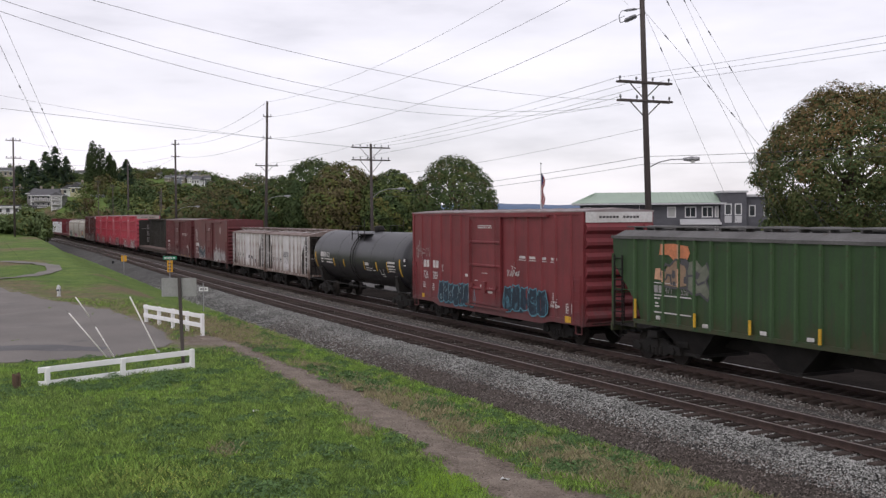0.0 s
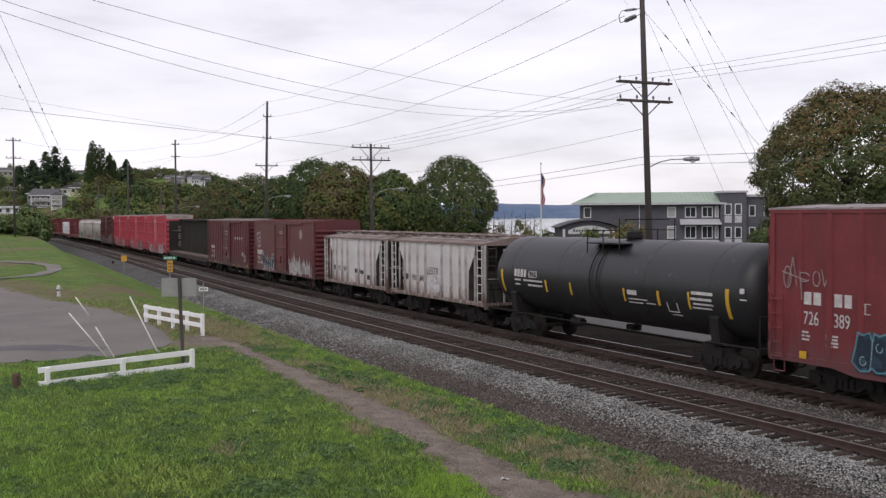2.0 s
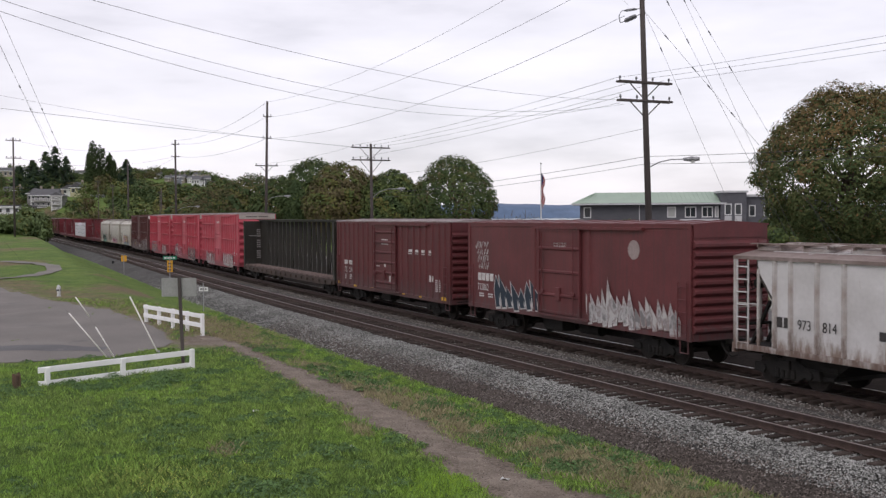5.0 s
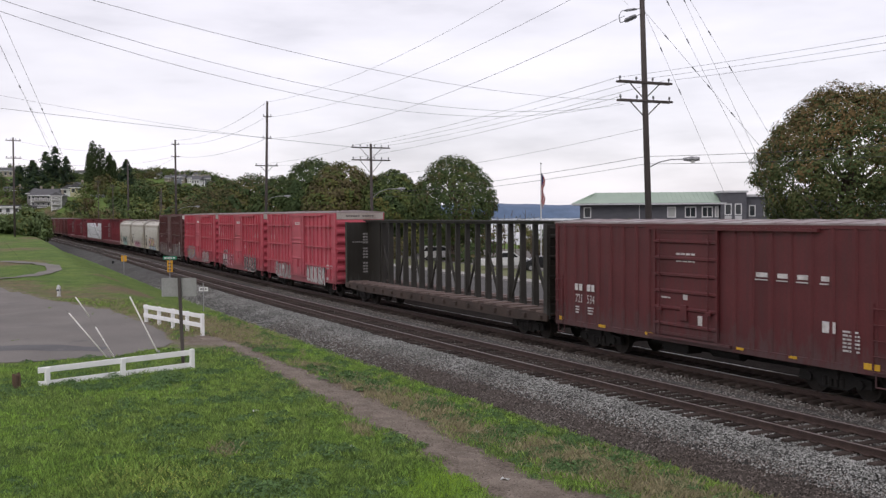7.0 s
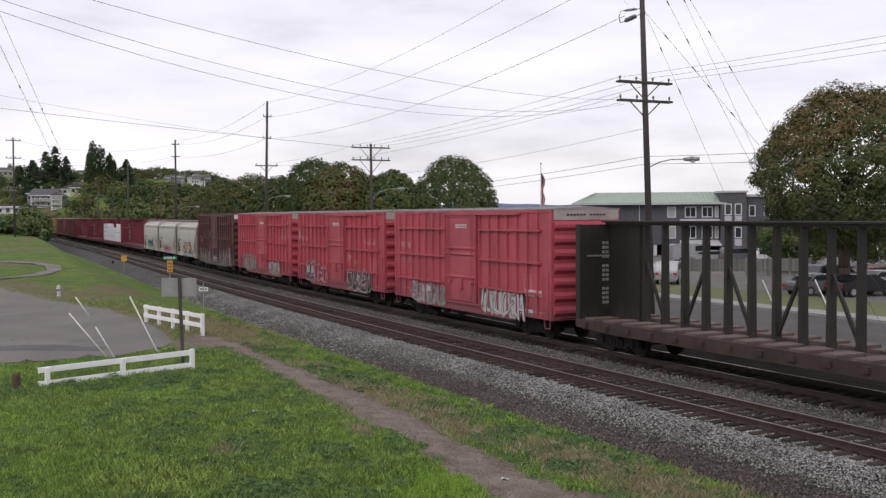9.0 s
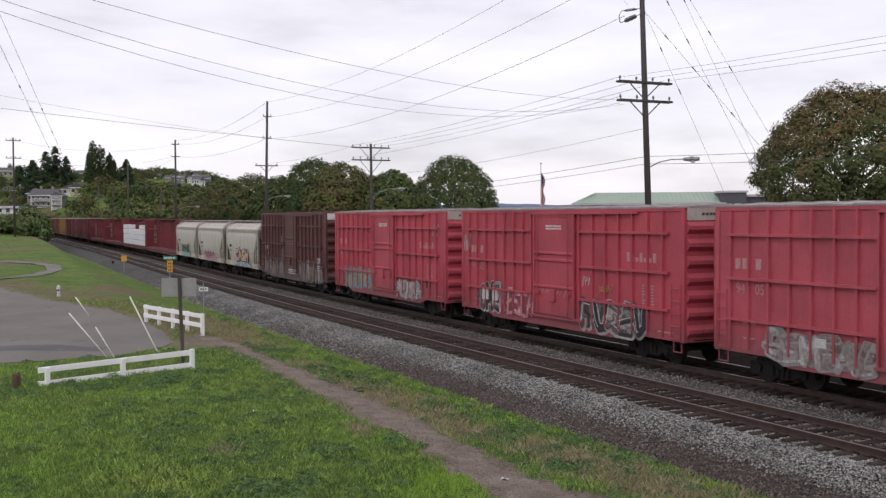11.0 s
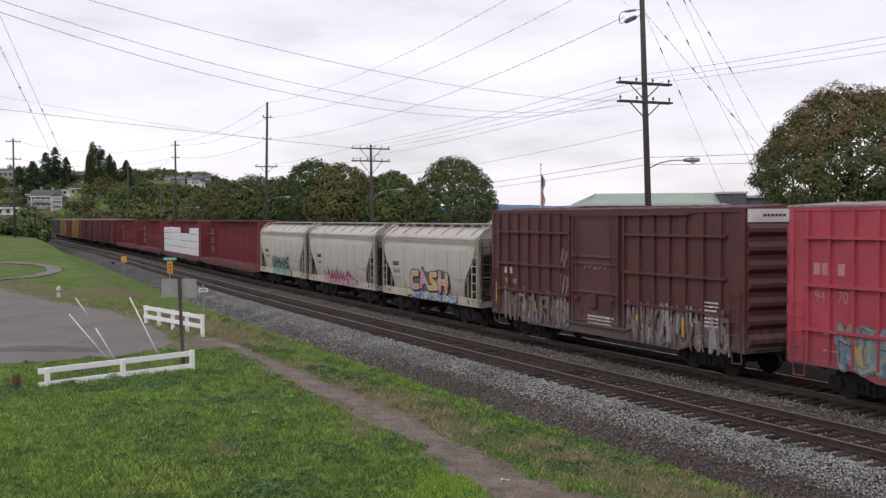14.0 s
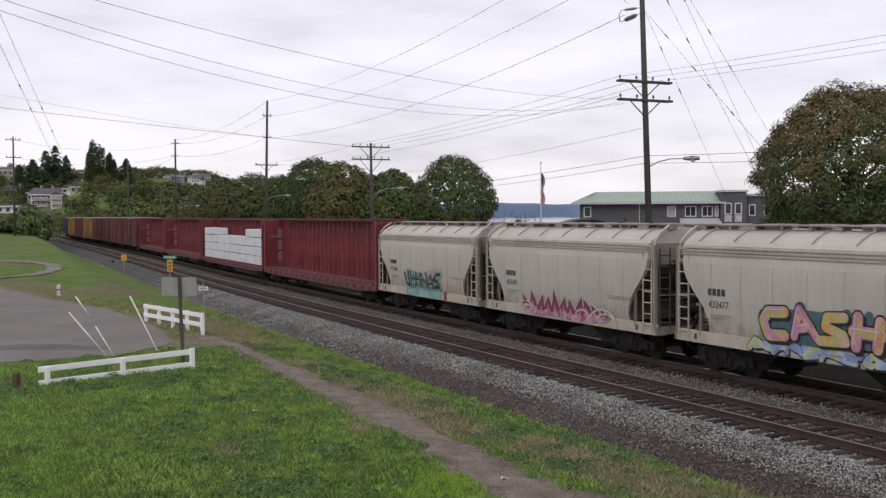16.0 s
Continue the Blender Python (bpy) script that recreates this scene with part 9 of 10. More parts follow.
    for x0 in (40.7, 42.6, 44.6, 46.8, 49.0):
        for zz in (4.6, 1.7):
            window(t, x0, x0 + 0.85, z(zz), z(zz + 1.5), 0.4, 1, 0.12)
    return t


hotel()


def entrance():
    t = thing("entrance_pavilion", "low grey entrance pavilion with curved gable and white sign", "building", m=pose(18.4, 131.5, -0.56))
    bm = bmesh.new()
    arc = [(-3.6, 3.7)] + [(-3.6 + 7.2 * k / 12, 3.85 + 0.85 * math.sin(math.pi * k / 12)) for k in range(13)] + [(3.6, 3.7), (3.3, 0), (-3.3, 0)]
    prism(bm, arc, "y", 0, 7)
    part("wall", bm, B["wall"], t)
    bm = bmesh.new()
    arc = [(-4.0 + 8.0 * k / 12, 3.85 + 0.95 * math.sin(math.pi * k / 12)) for k in range(13)]
    prism(bm, arc + [(x, zz + 0.16) for x, zz in arc[::-1]], "y", -0.6, 7.4)
    part("roof", bm, B["shingle"], t)
    bm = bmesh.new()
    prism(bm, [(-2.6, 3.1), (2.6, 3.1), (2.6, 3.55)] + [(2.6 - 5.2 * k / 8, 3.6 + 0.55 * math.sin(math.pi * k / 8)) for k in range(1, 8)] + [(-2.6, 3.55)], "y", -0.06, 0.02)
    sg = part("sign_panel", bm, B["trim"], t, "white sign panel with dark lettering bars")
    for k in range(12):
        if k in (6, 10):
            continue
        bm = bmesh.new()
        box(bm, -2.0 + 0.34 * k, -1.76 + 0.34 * k, -0.075, -0.055, 3.35, 3.72 if k in (0, 7) else 3.62)
        part("letter_bar", bm, B["wall"], sg)
    for x in (-2.6, -1.6, -0.6, 0.6, 1.6):
        window(t, x, x + 0.85, 0.9, 2.7, -0.01, 1, 0.1)
    for x in (-3.2, 3.0):
        bm = bmesh.new()
        box(bm, x - 0.15, x + 0.15, -0.5, -0.2, 0, 3.7)
        part("column", bm, B["trim"], t)


entrance()

# flagpole with its furled flag
fp = thing("flagpole", "white flagpole with a furled striped flag", "flagpole", m=pose(11.75, 125.0, -0.56))
bm = bmesh.new()
rod(bm, (0, 0, 0), (0, 0, 11.55), 0.09, 10, 0.05)
part("pole", bm, B["trim"], fp)
bm = bmesh.new()
bmesh.ops.create_uvsphere(bm, u_segments=10, v_segments=6, radius=0.10, matrix=Matrix.Translation((0, 0, 11.65)))
part("finial", bm, M["insulator"], fp)
FLAG = [surf("flag_" + k, c, None, 0.8, s1=4) for k, c in (("blue", (0.05, 0.06, 0.16)), ("red", (0.42, 0.05, 0.06)), ("white", (0.62, 0.58, 0.58)))]
bm = bmesh.new()
grid_ = [[bm.verts.new((0.02 + 0.085 * i * (0.75 + 0.25 * math.sin(j * 0.8)), 0.09 * math.sin(i * 1.9 + j * 0.25), 10.6 - 0.27 * j - 0.10 * i)) for i in range(7)] for j in range(15)]
for j in range(14):
    for i in range(6):
        f = bm.faces.new((grid_[j][i], grid_[j][i + 1], grid_[j + 1][i + 1], grid_[j + 1][i]))
        f.material_index = 0 if j < 5 and i < 3 else 1 + (j + i) % 2
part("flag_cloth", bm, FLAG, fp, "furled red, white and blue flag")

# ---- vehicles in the car park ----
RUBBER = surf("tyre_rubber", (0.02, 0.02, 0.02), (0.03, 0.03, 0.03), 0.85)
CAR_GLASS = glass_mat("car_glass", (0.02, 0.022, 0.025))
BODY = {k: surf("car_paint_" + k, c, tuple(v * 0.9 for v in c), 0.25, 0.1, s1=0.6, s2=5, bump=0) for k, c in {"white": (0.72, 0.72, 0.72), "silver": (0.36, 0.37, 0.38), "black": (0.02, 0.02, 0.022), "blue": (0.04, 0.05, 0.12), "red": (0.22, 0.03, 0.03), "grey": (0.13, 0.135, 0.14)}.items()}
TAIL = plain("tail_lamp", (0.35, 0.02, 0.02), 0.3)


def vehicle(kind, colour, x, y, turn):
    names = {"sedan": "parked_car", "suv": "parked_car", "pickup": "pickup_truck", "van": "parked_van"}
    t = thing(names[kind], colour + " " + {"sedan": "sedan parked on the asphalt lot", "suv": "sport utility car parked on the lot", "pickup": "pickup truck parked by the verge", "van": "van parked on the asphalt lot"}[kind], "vehicle", "parked vehicles", pose(x, y, -0.55, rz=turn))
    prof = {"sedan": [(-2.25, 0.35), (-2.3, 0.75), (-2.15, 0.95), (-1.5, 1.0), (-0.95, 1.42), (0.45, 1.45), (1.1, 1.02), (2.05, 0.85), (2.3, 0.6), (2.25, 0.3)],
            "suv": [(-2.3, 0.4), (-2.35, 0.95), (-2.2, 1.1), (-1.95, 1.72), (-1.7, 1.80), (0.5, 1.78), (1.15, 1.18), (2.1, 1.05), (2.35, 0.75), (2.3, 0.38)],
            "pickup": [(-2.8, 0.45), (-2.85, 1.10), (-0.75, 1.12), (-0.65, 1.80), (0.55, 1.82), (1.25, 1.20), (2.5, 1.10), (2.75, 0.8), (2.7, 0.42)],
            "van": [(-2.5, 0.4), (-2.55, 1.2), (-2.4, 2.05), (-2.2, 2.15), (0.9, 2.12), (1.75, 1.25), (2.4, 1.1), (2.6, 0.7), (2.55, 0.38)]}[kind]
    bm = bmesh.new()
    prism(bm, prof, "y", -0.88, 0.88)
    bmesh.ops.bevel(bm, geom=[e for e in bm.edges], offset=0.05, segments=2, affect="EDGES")
    part("body", bm, BODY[colour], t, smooth=False)
    glass = {"sedan": [(-1.40, 1.02), (-0.90, 1.36), (0.42, 1.39), (0.95, 1.04)], "suv": [(-2.0, 1.18), (-1.85, 1.66), (0.45, 1.70), (0.98, 1.22)], "pickup": [(-0.58, 1.24), (-0.55, 1.72), (0.5, 1.74), (1.05, 1.25)], "van": [(0.1, 1.35), (0.1, 1.95), (0.85, 1.98), (1.5, 1.35)]}[kind]
    for d in (-1, 1):
        bm = bmesh.new()
        prism(bm, glass, "y", d * 0.875, d * 0.893)
        part("side_window", bm, CAR_GLASS, t)
    a, b = glass[2], glass[3]
    bm = bmesh.new()
    bm.faces.new([bm.verts.new(p) for p in ((a[0] + 0.07, -0.76, a[1] + 0.04), (b[0] + 0.16, -0.80, b[1] + 0.03), (b[0] + 0.16, 0.80, b[1] + 0.03), (a[0] + 0.07, 0.76, a[1] + 0.04))])
    part("windscreen", bm, CAR_GLASS, t)
    a, b = glass[1], glass[0]
    bm = bmesh.new()
    bm.faces.new([bm.verts.new(p) for p in ((a[0] - 0.10, -0.76, a[1] - 0.02), (b[0] - 0.14, -0.80, b[1] + 0.04), (b[0] - 0.14, 0.80, b[1] + 0.04), (a[0] - 0.10, 0.76, a[1] - 0.02))])
    part("rear_window", bm, CAR_GLASS, t)
    xs = (-1.45, 1.40) if kind != "pickup" else (-1.75, 1.75)
    for x_ in xs:
        for d in (-1, 1):
            bm = bmesh.new()
            rod(bm, (x_, d * 0.70, 0.33), (x_, d * 0.91, 0.33), 0.33, 18)
            w = part("wheel", bm, RUBBER, t)
            bm = bmesh.new()
            rod(bm, (x_, d * 0.90, 0.33), (x_, d * 0.92, 0.33), 0.2, 12)
            part("rim", bm, M["galv"], w)
    for d in (-0.7, 0.7):
        bm = bmesh.new()
        box(bm, prof[1][0] - 0.012, prof[1][0] + 0.05, d - 0.12, d + 0.12, prof[1][1] - 0.16, prof[1][1] + 0.02)
        part("tail_light", bm, TAIL, t)
        bm = bmesh.new()
        box(bm, prof[-2][0] - 0.05, prof[-2][0] + 0.012, d - 0.15, d + 0.15, prof[-2][1] + 0.0, prof[-2][1] + 0.13)
        part("headlight", bm, M["lamp_glass"], t)
    return t


for kind, colour, px, y, turn in (("pickup", "white", 897, 106, 4), ("suv", "white", 778, 128, 8), ("suv", "black", 1026, 99, 10), ("sedan", "black", 962, 103, 6), ("pickup", "white", 1122, 90, -25), ("suv", "silver", 1186, 83, 70), ("suv", "white", 1368, 112, 10),
                                  ("sedan", "white", 1412, 114, 12), ("sedan", "silver", 1262, 116, 5), ("suv", "grey", 1310, 115, 5), ("van", "silver", 1225, 118, 5), ("sedan", "grey", 1447, 70.5, 25), ("sedan", "black", 1526, 69.5, 20), ("suv", "grey", 1478, 76, 20), ("sedan", "silver", 1562, 74, 20), ("sedan", "red", 1545, 79, 20), ("sedan", "grey", 1072, 108, 5)):
    vehicle(kind, colour, at_bearing(px, y), y, turn)


def plank_fence():
    x0, x1, y = at_bearing(1208, 92), at_bearing(1436, 92), 92.0
    t = thing("plank_fence", "weathered grey timber plank fence by the lot", "fence", m=pose(x0, y, -0.56))
    wood = surf("grey_weathered_plank", (0.20, 0.195, 0.185), (0.155, 0.15, 0.14), 0.9, s1=2, s2=16, bump=0.3, each=0.25)
    L = x1 - x0
    bm = bmesh.new()
    box(bm, 0, 0.17, -0.02, 0.02, 0.45, 1.55)
    first = part("plank", bm, wood, t)
    for k in range(1, int(L / 0.19)):
        ob = new("plank", first.data)
        ob.parent = t
        ob.matrix_basis = pose(k * 0.19, 0, 0.03 * math.sin(k * 1.7))
    for z in (0.55, 1.4):
        bm = bmesh.new()
        box(bm, 0, L, 0.02, 0.08, z, z + 0.1)
        part("rail", bm, wood, t)
    for k in range(7):
        bm = bmesh.new()
        box(bm, L * k / 6 - 0.08, L * k / 6 + 0.08, 0.0, 0.16, -0.1, 1.6)
        part("post", bm, wood, t)


plank_fence()


# thin bare saplings and old pilings by the shore
def sapling(x, y, h, seed, green):
    rnd = random.Random(seed)
    t = thing("sapling", "thin half-bare sapling near the shore", "tree", "saplings", pose(x, y, -0.6))
    bm = bmesh.new()
    rod(bm, (0, 0, 0), (rnd.uniform(-0.2, 0.2), 0, h), 0.07, 6, 0.02)
    for k in range(9):
        z = h * rnd.uniform(0.25, 0.9)
        a = rnd.uniform(0, 6.28)
        rod(bm, (0, 0, z), (math.cos(a) * 0.7, math.sin(a) * 0.7, z + rnd.uniform(0.6, 1.3)), 0.03, 4, 0.01)
    part("trunk", bm, M["bark"], t)
    rng = np.random.default_rng(seed)
    pts = np.stack([rng.normal(0, 0.5, green), rng.normal(0, 0.5, green), h * (0.35 + 0.6 * rng.random(green))], -1)
    leaf_mesh("crown", leaves(pts, pts * 0.3, 0.14, rng), [LEAF["olive"], LEAF["brown"]], t, [0.5, 0.5], rng)


for k, (px, y) in enumerate(((884, 118), (893, 121), (904, 119), (912, 122), (921, 120), (931, 117), (941, 121), (948, 119), (873, 122), (888, 126))):
    sapling(at_bearing(px, y), y, 5.2 + 0.9 * ((k * 7) % 3) * 0.5, 60 + k, 26)

# ---- houses on the hill ----
HOUSE = {k: surf("house_wall_" + k, c, tuple(v * 0.85 for v in c), 0.85, s1=0.4, s2=5, bump=0.1) for k, c in {"grey": (0.25, 0.245, 0.24), "cream": (0.50, 0.47, 0.30), "white": (0.78, 0.78, 0.77), "tan": (0.33, 0.29, 0.24), "blue": (0.20, 0.215, 0.24)}.items()}


def house(px, y, base, w, d, h, wall, rise, storeys=2, cols=3, turn=0.0, flat=False):
    x = at_bearing(px, y)
    low = min(-1.0, gz(x, y) - base - 0.5)
    t = thing("house", {"grey": "grey hillside house with a shingled roof", "cream": "cream gabled house among hillside trees", "white": "white hillside house with wide windows", "tan": "tan hillside house with a dark roof", "blue": "blue-grey flat-roofed hillside house"}[wall], "house", "houses on the hill", pose(x, y, base, rz=turn))
    bm = bmesh.new()
    box(bm, -w / 2, w / 2, 0, d, low, h)
    part("wall", bm, HOUSE[wall], t)
    bm = bmesh.new()
    if flat:
        box(bm, -w / 2 - 0.4, w / 2 + 0.4, -0.4, d + 0.4, h, h + 0.35)
    elif rise < 0:
        prism(bm, [(-w / 2 - 0.5, h - 0.1), (w / 2 + 0.5, h - 0.1), (0, h - rise)], "y", -0.5, d + 0.5)
    else:
        prism(bm, [(-0.6, h - 0.1), (d + 0.6, h - 0.1), (d / 2, h + rise)], "x", -w / 2 - 0.5, w / 2 + 0.5)
    part("roof", bm, B["shingle"], t)
    for i in range(storeys):
        for j in range(cols):
            x0 = -w / 2 + w * (j + 0.5) / cols - w / cols * 0.28
            z0 = h * i / storeys + h / storeys * 0.35
            window(t, x0, x0 + w / cols * 0.56, z0, z0 + h / storeys * 0.5, 0.0, 1, 0.09, B["glass"])
    if storeys > 1 and y < 420:
        # white storey bands, balcony rails and corner posts
        for i in range(storeys):
            bm = bmesh.new()
            box(bm, -w / 2 - 0.05, w / 2 + 0.05, -0.12, -0.02, h * i / storeys, h * i / storeys + 0.22)
            part("storey_band", bm, HOUSE["white"], t)
            bm = bmesh.new()
            box(bm, -w * 0.42, w * 0.42, -1.1, -0.02, h * i / storeys + 0.22, h * i / storeys + 0.34)
            for q in np.linspace(-w * 0.42, w * 0.42, 12):
                box(bm, q - 0.04, q + 0.04, -1.1, -1.02, h * i / storeys + 0.3, h * i / storeys + 1.1)
            box(bm, -w * 0.42, w * 0.42, -1.12, -1.0, h * i / storeys + 1.05, h * i / storeys + 1.15)
            part("balcony", bm, HOUSE["white"], t)
        for q in (-w / 2 + 0.1, w / 2 - 0.1):
            bm = bmesh.new()
            box(bm, q - 0.14, q + 0.14, -0.10, -0.015, low, h)
            part("corner_board", bm, HOUSE["white"], t)
    bm = bmesh.new()
    box(bm, -w / 2 - 0.5, w / 2 + 0.5, -0.62, -0.5, h - 0.22, h + 0.06)
    part("eave_board", bm, HOUSE["white"], t)
    if not flat:
        bm = bmesh.new()
        box(bm, w * 0.2, w * 0.2 + 0.7, d * 0.5, d * 0.5 + 0.7, h, h + abs(rise) + 0.9)
        part("chimney", bm, HOUSE["tan"], t)
    return t


for a in ((78, 372, 8.4, 8.6, 10, 4.6, 'grey', 2.4, 2, 5, 8),
          (101, 364, 7.6, 3.6, 9, 5.0, 'grey', -1.4, 3, 2, 8),
          (62, 378, 10.4, 5.0, 9, 3.4, 'grey', -1.9, 1, 3, 8),
          (20, 400, 13.1, 7.0, 9, 2.4, 'tan', 1.6, 1, 3, 0),
          (44, 404, 13.4, 6.0, 9, 2.2, 'white', 1.5, 1, 3, 0),
          (137, 400, 13.6, 4.8, 7, 2.9, 'cream', -2.1, 1, 2, 6),
          (122, 404, 13.6, 5.9, 7, 2.4, 'white', -1.7, 1, 2, 6)):
    house(*a)
for a in ((184, 400, 11.0, 8.7, 7, 2.6, 'blue', 0, 1, 4, 0, True),
          (8, 225, 5.4, 7.0, 8, 2.0, 'white', 0, 1, 4, 0, True),
          (340, 580, 23.8, 4.6, 7, 2.8, 'white', 1.4, 2, 4, 0),
          (358, 582, 23.6, 5.2, 7, 3.0, 'white', 1.4, 2, 3, 0),
          (322, 578, 24.6, 3.6, 7, 2.4, 'tan', 1.6, 1, 3, 0),
          (350, 604, 26.8, 4.6, 7, 2.4, 'white', 1.6, 1, 4, 0),
          (330, 606, 27.4, 3.8, 7, 2.4, 'grey', 1.6, 1, 3, 0)):
    house(*a)
for a in ((298, 588, 24.8, 3.4, 7, 2.2, 'tan', 1.6, 1, 3, 0),
          (12, 560, 26.6, 8.0, 9, 3.6, 'tan', 2.0, 1, 3, 0),
          (46, 580, 27.5, 8.0, 9, 3.6, 'white', 2.0, 1, 3, 0),
          (72, 580, 27.0, 6.0, 9, 3.2, 'grey', 1.8, 1, 3, 0),
          (142, 600, 27.2, 7, 9, 3.2, 'tan', 1.8, 1, 3, 0),
          (262, 616, 28.2, 3.6, 7, 2.2, 'tan', 1.8, 1, 3, 0),
          (280, 610, 27.5, 3.4, 7, 2.2, 'white', 1.8, 1, 3, 0)):
    house(*a)
# the built-up hilltop
rnd = random.Random(77)
for k in range(30):
    px = rnd.uniform(300, 382) if k < 17 else rnd.uniform(0, 75)
    y = rnd.uniform(500, 620)
    row = np.interp(px, (300, 382), (304, 312)) + rnd.uniform(0, 12) if k < 17 else rnd.uniform(288, 330)
    house(px, y, 4.9 + (382 - row) / 1848 * y - 3.0, rnd.uniform(2.6, 4.4), 7, rnd.uniform(1.9, 2.7), rnd.choice(("white", "white", "grey", "tan", "blue")), rnd.uniform(1.0, 1.8), 1, 3, rnd.uniform(-20, 20))


# ---- grass, weeds and flowers ----
def on_bare(x, y):
    """True on the path, the paved lot and the ballast."""
    s, n = along(x, y)
    ps = [-p[0] for p in PATH]
    mid, half = np.interp(-s, ps, [p[1] for p in PATH]), np.interp(-s, ps, [p[2] for p in PATH])
    path = (np.abs(n - mid) < half * (0.62 + 0.5 * np.abs(np.sin(s * 1.9) * np.sin(s * 0.7 + 1) + 0.25 * np.sin(s * 7 + n * 9)))) & (s > PATH[-1][0]) & (s < -6)
    far = np.interp(x, (-60, -29.6, -22.2, -17.4, -13.2, -11.3), (93, 69.7, 60.2, 55.2, 48.0, 43.3))
    near = np.interp(x, (-60, -23.0, -16.2, -12.6, -11.3), (31, 37.2, 38.4, 39.5, 42.2))
    lot = (x < -11.2) & (y > near) & (y < far)
    rag = 0.5 + 0.5 * np.sin(x * 3.1 + 2 * np.sin(y * 1.7)) * np.sin(y * 2.9 + x)
    rim = (x < -11) & ((np.abs(y - far) < 1.1 * rag) | (np.abs(y - near) < 0.5 * rag))
    rim = rim | (((x + 10.2) / 1.9) ** 2 + ((y - 43.2) / 2.6) ** 2 < 0.35 + 0.7 * rag)
    return path | lot | rim | (n > -3.6), s, n


def sample(count, seed, y0, y1, power=1.6):
    rng = np.random.default_rng(seed)
    y = y0 + (y1 - y0) * rng.random(count * 3) ** power
    x = y * (-0.455 + 0.85 * rng.random(count * 3))
    bare, s, n = on_bare(x, y)
    keep = ~bare
    return x[keep][:count], y[keep][:count], s[keep][:count], n[keep][:count], rng


def tufts(name, x, y, rng, blades, height, width, spread, material, label):
    n = len(x)
    z = ground_z(x, y) - 0.01
    k = blades
    a = rng.random((n, k)) * math.tau
    bx = x[:, None] + rng.normal(0, spread, (n, k))
    by = y[:, None] + rng.normal(0, spread, (n, k))
    h = height * (0.5 + rng.random((n, 1))) * (0.6 + 0.6 * rng.random((n, k)))
    lean = h * rng.uniform(0.1, 0.8, (n, k))
    la = rng.random((n, k)) * math.tau
    base = np.stack([bx, by, np.broadcast_to(z[:, None], bx.shape)], -1)
    side = np.stack([np.cos(a), np.sin(a), 0 * a], -1) * width
    mid = base + np.stack([np.cos(la) * lean * 0.35, np.sin(la) * lean * 0.35, h * 0.6], -1)
    tip = base + np.stack([np.cos(la) * lean, np.sin(la) * lean, h], -1)
    V = np.stack([base - side, base + side, mid + side * 1.1, tip], 2).reshape(-1, 3)
    F = np.arange(len(V)).reshape(-1, 4)
    ob = raw(name, V, F, material)
    return tagged(ob, label, "grass", kind="stuff")


x, y, s, n, rng = sample(30000, 1, 17.5, 62)
dry = np.maximum(0.80 * dry_at(x, y), 0.15 * np.exp(-((n + 5.6) / 0.9) ** 2) * (0.5 + 0.5 * np.sin(s * 1.3) * np.sin(s * 0.47 + 1))) > rng.random(len(x)) * 0.75 + 0.04
lush = (np.sin(x * 0.55 + 1.3 * np.sin(y * 0.4)) * np.sin(y * 0.6 + 0.7) + rng.normal(0, 0.3, len(x)) + 0.5 * np.exp(-((n + 4.3) / 0.5) ** 2) + 1.5 * np.exp(-((x + 0.1) / 0.8) ** 2 - ((y - 21.8) / 1.6) ** 2)) > 0.28
tufts("grass_tufts", x[~dry & ~lush], y[~dry & ~lush], rng, 8, 0.105, 0.0056, 0.09, M["grass"], "uneven tufts of green grass")
tufts("lush_grass_tufts", x[~dry & lush], y[~dry & lush], rng, 8, 0.09, 0.007, 0.08, M["grass_lush"], "bright green tufts of short grass")
tufts("dry_grass_tufts", x[dry], y[dry], rng, 8, 0.15, 0.005, 0.08, M["grass_dry"], "dry straw-coloured tufts along the ballast")


rng = np.random.default_rng(33)
lx, ly = rng.normal(0.05, 0.42, 1800), rng.normal(21.75, 0.62, 1800)
clear = ~on_bare(lx, ly)[0]
tufts("lush_grass_tufts", lx[clear], ly[clear], rng, 5, 0.05, 0.009, 0.06, surf("young_bright_grass", (0.33, 0.50, 0.06), (0.26, 0.42, 0.055), 0.95, s1=2, s2=9, bump=0.3, island=0.25), "patch of short bright young grass")


def weeds(name, spots, size, count, height, material, seed, label):
    rng = np.random.default_rng(seed)
    VV = []
    for x, y, r in spots:
        m = int(count * r)
        a, q = rng.random(m) * math.tau, r * rng.random(m) ** 0.6
        px_, py_ = x + np.cos(a) * q, y + np.sin(a) * q
        h = height * r * (1 - (q / r) ** 2 * 0.8) * (0.3 + 0.8 * rng.random(m))
        pts = np.stack([px_, py_, gz(x, y) + 0.02 + h], -1)
        out = np.stack([np.cos(a) * 0.5, np.sin(a) * 0.5, np.full(m, 0.9)], -1)
        VV.append(leaves(pts, out, size, rng))
    V = np.concatenate(VV)
    return tagged(raw(name, V, np.arange(len(V)).reshape(-1, 4), material), label, "weeds", kind="stuff")


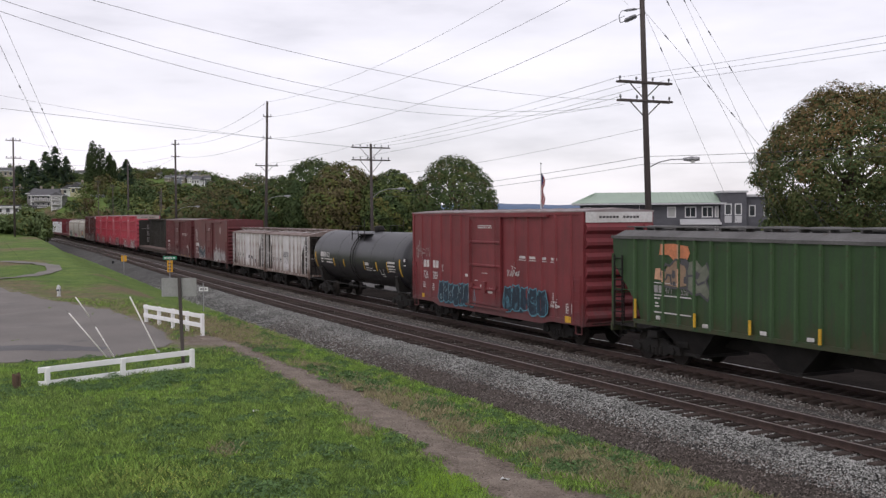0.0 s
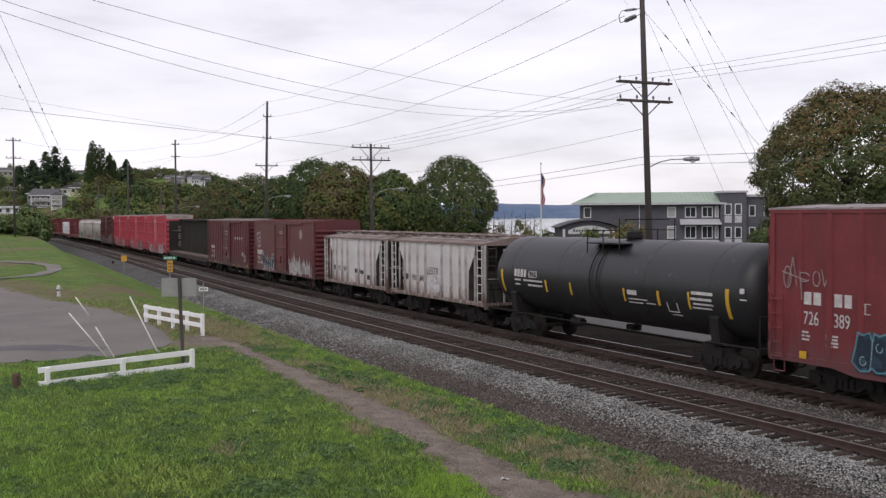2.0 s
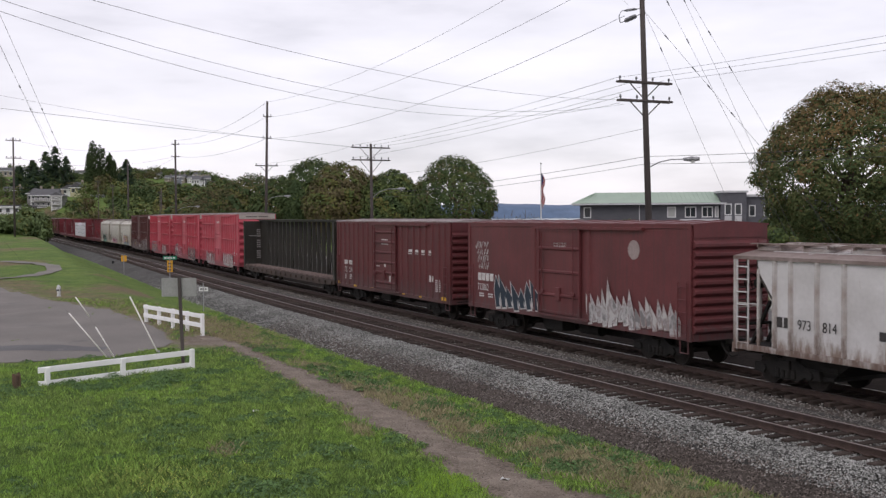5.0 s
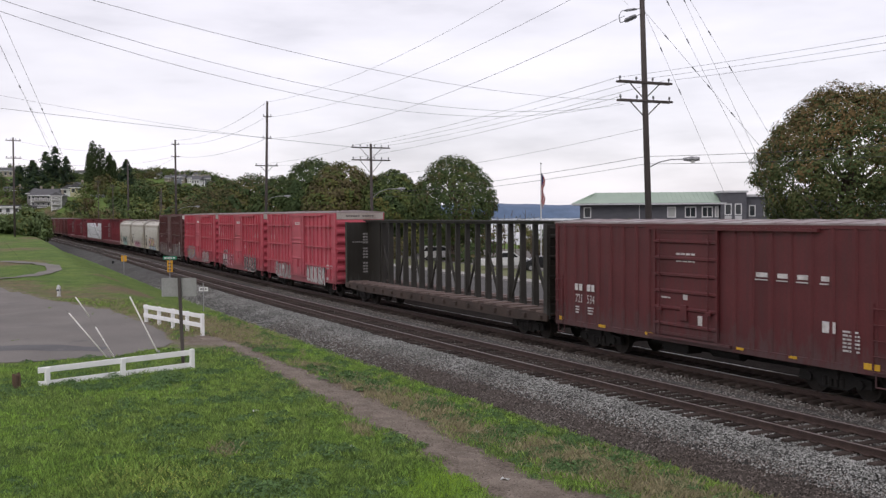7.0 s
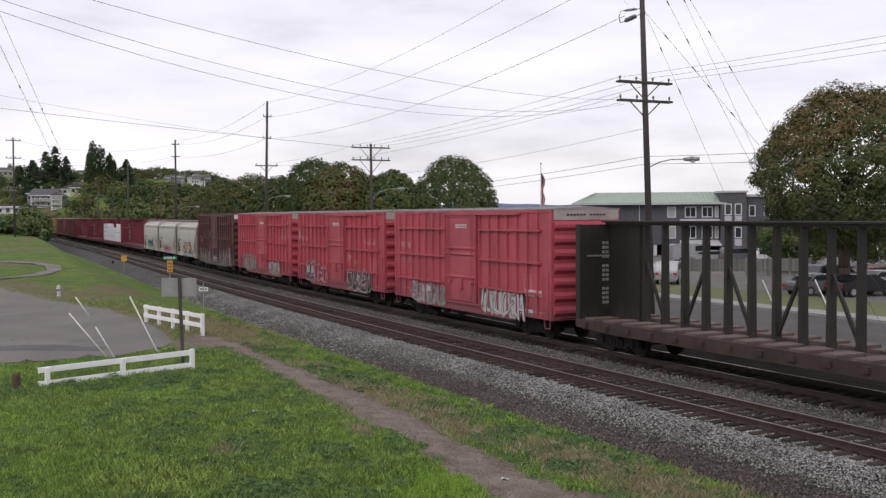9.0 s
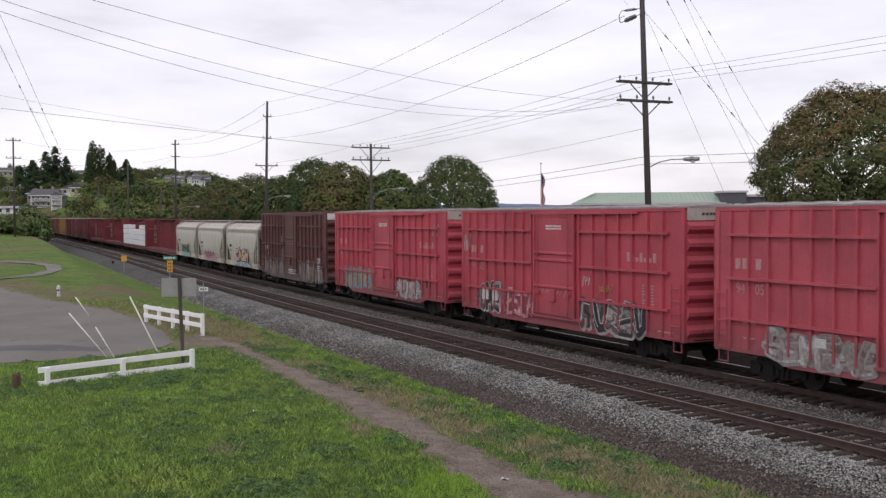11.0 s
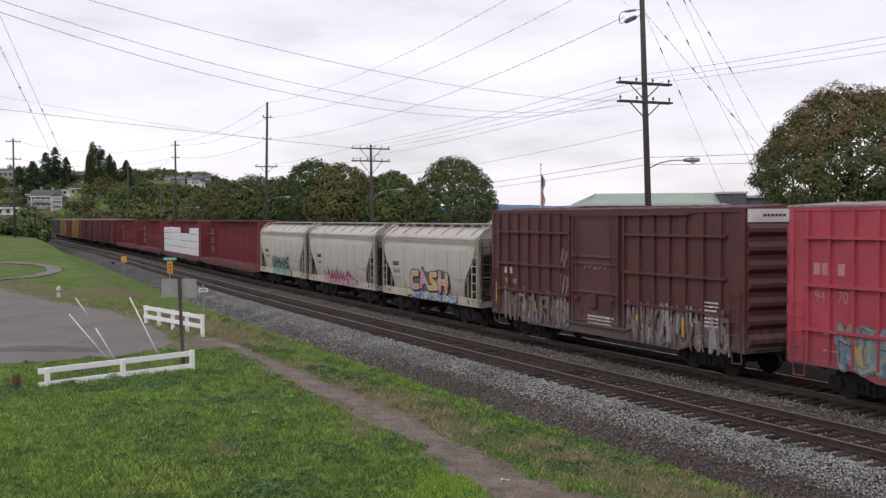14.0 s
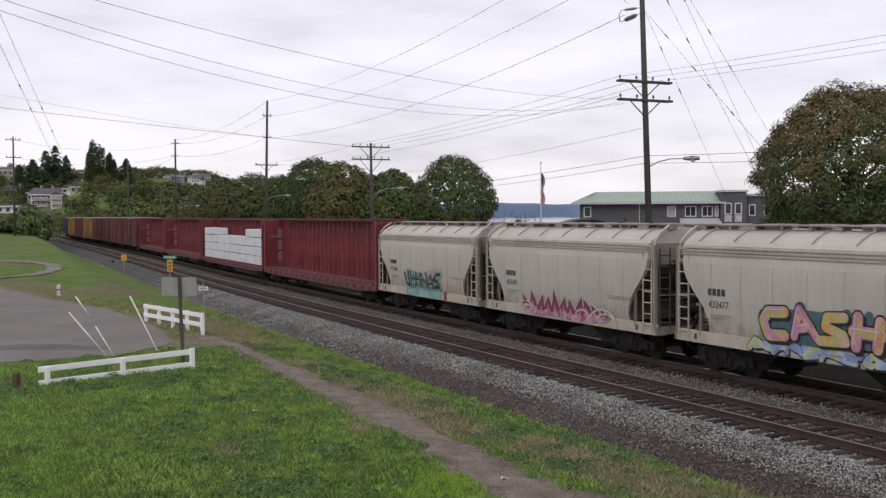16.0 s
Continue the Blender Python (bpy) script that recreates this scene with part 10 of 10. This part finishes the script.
x, y, s, n, rng = sample(760, 9, 18, 52, 1.2)
keep = np.sin(x * 0.8 + 2 * np.sin(y * 0.5)) + rng.normal(0, 0.5, len(x)) > -0.3
weeds("weed_clumps", [(a, b, r) for a, b, r in zip(x[keep], y[keep], 0.12 + 0.34 * rng.random(len(x)) ** 1.5)], 0.029, 480, 0.36, M["weed"], 10, "dark broad-leaved weed clumps in the grass")
centres = ((-4.9, 37.0, 0.8), (-3.6, 36.3, 0.9), (-2.7, 34.6, 0.6), (-7.4, 43.0, 0.9), (-11.6, 33.4, 0.7), (-9.8, 34.6, 0.8), (-8.3, 36.2, 0.6), (3.4, 25.6, 0.7), (4.0, 24.6, 0.8), (2.2, 27.5, 0.6), (3.0, 23.0, 0.9), (-0.4, 30.6, 0.6), (-3.1, 35.0, 0.7), (-2.0, 33.4, 0.5), (-4.4, 38.0, 0.6), (-1.2, 25.6, 0.6), (-2.6, 24.4, 0.6), (-4.8, 28.5, 0.5), (-6.8, 30.8, 0.6), (-8.0, 35.9, 0.5), (-9.2, 33.2, 0.7), (-3.8, 21.5, 0.8), (-7.6, 42.0, 0.6))
edge_s = -9 - 50 * rng.random(70)
edge_x, edge_y = track(edge_s, -4.55 + rng.normal(0, 0.35, 70))
weeds("weed_clumps", [(a, b, r) for a, b, r in zip(edge_x, edge_y, 0.10 + 0.26 * rng.random(70))], 0.026, 800, 0.5, M["weed"], 14, "leafy weeds along the edge of the gravel")
named = [(a + rng.normal(0, r * 0.8), b + rng.normal(0, r * 0.55), r * rng.uniform(0.25, 0.5)) for a, b, r in centres for k in range(9)]
named = [q for q, bare in zip(named, on_bare(np.array([q[0] for q in named]), np.array([q[1] for q in named]))[0]) if not bare]
weeds("weed_clumps", named, 0.033, 620, 0.55, M["weed"], 11, "taller dark leafy weeds beside the path")
rng = np.random.default_rng(12)
fx, fy = rng.normal(-6.0, 0.85, 1500), rng.normal(21.8, 0.75, 1500)
tufts("flower_stems", fx, fy, rng, 3, 0.17, 0.003, 0.05, M["grass"], "thin green stems of wild mustard")
pts = np.stack([fx + rng.normal(0, 0.05, 1500), fy + rng.normal(0, 0.05, 1500), ground_z(fx, fy) + 0.10 + 0.14 * rng.random(1500)], -1)
V = leaves(pts, np.tile([0, -0.3, 1.0], (1500, 1)), 0.0125, rng)
tagged(raw("wild_flowers", V, np.arange(len(V)).reshape(-1, 4), M["flower"]), "patch of small yellow wild mustard flowers", "flowers", kind="stuff")
def path_n(s):
    return np.interp(-s, [-p[0] for p in PATH], [p[1] for p in PATH])


rng = np.random.default_rng(21)
ss = -8 - 34 * rng.random(5200) ** 1.3
nn = path_n(ss) + rng.normal(0, 0.5, 5200)
gx, gy = track(ss, nn)
gzz = ground_z(gx, gy) + 0.015
base = np.array([(1, 0, 0), (-1, 0, 0), (0, 1, 0), (0, -1, 0), (0, 0, 1)], float)
V = base[None] * (0.008 + 0.012 * rng.random((5200, 1, 1))) * (0.7 + 0.6 * rng.random((5200, 5, 1))) + np.stack([gx, gy, gzz], -1)[:, None]
F = (np.array([(0, 2, 4), (2, 1, 4), (1, 3, 4), (3, 0, 4)])[None] + 5 * np.arange(5200)[:, None, None]).reshape(-1, 3)
tagged(raw("path_gravel", V.reshape(-1, 3), F, M["path_stone"]), "loose pebbles on the trodden path", "gravel", kind="stuff")
# scraps of paper and pale stones on the grass
for k, (a, b) in enumerate(((-4.25, 37.8), (0.85, 27.0), (-2.2, 24.9), (1.3, 22.2), (-5.3, 29.3), (-7.0, 39.0))):
    t = thing("litter_scrap", "crumpled white paper scrap on the grass", "litter", "litter", pose(a, b, gz(a, b) + 0.03, rz=k * 50))
    bm = bmesh.new()
    g = [[bm.verts.new((0.09 * (i - 1), 0.06 * (j - 1), 0.03 * math.sin(i * 2.1 + j * 1.7 + k))) for j in range(3)] for i in range(3)]
    for i in range(2):
        for j in range(2):
            bm.faces.new((g[i][j], g[i + 1][j], g[i + 1][j + 1], g[i][j + 1]))
    bmesh.ops.solidify(bm, geom=bm.faces[:], thickness=0.006)
    part("paper", bm, M["sign_white"], t)


# ---- what moves ----
def motions():
    times = [0.5 * k for k in range(33)]
    for car, mid, spins in CARS:
        walk(car, [(t, place(mid + SPEED * t, SPACING, 0.0)) for t in times])
    walk(lumber, [(t, place(LOADED[1] + SPEED * t, SPACING, 0.0)) for t in times])
    for car, mid, spins in CARS:
        for ws in spins:
            a = ws.matrix_basis.translation.copy()
            walk(ws, [(k / 30, pose(a.x, a.y, a.z, 0, math.degrees(SPEED * k / 30 / WHEEL_R) % 360)) for k in range(481)])


motions()
